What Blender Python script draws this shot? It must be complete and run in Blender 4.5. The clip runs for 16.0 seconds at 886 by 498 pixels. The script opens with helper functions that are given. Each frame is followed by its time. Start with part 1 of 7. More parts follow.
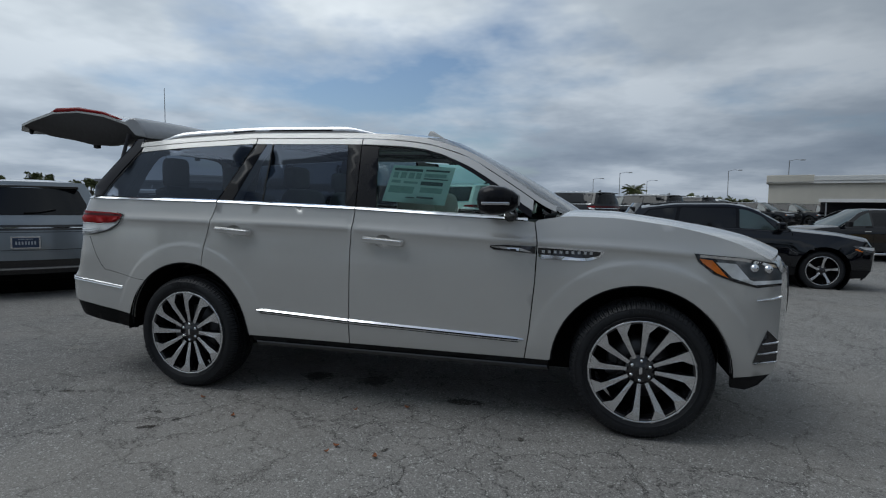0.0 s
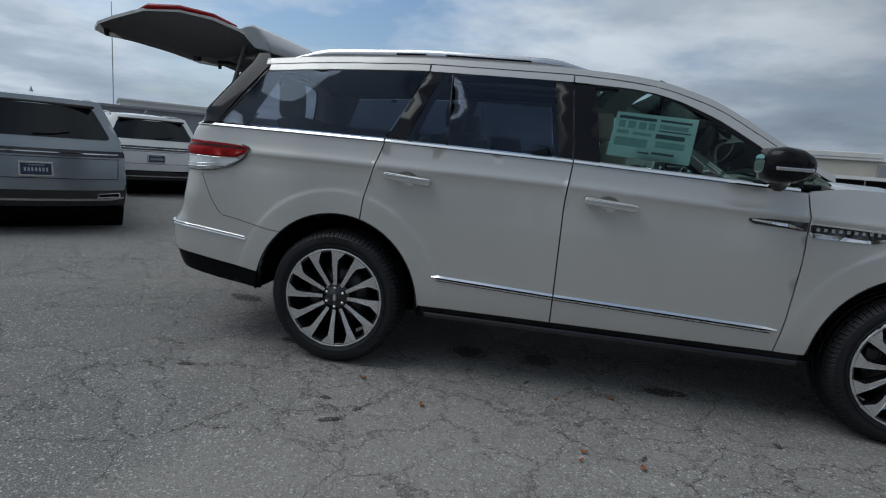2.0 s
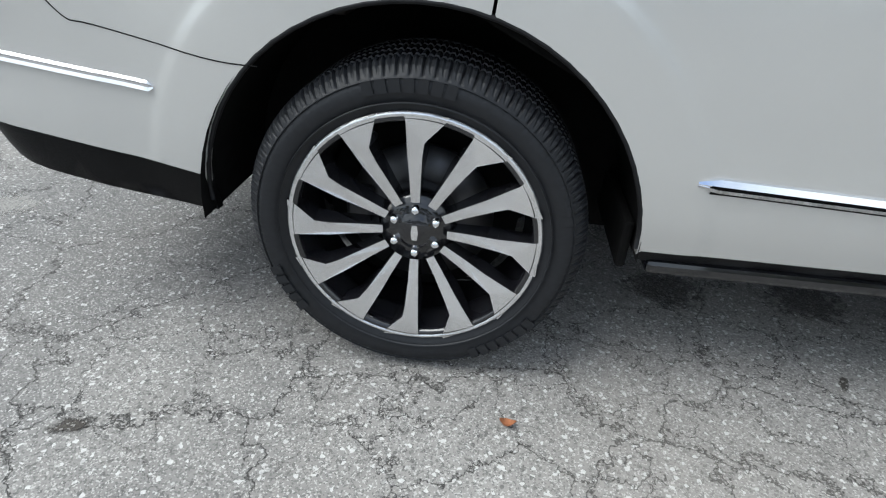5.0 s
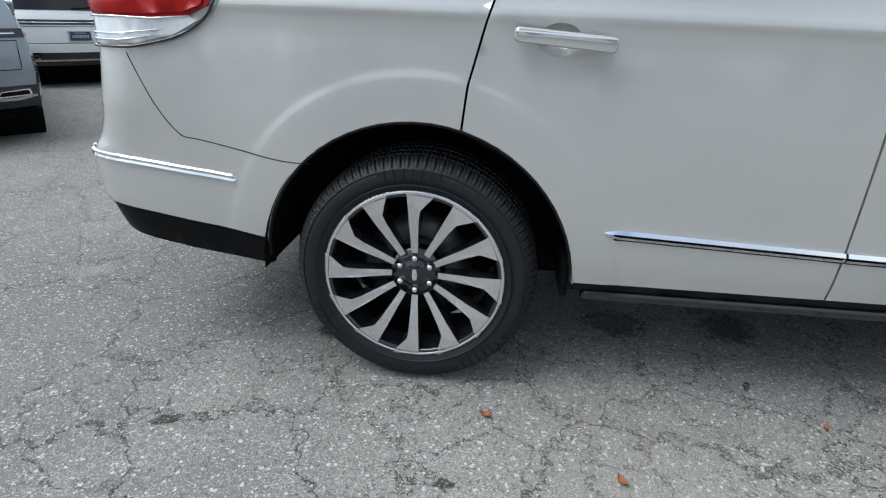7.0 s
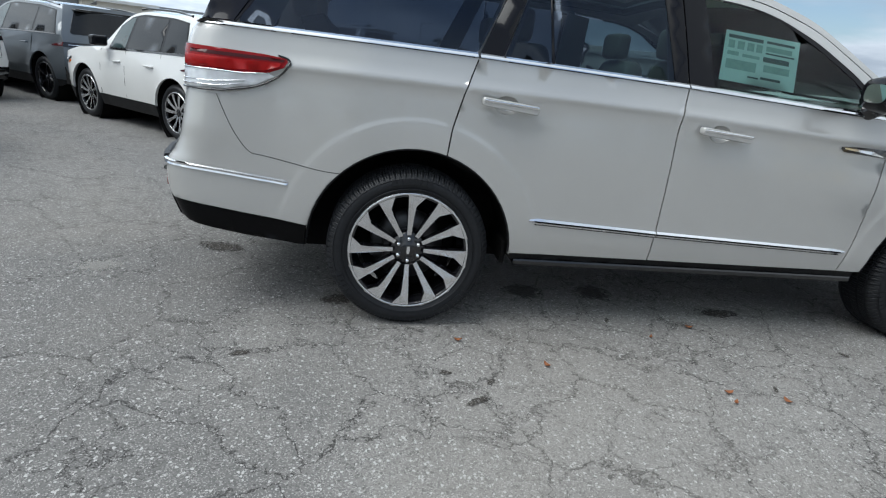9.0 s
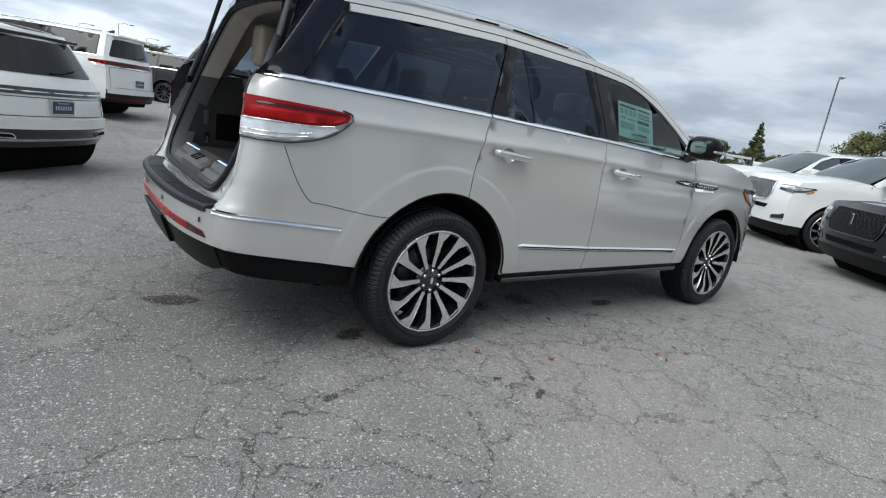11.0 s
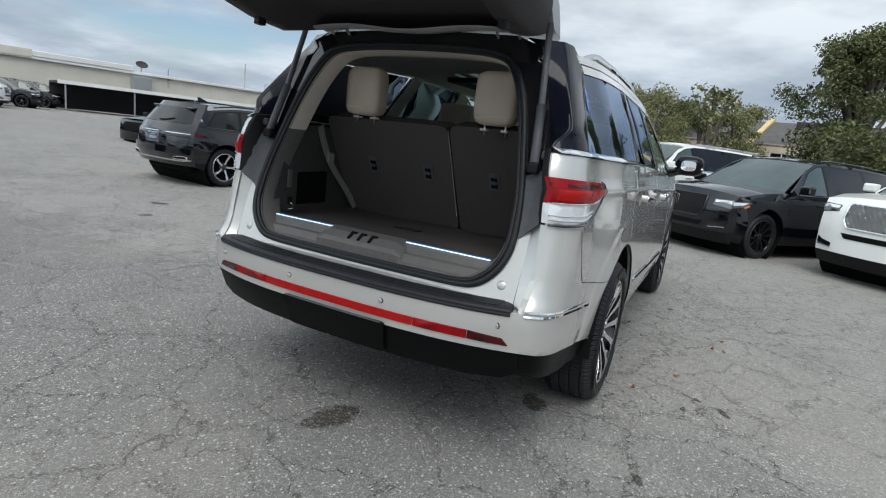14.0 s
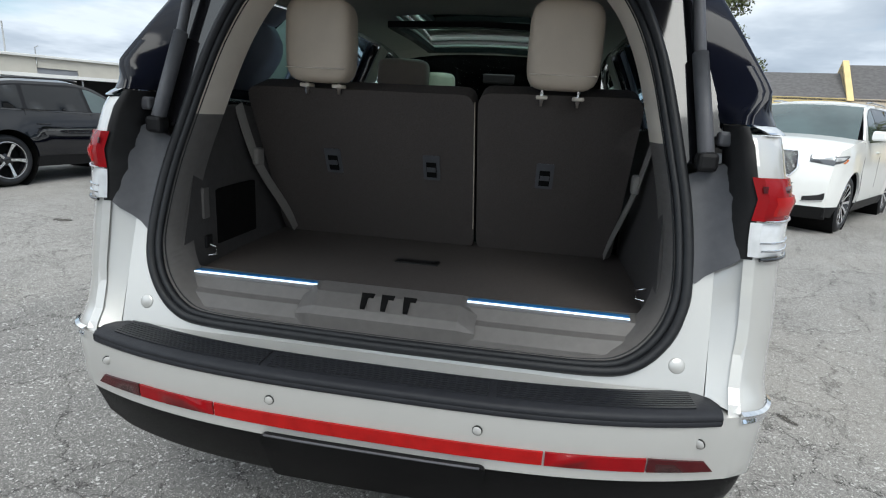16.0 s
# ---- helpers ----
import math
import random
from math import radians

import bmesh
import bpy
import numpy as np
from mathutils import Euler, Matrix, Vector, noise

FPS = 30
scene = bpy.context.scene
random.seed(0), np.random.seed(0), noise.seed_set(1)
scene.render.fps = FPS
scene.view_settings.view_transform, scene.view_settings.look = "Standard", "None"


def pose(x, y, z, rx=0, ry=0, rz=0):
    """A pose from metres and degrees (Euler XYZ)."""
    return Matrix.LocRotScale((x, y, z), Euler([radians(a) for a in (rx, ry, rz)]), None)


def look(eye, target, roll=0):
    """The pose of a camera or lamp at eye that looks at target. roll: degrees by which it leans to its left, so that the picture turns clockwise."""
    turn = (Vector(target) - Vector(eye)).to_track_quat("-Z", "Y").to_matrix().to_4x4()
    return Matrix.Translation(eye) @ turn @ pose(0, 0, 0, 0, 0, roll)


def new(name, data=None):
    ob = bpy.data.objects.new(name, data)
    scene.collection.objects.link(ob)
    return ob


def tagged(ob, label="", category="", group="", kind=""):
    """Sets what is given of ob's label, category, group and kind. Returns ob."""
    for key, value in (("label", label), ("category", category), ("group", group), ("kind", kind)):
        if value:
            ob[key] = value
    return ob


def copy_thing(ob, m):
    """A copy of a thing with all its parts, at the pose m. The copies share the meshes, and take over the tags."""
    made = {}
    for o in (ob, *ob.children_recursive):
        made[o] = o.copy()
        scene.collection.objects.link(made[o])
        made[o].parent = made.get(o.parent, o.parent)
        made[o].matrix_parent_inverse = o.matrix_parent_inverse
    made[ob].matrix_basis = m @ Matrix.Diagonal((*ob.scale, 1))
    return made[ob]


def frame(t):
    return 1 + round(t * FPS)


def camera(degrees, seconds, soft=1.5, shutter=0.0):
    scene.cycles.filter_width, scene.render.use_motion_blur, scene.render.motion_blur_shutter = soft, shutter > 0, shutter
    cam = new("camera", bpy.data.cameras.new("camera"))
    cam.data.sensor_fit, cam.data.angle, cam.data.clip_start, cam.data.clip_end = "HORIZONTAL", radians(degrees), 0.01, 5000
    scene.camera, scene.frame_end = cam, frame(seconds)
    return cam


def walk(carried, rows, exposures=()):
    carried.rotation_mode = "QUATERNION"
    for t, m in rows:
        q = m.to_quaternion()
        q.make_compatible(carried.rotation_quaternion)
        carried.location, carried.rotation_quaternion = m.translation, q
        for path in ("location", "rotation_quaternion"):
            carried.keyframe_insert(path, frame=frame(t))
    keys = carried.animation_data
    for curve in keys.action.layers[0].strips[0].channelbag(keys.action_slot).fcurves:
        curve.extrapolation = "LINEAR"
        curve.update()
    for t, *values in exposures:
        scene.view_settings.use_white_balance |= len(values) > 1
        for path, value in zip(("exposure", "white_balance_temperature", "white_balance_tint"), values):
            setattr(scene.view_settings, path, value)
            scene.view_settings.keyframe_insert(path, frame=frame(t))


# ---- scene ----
cam = camera(78.8, 16.0, 1.15)
PATH = [
    (0, (2.78, -4.244, 1.34), (2.268, -2.317, 1.183), 0.8),
    (0.5, (2.322, -4.298, 1.372), (1.932, -2.343, 1.212), 1.5),
    (1, (1.918, -4.373, 1.379), (1.597, -2.406, 1.209), 2.6),
    (1.5, (1.506, -4.186, 1.362), (1.175, -2.231, 1.106), 4.1),
    (2, (1.151, -3.973, 1.29), (0.82, -2.03, 0.953), 4.7),
    (2.5, (0.906, -3.644, 1.235), (0.557, -1.725, 0.794), 5.1),
    (3, (0.716, -3.229, 1.209), (0.312, -1.342, 0.684), 4.8),
    (3.5, (0.489, -2.859, 1.151), (0.112, -1.01, 0.489), 5.0),
    (6, (0.151, -1.905, 1.031), (0.078, -0.262, -0.106), 2.0),
    (6.5, (0.277, -2.221, 1.134), (0.113, -0.514, 0.104), 1.1),
    (7, (0.273, -2.576, 1.201), (0.07, -0.752, 0.407), 1.4),
    (7.5, (0.301, -2.916, 1.263), (0.108, -1.048, 0.573), 2.0),
    (8, (0.25, -3.203, 1.295), (0.177, -1.3, 0.683), 2.4),
    (8.5, (0.023, -3.435, 1.313), (0.101, -1.554, 0.636), 3.3),
    (9, (-0.244, -3.528, 1.298), (0.063, -1.66, 0.655), 6.2),
    (11.5, (-2.125, -3.118, 1.299), (-0.774, -1.715, 0.847), 8.5),
    (12, (-2.401, -2.811, 1.288), (-0.936, -1.53, 0.824), 8.1),
    (12.5, (-2.678, -2.51, 1.335), (-1.155, -1.3, 0.87), 6.8),
    (13, (-2.929, -2.205, 1.359), (-1.313, -1.112, 0.921), 7.7),
    (13.5, (-3.015, -1.788, 1.351), (-1.319, -0.813, 0.94), 8.3),
    (14, (-3.098, -1.404, 1.374), (-1.339, -0.541, 0.973), 6.7),
    (14.5, (-3.035, -1.074, 1.4), (-1.215, -0.358, 0.982), 5.1),
    (15, (-2.83, -0.75, 1.402), (-0.98, -0.134, 0.954), 3.2),
    (15.5, (-2.634, -0.48, 1.398), (-0.742, -0.032, 0.929), 2.9),
    (16, (-2.353, -0.314, 1.38), (-0.438, -0.019, 0.883), 3.4),
]
EXPOSURES = [(0, -1.08, 6000, 6), (1, -1.12, 6000, 6), (1.5, -1.02, 6000, 6), (2.5, -0.68, 6000, 6), (3, -0.42, 6050, 6), (3.5, -0.02, 6100, 6), (6, 0.86, 6200, 6), (6.5, 0.58, 6150, 6), (7, 0.37, 6100, 6), (8, 0.02, 6050, 6), (9, 0.12, 6150, 6), (11.5, 0.06, 6250, 6), (13, 0.10, 6300, 6), (14.5, 0.14, 6330, 6), (15, 0.27, 6350, 6), (16, 0.45, 6350, 6)]
walk(cam, [(t, look(eye, target, roll)) for t, eye, target, roll in PATH], EXPOSURES)

# ---- world and light ----
world = bpy.data.worlds.new("sky_world")
scene.world = world
world.use_nodes = True
wn, wl = world.node_tree.nodes, world.node_tree.links
wn.clear()
SUN_ELEVATION, SUN_TURN = radians(58), radians(254)
w_out = wn.new("ShaderNodeOutputWorld")
w_bg = wn.new("ShaderNodeBackground")
w_sky = wn.new("ShaderNodeTexSky")
w_sky.sky_type, w_sky.sun_disc = "NISHITA", False
w_sky.sun_elevation, w_sky.sun_rotation = SUN_ELEVATION, SUN_TURN
w_sky.air_density, w_sky.dust_density = 1.0, 1.5
w_tc = wn.new("ShaderNodeTexCoord")
# clouds on a flat layer: the direction divided by its height
w_sep = wn.new("ShaderNodeSeparateXYZ")
wl.new(w_tc.outputs["Generated"], w_sep.inputs[0])
w_h = wn.new("ShaderNodeMath"); w_h.operation = "ADD"; w_h.inputs[1].default_value = 0.16
wl.new(w_sep.outputs[2], w_h.inputs[0])
w_hm = wn.new("ShaderNodeMath"); w_hm.operation = "MAXIMUM"; w_hm.inputs[1].default_value = 0.09
wl.new(w_h.outputs[0], w_hm.inputs[0])
w_dx = wn.new("ShaderNodeMath"); w_dx.operation = "DIVIDE"
w_dy = wn.new("ShaderNodeMath"); w_dy.operation = "DIVIDE"
wl.new(w_sep.outputs[0], w_dx.inputs[0]); wl.new(w_hm.outputs[0], w_dx.inputs[1])
wl.new(w_sep.outputs[1], w_dy.inputs[0]); wl.new(w_hm.outputs[0], w_dy.inputs[1])
w_comb = wn.new("ShaderNodeCombineXYZ")
wl.new(w_dx.outputs[0], w_comb.inputs[0]); wl.new(w_dy.outputs[0], w_comb.inputs[1])


def cloud_noise(scale, detail, seed):
    n = wn.new("ShaderNodeTexNoise")
    n.noise_dimensions = "4D"
    n.inputs["Scale"].default_value, n.inputs["Detail"].default_value, n.inputs["W"].default_value = scale, detail, seed
    n.inputs["Roughness"].default_value = 0.56
    wl.new(w_comb.outputs[0], n.inputs["Vector"])
    return n


def w_ramp(src, stops):
    r = wn.new("ShaderNodeValToRGB")
    while len(r.color_ramp.elements) < len(stops):
        r.color_ramp.elements.new(0.5)
    for e, (p, c) in zip(r.color_ramp.elements, stops):
        e.position, e.color = p, (*c, 1)
    wl.new(src, r.inputs[0])
    return r


w_cover = w_ramp(cloud_noise(0.55, 6, 3.1).outputs[0], [(0.36, (0, 0, 0)), (0.485, (1, 1, 1))])
w_shade = w_ramp(cloud_noise(0.9, 5, 7.7).outputs[0], [(0.32, (5.6, 6.2, 7.0)), (0.48, (7.9, 8.4, 9.0)), (0.62, (12.2, 12.4, 12.6))])
w_low = w_ramp(w_sep.outputs[2], [(0.0, (0.86, 0.88, 0.92)), (0.10, (0.74, 0.78, 0.84)), (0.32, (1.0, 1.0, 1.0))])
w_mul = wn.new("ShaderNodeMix"); w_mul.data_type, w_mul.blend_type = "RGBA", "MULTIPLY"
w_mul.inputs[0].default_value = 1.0
wl.new(w_shade.outputs[0], w_mul.inputs[6]); wl.new(w_low.outputs[0], w_mul.inputs[7])
w_mix = wn.new("ShaderNodeMix"); w_mix.data_type = "RGBA"
wl.new(w_cover.outputs[0], w_mix.inputs[0])
w_blue = wn.new("ShaderNodeMix"); w_blue.data_type, w_blue.blend_type = "RGBA", "MULTIPLY"
w_blue.inputs[0].default_value, w_blue.inputs[7].default_value = 1.0, (1.6, 1.6, 1.6, 1)
wl.new(w_sky.outputs[0], w_blue.inputs[6])
wl.new(w_blue.outputs[2], w_mix.inputs[6]); wl.new(w_mul.outputs[2], w_mix.inputs[7])
# brighter cloud round the hidden sun
w_dot = wn.new("ShaderNodeVectorMath"); w_dot.operation = "DOT_PRODUCT"
w_dot.inputs[1].default_value = (math.sin(SUN_TURN) * math.cos(SUN_ELEVATION), math.cos(SUN_TURN) * math.cos(SUN_ELEVATION), math.sin(SUN_ELEVATION))
wl.new(w_tc.outputs["Generated"], w_dot.inputs[0])
w_glow = w_ramp(w_dot.outputs["Value"], [(0.0, (0.90, 0.91, 0.93)), (0.55, (1.05, 1.06, 1.07)), (1.0, (1.45, 1.44, 1.42))])
w_gl = wn.new("ShaderNodeMix"); w_gl.data_type, w_gl.blend_type = "RGBA", "MULTIPLY"
w_gl.inputs[0].default_value = 1.0
wl.new(w_mix.outputs[2], w_gl.inputs[6]); wl.new(w_glow.outputs[0], w_gl.inputs[7])
# thinner, brighter cloud over the northern half
w_nd = wn.new("ShaderNodeVectorMath"); w_nd.operation = "DOT_PRODUCT"
w_nd.inputs[1].default_value = (-0.42, 0.80, 0.43)
wl.new(w_tc.outputs["Generated"], w_nd.inputs[0])
w_thin = w_ramp(w_nd.outputs["Value"], [(0.55, (1.0, 1.0, 1.0)), (0.98, (1.75, 1.73, 1.70))])
w_n = wn.new("ShaderNodeMix"); w_n.data_type, w_n.blend_type = "RGBA", "MULTIPLY"
w_n.inputs[0].default_value = 1.0
wl.new(w_gl.outputs[2], w_n.inputs[6]); wl.new(w_thin.outputs[0], w_n.inputs[7])
wl.new(w_n.outputs[2], w_bg.inputs[0])
w_bg.inputs[1].default_value = 0.080
wl.new(w_bg.outputs[0], w_out.inputs[0])

sun_data = bpy.data.lights.new("sun", "SUN")
sun_data.energy, sun_data.angle, sun_data.color = 2.0, radians(44), (1.0, 0.97, 0.93)
sun = new("sun", sun_data)
sun.matrix_world = look((0, 0, 30), (0 - 30 * math.sin(SUN_TURN) / math.tan(SUN_ELEVATION), 0 - 30 * math.cos(SUN_TURN) / math.tan(SUN_ELEVATION), 0))

# ---- materials ----
class Nodes:
    """A small helper round one node material."""

    def __init__(self, name):
        self.m = bpy.data.materials.new(name)
        self.m.use_nodes = True
        self.t = self.m.node_tree
        self.b = self.t.nodes["Principled BSDF"]

    def add(self, kind, **sockets):
        n = self.t.nodes.new(kind)
        for key, value in sockets.items():
            self.put(n, key.replace("_", " "), value)
        return n

    def put(self, n, key, value):
        s = n.inputs[int(key)] if key.isdigit() else n.inputs[key]
        if isinstance(value, bpy.types.NodeSocket):
            self.t.links.new(value, s)
        else:
            s.default_value = value

    def set(self, **sockets):
        for key, value in sockets.items():
            self.put(self.b, key.replace("_", " "), value)
        return self

    def pos(self):
        return self.add("ShaderNodeTexCoord").outputs["Object"]

    def noise(self, scale, detail=4.0, rough=0.55, vec=None, warp=0.0):
        return self.add("ShaderNodeTexNoise", Vector=vec or self.pos(), Scale=scale, Detail=detail, Roughness=rough, Distortion=warp).outputs[0]

    def ramp(self, fac, *stops):
        n = self.add("ShaderNodeValToRGB", Fac=fac)
        while len(n.color_ramp.elements) < len(stops):
            n.color_ramp.elements.new(0.5)
        for e, (p, c) in zip(n.color_ramp.elements, stops):
            e.position, e.color = p, (*((c,) * 3 if isinstance(c, (int, float)) else c), 1)
        return n.outputs[0]

    def math(self, op, a, b=0.0, clamp=False):
        n = self.t.nodes.new("ShaderNodeMath")
        n.operation, n.use_clamp = op, clamp
        self.put(n, "0", a), self.put(n, "1", b)
        return n.outputs[0]

    def mix(self, fac, a, b, blend="MIX"):
        n = self.t.nodes.new("ShaderNodeMix")
        n.data_type, n.blend_type = "RGBA", blend
        for i, v in ((0, fac), (6, a), (7, b)):
            if isinstance(v, tuple) and len(v) == 3:
                v = (*v, 1)
            self.put(n, str(i), v)
        return n.outputs[2]

    def bump(self, height, strength=0.3, dist=0.01):
        self.put(self.b, "Normal", self.add("ShaderNodeBump", Height=height, Strength=strength, Distance=dist).outputs[0])
        return self


def plain(name, color, rough=0.5, metal=0.0, vary=0.12, scale=30.0, bump=0.0, bscale=400.0, **more):
    n = Nodes(name)
    dark, light = (tuple(c * (1 + k) for c in color) for k in (-vary, vary))
    n.set(Base_Color=n.ramp(n.noise(scale, 5), (0.3, dark), (0.7, light)), Roughness=rough, Metallic=metal)
    if bump:
        n.bump(n.noise(bscale, 3), bump, 0.002)
    return n.set(**more).m


def paint(name, color, metal=0.25, rough=0.36, coat=1.0):
    n = Nodes(name)
    dust = n.noise(2.3, 6)
    a, b = tuple(c * 0.97 for c in color), tuple(min(1, c * 1.02) for c in color)
    n.set(Base_Color=n.ramp(dust, (0.3, a), (0.7, b)), Metallic=metal, Roughness=rough)
    return n.set(Coat_Weight=coat, Coat_Roughness=n.ramp(n.noise(5, 5), (0.35, 0.03), (0.7, 0.09))).m


def glass(name, tint, bend=1.3, sheen=(1, 1, 1)):
    """Thin tinted glass: tinted see-through and a mirror that grows towards grazing views."""
    n = Nodes(name)
    n.t.nodes.remove(n.b)
    clear = n.add("ShaderNodeBsdfTransparent", Color=(*tint, 1))
    gloss = n.add("ShaderNodeBsdfGlossy", Roughness=0.015, Color=(*sheen, 1))
    fres = n.add("ShaderNodeFresnel", IOR=bend)
    mix = n.add("ShaderNodeMixShader", Fac=fres.outputs[0])
    n.t.links.new(clear.outputs[0], mix.inputs[1]), n.t.links.new(gloss.outputs[0], mix.inputs[2])
    n.t.links.new(mix.outputs[0], n.t.nodes["Material Output"].inputs[0])
    return n.m


PEARL = paint("ceramic_pearl_paint", (0.548, 0.543, 0.525), metal=0.34, rough=0.27)
WHITE = paint("white_paint", (0.78, 0.78, 0.76), metal=0.0, rough=0.4)
BLACK = paint("black_paint", (0.0035, 0.004, 0.007), metal=0.0, rough=0.03, coat=0.35)
GREY = paint("blue_grey_paint", (0.25, 0.28, 0.31), metal=0.6, rough=0.35)
SLATE = paint("slate_grey_paint", (0.10, 0.115, 0.13), metal=0.6, rough=0.35)
SILVER = paint("silver_paint", (0.42, 0.43, 0.45), metal=0.6, rough=0.35)
CHROME = plain("chrome", (0.86, 0.87, 0.89), 0.07, 1.0, 0.02)
SATIN = plain("satin_silver", (0.66, 0.67, 0.69), 0.24, 1.0, 0.03)
ALLOY = plain("machined_alloy", (0.74, 0.74, 0.75), 0.27, 0.9, 0.05, 60)
STEEL = plain("brake_steel", (0.10, 0.10, 0.105), 0.42, 0.9, 0.1)
GLOSS_BLACK = plain("gloss_black", (0.010, 0.010, 0.012), 0.07, 0.0, 0.05, Coat_Weight=0.6)
PLASTIC = plain("black_plastic", (0.011, 0.011, 0.012), 0.52, 0.0, 0.15, 40, 0.25, 900, Specular_IOR_Level=0.2)
TRIM_GREY = plain("charcoal_trim_plastic", (0.085, 0.087, 0.097), 0.48, 0.0, 0.08, 40, 0.25, 900, Specular_IOR_Level=0.3)
SILL_GREY = plain("warm_grey_trim_plastic", (0.115, 0.108, 0.104), 0.5, 0.0, 0.08, 40, 0.25, 900)
RUBBER = plain("black_rubber", (0.012, 0.013, 0.0155), 0.5, 0.0, 0.2, 60, 0.2, 500, Specular_IOR_Level=0.35)
PILLAR_NAVY = plain("blue_black_gloss", (0.006, 0.007, 0.013), 0.08, 0.0, 0.05, Specular_IOR_Level=0.2)
PILLAR_BLACK = plain("pillar_black", (0.006, 0.006, 0.008), 0.18, 0.0, 0.05, Specular_IOR_Level=0.22)
BUMPER_BLACK = plain("bumper_black", (0.0035, 0.0035, 0.004), 0.42, 0.0, 0.15, 40, 0.2, 900, Specular_IOR_Level=0.12)
STEP_PAD = plain("ribbed_step_pad", (0.018, 0.019, 0.023), 0.5, 0.0, 0.12, 40, 0.2, 900, Specular_IOR_Level=0.25)
CABIN_BLACK = plain("cabin_black_plastic", (0.064, 0.061, 0.061), 0.6, 0.0, 0.1, 40, 0.2, 900, Specular_IOR_Level=0.25)
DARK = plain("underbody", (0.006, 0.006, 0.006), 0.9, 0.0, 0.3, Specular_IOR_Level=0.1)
CARPET = plain("dark_carpet", (0.084, 0.074, 0.070), 0.95, 0.0, 0.22, 300, 0.6, 700, Specular_IOR_Level=0.12)
LEATHER = plain("beige_leather", (0.50, 0.425, 0.345), 0.5, 0.0, 0.05, 12, 0.25, 350)
BEIGE_TRIM = plain("beige_trim", (0.62, 0.56, 0.49), 0.6, 0.0, 0.05, 12, 0.2, 600)
HEADLINER = plain("grey_headliner", (0.60, 0.575, 0.545), 0.9, 0.0, 0.08, 200, 0.3, 800)
GATE_GREY = plain("primed_grey_metal", (0.36, 0.35, 0.345), 0.45, 0.0, 0.12, 14, 0.1, 60)
WEBBING = plain("grey_webbing", (0.26, 0.245, 0.235), 0.7, 0.0, 0.1, 300, 0.4, 900)
RED_LENS = plain("red_lens", (0.24, 0.003, 0.006), 0.15, 0.0, 0.08, 18, Specular_IOR_Level=0.22)
DARK_RED = plain("dark_red_lens", (0.06, 0.004, 0.006), 0.12, 0.0, 0.2, 18, Specular_IOR_Level=0.3)
CLEAR_LENS = plain("silvered_lens", (0.78, 0.80, 0.83), 0.14, 0.3, 0.12, 25, Coat_Weight=1.0)
LAMP_DARK = plain("smoked_lamp_lens", (0.10, 0.105, 0.115), 0.1, 0.4, 0.15, 25, Coat_Weight=1.0)
AMBER = plain("amber_lens", (0.62, 0.16, 0.02), 0.15, 0.0, 0.15, 20, Coat_Weight=0.8)
REFLECTOR = plain("red_reflector", (0.36, 0.006, 0.006), 0.25, 0.0, 0.15, 25, Specular_IOR_Level=0.3)
PRIVACY = glass("privacy_glass", (0.145, 0.17, 0.205), 1.5, (0.62, 0.74, 0.95))
CLEAR = glass("green_tinted_glass", (0.56, 0.74, 0.71), 1.33)
SCREEN = glass("windscreen_glass", (0.84, 0.92, 0.89), 1.25)
DARK_GLASS = plain("dark_window", (0.008, 0.009, 0.011), 0.04, 0.0, 0.1, Specular_IOR_Level=0.38)
WIND_GLASS = plain("windscreen", (0.05, 0.075, 0.078), 0.04, 0.0, 0.3, 1.2, Specular_IOR_Level=0.7)
MIRROR = plain("mirror_glass", (0.9, 0.9, 0.9), 0.02, 1.0, 0.0)
PAPER = plain("window_sticker_paper", (0.76, 0.85, 0.81), 0.6, 0.0, 0.03)
INK = plain("grey_ink", (0.10, 0.12, 0.12), 0.7)
PALE_INK = plain("pale_ink", (0.40, 0.50, 0.46), 0.7)
PLATE_BLUE = plain("dark_blue_plate", (0.03, 0.05, 0.10), 0.4)
PLATE_TEXT = plain("plate_lettering", (0.45, 0.48, 0.52), 0.5)


def make_glow():
    n = Nodes("lit_sill_strip")
    return n.set(Base_Color=(0.7, 0.8, 1, 1), Emission_Color=(0.75, 0.87, 1, 1), Emission_Strength=0.9).m


GLOW = make_glow()
BLUE_FILM = plain("blue_film", (0.012, 0.13, 0.34), 0.3)


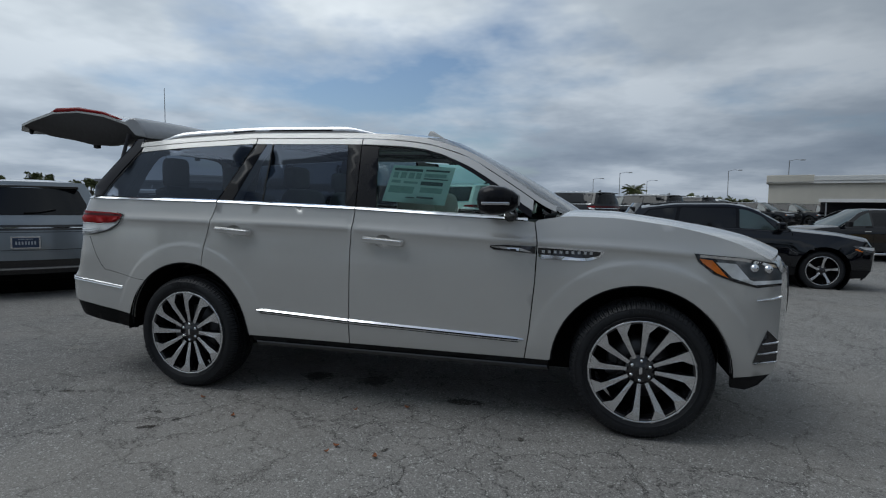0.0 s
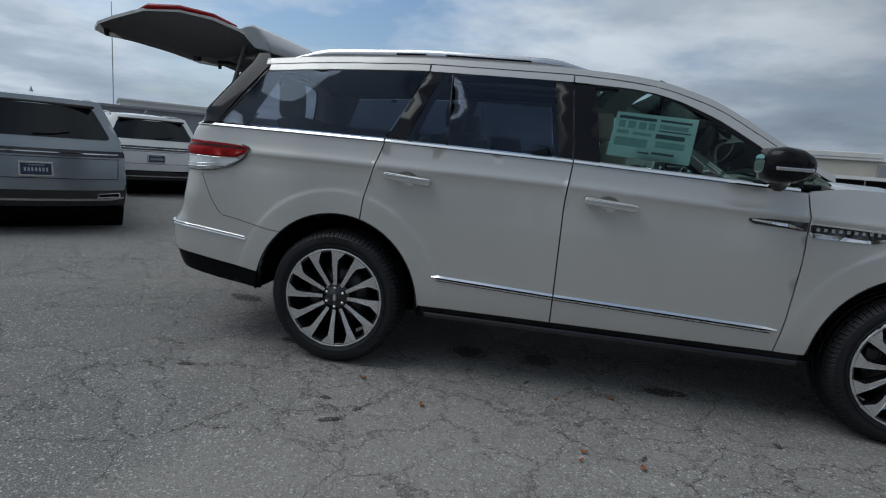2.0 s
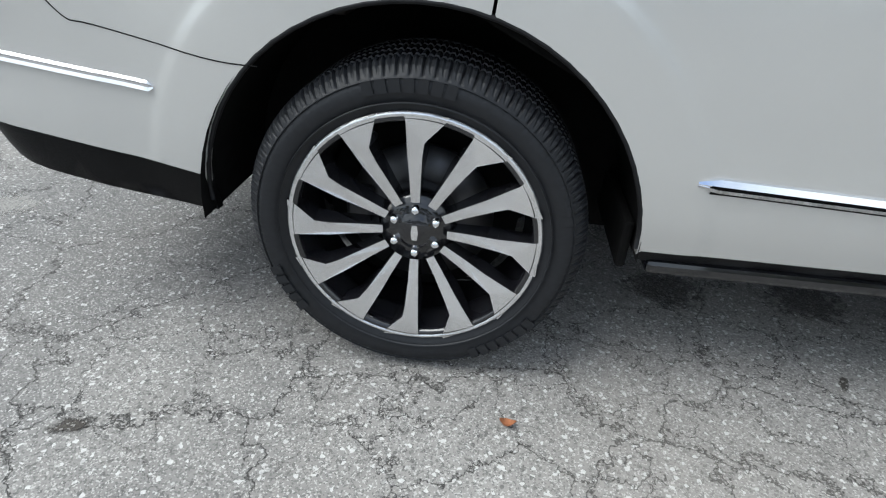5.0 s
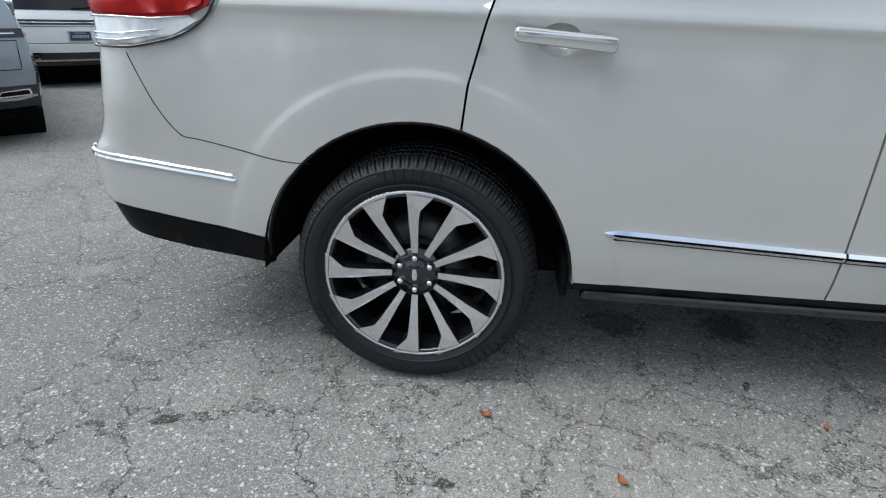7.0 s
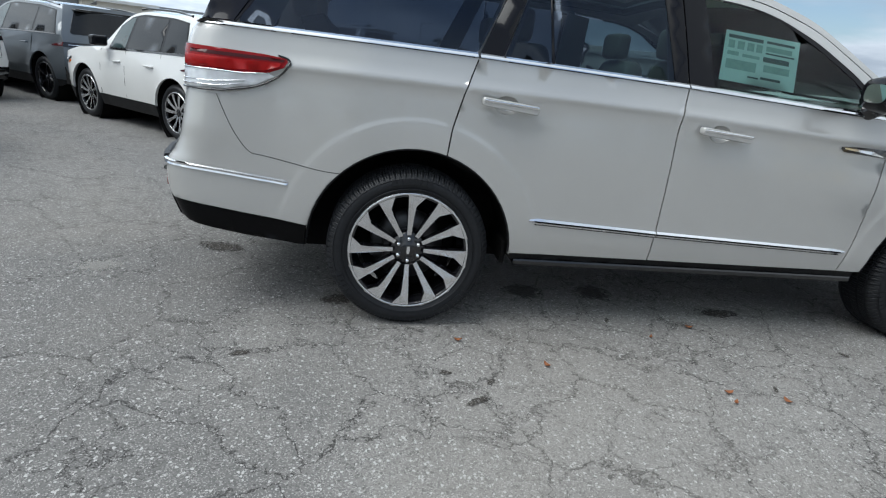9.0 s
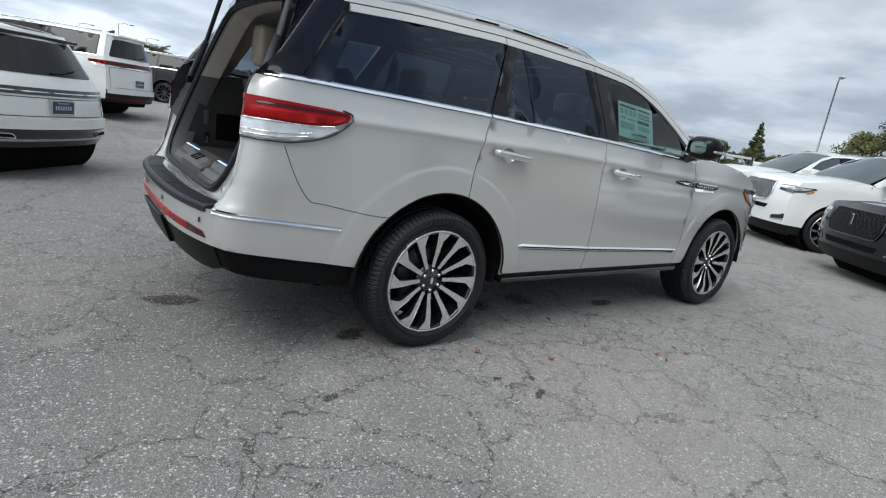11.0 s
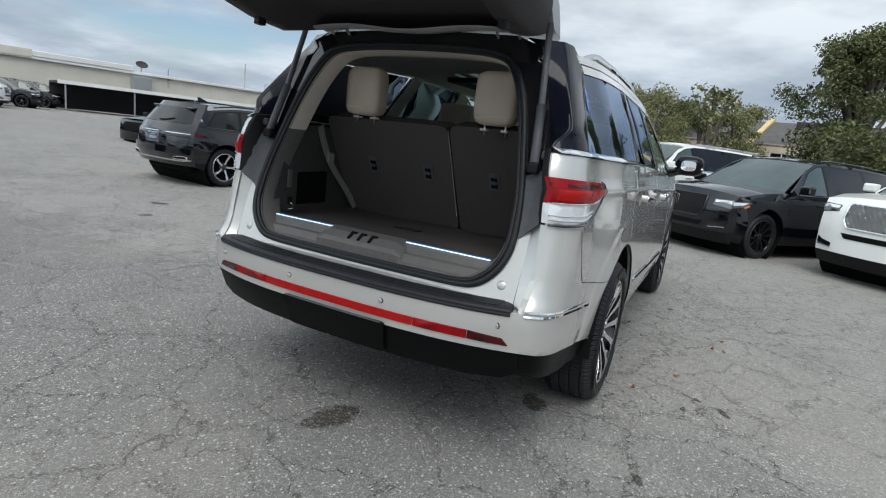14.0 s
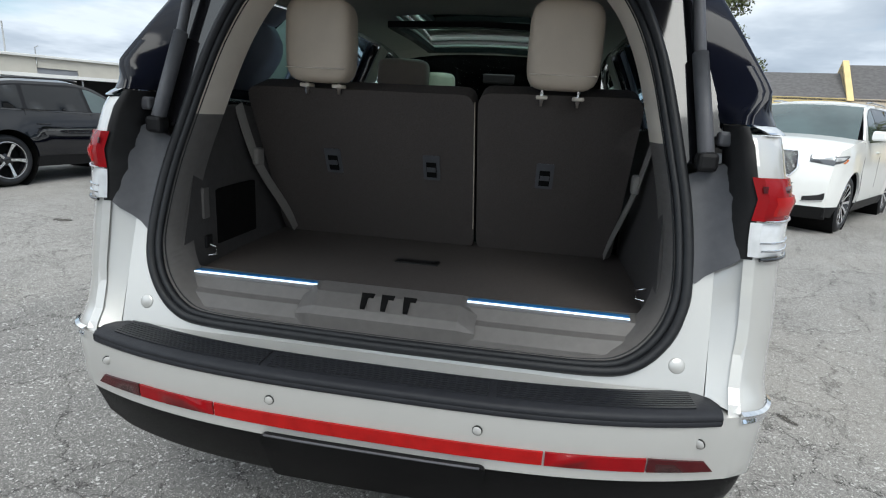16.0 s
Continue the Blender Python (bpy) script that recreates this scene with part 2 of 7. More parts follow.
def make_ground():
    n = Nodes("weathered_pavement")
    p = n.pos()
    big = n.noise(0.22, 6, 0.6, p)
    mid = n.noise(1.4, 6, 0.6, p)
    fine = n.noise(38, 4, 0.7, p)
    grit = n.add("ShaderNodeTexVoronoi", Vector=p, Scale=270.0).outputs["Color"]
    gritv = n.add("ShaderNodeSeparateColor", Color=grit).outputs[0]
    base = n.mix(n.ramp(big, (0.35, 0.0), (0.65, 1.0)), (0.196, 0.190, 0.182), (0.246, 0.235, 0.220))
    base = n.mix(n.ramp(mid, (0.42, 0.0), (0.62, 0.7)), base, (0.285, 0.274, 0.258))
    # darker grey towards -x, fading out towards +x along an edge broken by noise
    side = n.math("ADD", n.math("MULTIPLY", n.add("ShaderNodeSeparateXYZ", Vector=p).outputs[0], 0.16), n.math("MULTIPLY", n.math("SUBTRACT", big, 0.5), 2.2))
    base = n.mix(n.ramp(side, (-0.35, 0.62), (0.15, 0.0)), base, (0.138, 0.135, 0.132))
    base = n.mix(n.ramp(fine, (0.36, 0.28), (0.56, 0.0)), base, (0.12, 0.118, 0.116))
    coarse = n.add("ShaderNodeSeparateColor", Color=n.add("ShaderNodeTexVoronoi", Vector=p, Scale=120.0).outputs["Color"]).outputs[1]
    base = n.mix(n.ramp(gritv, (0.82, 0.0), (0.86, 0.55)), base, (0.50, 0.485, 0.46))
    base = n.mix(n.ramp(gritv, (0.18, 0.62), (0.22, 0.0)), base, (0.10, 0.097, 0.095))
    base = n.mix(n.ramp(coarse, (0.955, 0.0), (0.965, 0.7)), base, (0.58, 0.57, 0.55))
    base = n.mix(n.ramp(coarse, (0.03, 0.6), (0.07, 0.0)), base, (0.075, 0.072, 0.07))
    warped = n.add("ShaderNodeVectorMath")
    warped.operation = "ADD"
    wob = n.add("ShaderNodeTexNoise", Vector=p, Scale=2.4, Detail=6.0, Roughness=0.72).outputs["Color"]
    n.put(warped, "0", p)
    sc = n.add("ShaderNodeVectorMath"); sc.operation = "SCALE"
    n.put(sc, "0", wob); sc.inputs["Scale"].default_value = 0.40
    n.put(warped, "1", sc.outputs[0])

    def cracks(scale, width, gate_scale, lo, hi):
        v = n.add("ShaderNodeTexVoronoi", Vector=warped.outputs[0], Scale=scale)
        v.feature = "DISTANCE_TO_EDGE"
        line = n.ramp(v.outputs["Distance"], (0.0, 1.0), (width, 0.0))
        gate = n.ramp(n.noise(gate_scale, 3, 0.5, p), (lo, 0.0), (hi, 1.0))
        return n.math("MULTIPLY", line, gate)

    c = n.math("MAXIMUM", cracks(1.5, 0.0075, 0.45, 0.32, 0.42), cracks(3.6, 0.0120, 0.6, 0.41, 0.52))
    base = n.mix(c, base, (0.035, 0.033, 0.031))
    tan = n.ramp(n.noise(0.35, 4, 0.5, p, 0.8), (0.52, 0.0), (0.70, 0.35))
    base = n.mix(tan, base, (0.31, 0.288, 0.258))
    n.set(Base_Color=base, Roughness=n.ramp(mid, (0.3, 0.82), (0.7, 0.95)), Specular_IOR_Level=0.3)
    h = n.math("SUBTRACT", n.math("MULTIPLY", gritv, 0.35), n.math("MULTIPLY", c, 1.2))
    return n.bump(n.math("ADD", h, fine), 0.6, 0.006).m


PAVEMENT = make_ground()


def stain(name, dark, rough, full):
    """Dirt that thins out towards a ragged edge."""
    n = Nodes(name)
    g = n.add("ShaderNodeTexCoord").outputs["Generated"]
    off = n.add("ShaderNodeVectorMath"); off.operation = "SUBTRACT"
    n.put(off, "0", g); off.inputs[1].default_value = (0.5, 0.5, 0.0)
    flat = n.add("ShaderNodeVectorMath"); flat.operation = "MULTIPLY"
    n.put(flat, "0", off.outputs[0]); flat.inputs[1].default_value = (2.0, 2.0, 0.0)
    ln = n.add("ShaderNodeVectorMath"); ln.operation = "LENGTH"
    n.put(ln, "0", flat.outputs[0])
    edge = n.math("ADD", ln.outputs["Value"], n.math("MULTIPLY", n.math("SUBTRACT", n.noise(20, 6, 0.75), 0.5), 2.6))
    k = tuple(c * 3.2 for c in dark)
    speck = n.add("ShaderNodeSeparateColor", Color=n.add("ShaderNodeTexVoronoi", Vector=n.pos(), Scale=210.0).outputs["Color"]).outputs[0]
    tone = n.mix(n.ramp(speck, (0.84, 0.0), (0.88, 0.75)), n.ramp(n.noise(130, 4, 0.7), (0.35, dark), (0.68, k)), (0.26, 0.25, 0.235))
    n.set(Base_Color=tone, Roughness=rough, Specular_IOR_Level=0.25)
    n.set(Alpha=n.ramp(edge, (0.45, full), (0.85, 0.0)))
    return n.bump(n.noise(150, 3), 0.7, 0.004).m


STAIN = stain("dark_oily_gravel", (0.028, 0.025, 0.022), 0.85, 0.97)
PATCH = stain("pale_scuffed_patch", (0.17, 0.165, 0.155), 0.95, 0.6)
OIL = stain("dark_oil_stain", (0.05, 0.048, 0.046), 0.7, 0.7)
DRY_LEAF = plain("dry_orange_leaf", (0.27, 0.10, 0.04), 0.8, 0.0, 0.3, 80)
FOLIAGE = plain("oak_foliage", (0.085, 0.10, 0.033), 0.6, 0.0, 0.45, 1.1)
FOLIAGE_OLIVE = plain("olive_foliage", (0.15, 0.155, 0.06), 0.6, 0.0, 0.5, 0.9)
BARK = plain("grey_bark", (0.13, 0.11, 0.09), 0.9, 0.0, 0.35, 6, 0.8, 30)
WALL_CREAM = plain("cream_wall", (0.60, 0.57, 0.50), 0.85, 0.0, 0.06, 0.8, 0.2, 30)
WALL_WHITE = plain("white_metal_wall", (0.72, 0.72, 0.70), 0.6, 0.0, 0.05, 0.8)
WALL_GREY = plain("grey_wall", (0.27, 0.28, 0.30), 0.8, 0.0, 0.08, 0.8)
WALL_TAN = plain("tan_stucco", (0.50, 0.42, 0.33), 0.9, 0.0, 0.07, 0.9, 0.3, 40)
WALL_YELLOW = plain("yellow_stucco", (0.58, 0.45, 0.22), 0.9, 0.0, 0.07, 0.9, 0.3, 40)
SHINGLE = plain("grey_roof_shingle", (0.09, 0.085, 0.085), 0.9, 0.0, 0.3, 4.0, 0.5, 25)
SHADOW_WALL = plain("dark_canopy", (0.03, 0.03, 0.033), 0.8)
GALV = plain("galvanised_pole", (0.40, 0.41, 0.42), 0.45, 0.7, 0.1)
BIN_BLUE = plain("blue_plastic_bin", (0.02, 0.09, 0.30), 0.5)

# ---- mesh tools ----
from mathutils.geometry import delaunay_2d_cdt


class Mesh:
    """Collects vertices and faces; rows of smooth flags go with the faces."""

    def __init__(self):
        self.v, self.f, self.s = [], [], []

    def add(self, verts, faces, smooth=True):
        o = len(self.v)
        self.v += [tuple(p) for p in verts]
        self.f += [tuple(i + o for i in f) for f in faces]
        self.s += [smooth] * len(faces)
        return self

    def grid(self, rows, smooth=True, closed=False, flip=False):
        n, m = len(rows), len(rows[0])
        faces = []
        for i in range(n - 1):
            for j in range(m if closed else m - 1):
                k = (j + 1) % m
                q = (i * m + j, i * m + k, (i + 1) * m + k, (i + 1) * m + j)
                faces.append(q[::-1] if flip else q)
        return self.add([p for r in rows for p in r], faces, smooth)

    def box(self, a, b, bevel=0.0):
        """A box from corner a to corner b, its edges cut back by bevel."""
        bm = bmesh.new()
        bmesh.ops.create_cube(bm, size=1)
        a, b = Vector(a), Vector(b)
        for v in bm.verts:
            v.co = Vector([(a[i] + b[i]) / 2 + v.co[i] * abs(b[i] - a[i]) for i in range(3)])
        if bevel:
            bmesh.ops.bevel(bm, geom=bm.edges[:], offset=bevel, segments=2, affect="EDGES", profile=0.5)
        bm.verts.index_update()
        self.add([v.co for v in bm.verts], [[v.index for v in f.verts] for f in bm.faces], False)
        bm.free()
        return self

    def tube(self, path, r, n=8, caps=True):
        path = [Vector(p) for p in path]
        rows = []
        up = Vector((0, 0, 1))
        for i, p in enumerate(path):
            d = (path[min(i + 1, len(path) - 1)] - path[max(i - 1, 0)]).normalized()
            a = d.cross(up if abs(d.dot(up)) < 0.95 else Vector((0, 1, 0))).normalized()
            b = d.cross(a)
            rr = r[i] if isinstance(r, (list, tuple)) else r
            rows.append([p + rr * (math.cos(t) * a + math.sin(t) * b) for t in [2 * math.pi * k / n for k in range(n)]])
        o = len(self.v)
        self.grid(rows, True, True)
        if caps:
            self.f += [tuple(o + k for k in range(n)), tuple(o + (len(rows) - 1) * n + k for k in reversed(range(n)))]
            self.s += [False, False]
        return self

    def ribbon(self, path, width, thick):
        """A flat strap along path; width and thick are vectors."""
        rows = [[Vector(p) + a * Vector(width) / 2 + b * Vector(thick) / 2 for a, b in ((-1, -1), (1, -1), (1, 1), (-1, 1))] for p in path]
        return self.grid(rows, False, True).add(rows[0], [(0, 1, 2, 3)], False).add(rows[-1], [(3, 2, 1, 0)], False)

    def revolve(self, profile, n=48, mod=None):
        """Profile of (radius, y) turned round the y axis."""
        rows = []
        for i, (r, y) in enumerate(profile):
            rows.append([((r + (mod(i, k) if mod else 0)) * math.cos(2 * math.pi * k / n), y, (r + (mod(i, k) if mod else 0)) * math.sin(2 * math.pi * k / n)) for k in range(n)])
        return self.grid(rows, True, True)

    def extrude(self, outline, lift, depth):
        """A flat polygon (u, v), lifted to 3D, with sides going back by the vector depth."""
        top = [Vector(lift(*p)) for p in outline]
        low = [p + Vector(depth) for p in top]
        n = len(top)
        self.add(top, [tuple(range(n))], False).add(low, [tuple(reversed(range(n)))], False)
        return self.add(top + low, [(i, i + n, (i + 1) % n + n, (i + 1) % n) for i in range(n)], False)

    def panel(self, outer, lift, inward, step=0.06, holes=(), back=True, lines=()):
        """A sheet over the outline (u, v), lifted to a curved surface, its edges turned in by the vector inward."""
        loops = [dense(outer, step)] + [dense(h, step) for h in holes]
        pts, edges = [], []
        for lp in loops:
            o = len(pts)
            pts += lp
            edges += [(o + i, o + (i + 1) % len(lp)) for i in range(len(lp))]
        for ln in lines:
            last = None
            for p in ln:
                if inside(p, loops[0]) and np.hypot(*(np.array(pts) - p).T).min() > step * 0.12:
                    pts.append(tuple(p))
                    if last is not None:
                        edges.append((last, len(pts) - 1))
                    last = len(pts) - 1
                else:
                    last = None
        us, vs = [p[0] for p in loops[0]], [p[1] for p in loops[0]]
        border = np.array(pts)
        nu, nv = int((max(us) - min(us)) / step) + 1, int((max(vs) - min(vs)) / step) + 1
        for i in range(nu + 1):
            for j in range(nv + 1):
                p = (min(us) + (i + 0.5 * (j % 2)) * step, min(vs) + j * step * 0.9)
                if inside(p, loops[0]) and not any(inside(p, h) for h in loops[1:]) and np.hypot(*(border - p).T).min() > step * 0.45:
                    pts.append(p)
        co, _, tris, *_ = delaunay_2d_cdt([Vector(p) for p in pts], edges, [], 0, 1e-5)
        keep = []
        for t in tris:
            c = sum((co[i] for i in t), Vector((0, 0))) / 3
            if inside(c, loops[0]) and not any(inside(c, h) for h in loops[1:]):
                keep.append(tuple(t))
        v3 = [Vector(lift(*p)) for p in co]
        inward = Vector(inward)
        a, b, c = (v3[i] for i in keep[len(keep) // 2])
        if (b - a).cross(c - a).dot(inward) > 0:
            keep = [t[::-1] for t in keep]
        self.add(v3, keep, True)
        count = {}
        for t in keep:
            for e in ((t[0], t[1]), (t[1], t[2]), (t[2], t[0])):
                count[e] = 1
        for a, b in count:
            if (b, a) not in count:
                self.add([v3[a], v3[b], v3[b] + inward, v3[a] + inward], [(3, 2, 1, 0)], False)
        if back:
            self.add([p + inward for p in v3], [t[::-1] for t in keep], True)
        return self

    def moved(self, m):
        self.v = [tuple(m @ Vector(p)) for p in self.v]
        return self

    def mirrored(self):
        out = Mesh()
        out.v, out.f, out.s = [(x, -y, z) for x, y, z in self.v], [f[::-1] for f in self.f], list(self.s)
        return out

    def data(self, name, material):
        me = bpy.data.meshes.new(name)
        me.from_pydata(self.v, [], self.f)
        me.polygons.foreach_set("use_smooth", self.s)
        me.materials.append(material)
        me.update()
        return me


def dense(loop, step):
    out = []
    for (a, b), (c, d) in zip(loop, list(loop[1:]) + [loop[0]]):
        n = max(1, int(math.hypot(c - a, d - b) / step + 0.5))
        out += [(a + (c - a) * k / n, b + (d - b) * k / n) for k in range(n)]
    return out


def inside(p, loop):
    x, y, hit = p[0], p[1], False
    for (a, b), (c, d) in zip(loop, list(loop[1:]) + [loop[0]]):
        if (b > y) != (d > y) and x < (c - a) * (y - b) / (d - b) + a:
            hit = not hit
    return hit


def curve(pts, n=6):
    """A smooth line through the points."""
    out = []
    for i in range(len(pts) - 1):
        p0, p1, p2, p3 = (Vector(pts[min(max(k, 0), len(pts) - 1)]) for k in (i - 1, i, i + 1, i + 2))
        for k in range(n):
            t = k / n
            out.append(tuple(0.5 * (2 * p1 + (p2 - p0) * t + (2 * p0 - 5 * p1 + 4 * p2 - p3) * t * t + (3 * p1 - p0 - 3 * p2 + p3) * t ** 3)))
    return out + [tuple(pts[-1])]


def rounded(loop, r, n=4):
    """The polygon with its corners rounded."""
    out = []
    m = len(loop)
    for i in range(m):
        a, b, c = (Vector(loop[k % m]) for k in (i - 1, i, i + 1))
        d, e = (a - b), (c - b)
        q = min(r, d.length * 0.45, e.length * 0.45)
        p, s = b + d.normalized() * q, b + e.normalized() * q
        out += [tuple((1 - t) ** 2 * p + 2 * t * (1 - t) * b + t * t * s) for t in [k / n for k in range(n + 1)]]
    return out


def arc(cx, cz, r, a0, a1, n=20):
    return [(cx + r * math.cos(radians(a0 + (a1 - a0) * k / n)), cz + r * math.sin(radians(a0 + (a1 - a0) * k / n))) for k in range(n + 1)]


def line_at(table):
    xs, ys = zip(*table)
    return lambda x: float(np.interp(x, xs, ys))


def smooth_line(table, w=0.08):
    """A line through the points with no kinks."""
    base = line_at(table)
    xs = np.linspace(table[0][0], table[-1][0], 300)
    return line_at([(x, sum(base(x + d) for d in np.linspace(-w, w, 7)) / 7) for x in xs])


def smooth01(t):
    t = min(1.0, max(0.0, t))
    return t * t * (3 - 2 * t)


def part(name, mesh, material, parent, label=""):
    ob = new(name, mesh if isinstance(mesh, bpy.types.Mesh) else mesh.data(name, material))
    ob.parent = parent
    return tagged(ob, label)


def thing(name, label, category, m=None, group="", kind=""):
    """An empty at the base of a thing, for its parts."""
    ob = new(name)
    ob.empty_display_size = 0.2
    if m:
        ob.matrix_basis = m
    return tagged(ob, label, category, group, kind)


def solid(name, mesh, material, label, category="", group="", kind="", m=None):
    """A thing of one mesh."""
    ob = new(name, mesh.data(name, material))
    if m:
        ob.matrix_basis = m
    return tagged(ob, label, category, group, kind)

# ---- wheels ----
def tyre_mesh(R, rim, w, fine=True):
    """A tyre on the y axis, outer face towards -y, with ribs and shoulder blocks."""
    h = w / 2
    prof = [(rim - 0.012, -h + 0.035), (rim + 0.004, -h + 0.012), (rim + 0.03, -h + 0.002), (rim + (R - rim) * 0.55, -h - 0.006), (R - 0.03, -h + 0.008), (R - 0.014, -h + 0.022), (R - 0.004, -h + 0.038)]
    if fine:
        for k in range(4):
            y = -h + 0.06 + k * (w - 0.12) / 3
            prof += [(R - 0.001, y - 0.006), (R - 0.010, y - 0.004), (R - 0.010, y + 0.004), (R, y + 0.006)]
    prof += [(r, -y) for r, y in reversed(prof[:7])]
    n = 540 if fine else 48

    def mod(i, k):
        last = len(prof) - 1
        d = min(i, last - i)
        if not fine or d < 4:
            return 0.0
        if k % 6 == 0:
            return (-0.004, -0.008, -0.008, -0.006)[min(d, 7) - 4]
        return -0.003 if k % 6 == 3 and d > 4 else 0.0

    tyre = Mesh().revolve(prof, n, mod)
    if fine:
        rows = len(prof) - 1
        for i in range(4, rows - 4):
            tyre.s[i * n:(i + 1) * n] = [False] * n
    return tyre


def spoke_faces(rim, count, kind):
    """Outlines of one spoke in (r along, t across)."""
    R = rim
    if kind == "turbine":
        return [(r, -t) for r, t in reversed([(0.078, -0.0105), (0.13, -0.0125), (0.20, -0.016), (R - 0.020, -0.0195), (R - 0.004, -0.024), (R - 0.003, 0.02), (R - 0.004, 0.072), (R - 0.018, 0.064), (R - 0.064, 0.0215), (0.20, 0.0165), (0.13, 0.0125), (0.078, 0.0105)])]
    return [(0.05, -0.018), (R * 0.55, -0.016), (R - 0.03, -0.040), (R - 0.02, -0.045), (R - 0.02, 0.012), (R * 0.6, 0.016), (0.05, 0.020)]


def build_wheel(name, R, rim, w, count, kind, face, side, parent, m, fine=True):
    """tyre > rim parts; the wheel's outer face looks along -y of its own frame."""
    wh = new(name, tyre_mesh(R, rim, w, fine).data("tyre", RUBBER))
    wh.parent = parent
    wh.matrix_basis = m
    h = w / 2
    barrel = Mesh().revolve([(rim - 0.004, -h + 0.012), (rim - 0.012, -h + 0.006), (rim - 0.020, -h + 0.012), (rim - 0.022, -h + 0.03), (rim - 0.035, -h + 0.075), (rim - 0.05, h - 0.06), (rim - 0.02, h - 0.02), (rim, h - 0.02)], 72 if fine else 32)
    part("rim", barrel, side, wh)
    lip = Mesh().revolve([(rim + 0.003, -h + 0.011), (rim - 0.001, -h + 0.006), (rim - 0.007, -h + 0.006), (rim - 0.011, -h + 0.012)], 72 if fine else 32)
    part("rim_lip", lip, face, wh)
    hub = Mesh().revolve([(0.0, -h + 0.034), (0.034, -h + 0.035), (0.040, -h + 0.040), (0.055, -h + 0.048), (0.085, -h + 0.052), (0.095, -h + 0.075), (0.10, -h + 0.12), (0.0, -h + 0.12)], 36)
    part("hub", hub, side, wh)
    out = spoke_faces(rim, count, kind)

    def yface(r):
        return -h + 0.0065 + 0.034 * smooth01((rim - 0.02 - r) / (rim - 0.08)) ** 1.2

    sp, pk = Mesh(), Mesh()
    n = len(out)
    top = [(r, yface(r), t) for r, t in out]
    sp.add(top, [tuple(range(n))], False)
    low = [(r, yface(r) + 0.046, t * (0.92 + 0.55 * smooth01((r - 0.09) / 0.10)) if kind == "turbine" and r < rim - 0.03 else t) for r, t in out]
    pk.add([(r, y + 0.0006, t) for r, y, t in top] + low, [(i, (i + 1) % n, (i + 1) % n + n, i + n) for i in range(n)], False)
    spd, pkd = sp.data("spoke", face), pk.data("spoke_side", side)
    for k in range(count):
        turn = Matrix.Rotation(2 * math.pi * k / count, 4, "Y")
        a = new("spoke", spd)
        a.parent, a.matrix_basis = wh, turn
        b = new("spoke_side", pkd)
        b.parent, b.matrix_basis = wh, turn
    disc = Mesh().revolve([(0.09, -h + 0.135), (0.185, -h + 0.135), (0.185, -h + 0.155), (0.09, -h + 0.155)], 40)
    part("brake_disc", disc, STEEL, wh)
    if fine:
        nut = Mesh().revolve([(0.0, -h + 0.030), (0.006, -h + 0.031), (0.0105, -h + 0.035), (0.011, -h + 0.056)], 12)
        nd = nut.data("lug_nut", CHROME)
        for k in range(6):
            a = 2 * math.pi * (k + 0.5) / 6
            o = new("lug_nut", nd)
            o.parent, o.matrix_basis = wh, Matrix.Translation((0.058 * math.cos(a), 0, 0.058 * math.sin(a)))
        mark = Mesh()
        ring = [(-0.006, -0.02), (0.006, -0.02), (0.009, 0), (0.006, 0.02), (-0.006, 0.02), (-0.009, 0)]
        mark.extrude(ring, lambda u, v: (u, -h + 0.0325, v), (0, 0.002, 0))
        part("cap_mark", mark, CHROME, wh)
        cal = Mesh().box((-0.19, -h + 0.115, -0.07), (-0.12, -h + 0.175, 0.07), 0.012)
        part("brake_caliper", cal, STEEL, wh)
        # raised sidewall lettering, kept as plain bars
        for a0, n_l in ((78, 7), (-62, 7), (200, 5)):
            for k in range(n_l):
                bars = Mesh()
                a = radians(a0 + k * 4.6)
                c, q = rim + (R - rim) * 0.55, 0.011
                bars.extrude([(-q, -0.014), (q, -0.014), (q, 0.014), (-q, 0.014)], lambda u, v: ((c + v) * math.cos(a) + u * math.sin(a), -h - 0.0085, (c + v) * math.sin(a) - u * math.cos(a)), (0, 0.004, 0))
                part("sidewall_bar", bars, RUBBER, wh)
        for rr in (rim + 0.022, R - 0.036):
            part("sidewall_ring", Mesh().revolve([(rr - 0.002, -h + 0.002), (rr, -h - 0.006 + (0.004 if rr > rim + 0.05 else 0.0)), (rr + 0.002, -h + 0.002)], 96), RUBBER, wh)
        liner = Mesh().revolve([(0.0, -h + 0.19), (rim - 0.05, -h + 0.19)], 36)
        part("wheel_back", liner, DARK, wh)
    else:
        part("wheel_back", Mesh().revolve([(0.0, -h + 0.10), (rim - 0.04, -h + 0.10)], 24), DARK, wh)
    return wh

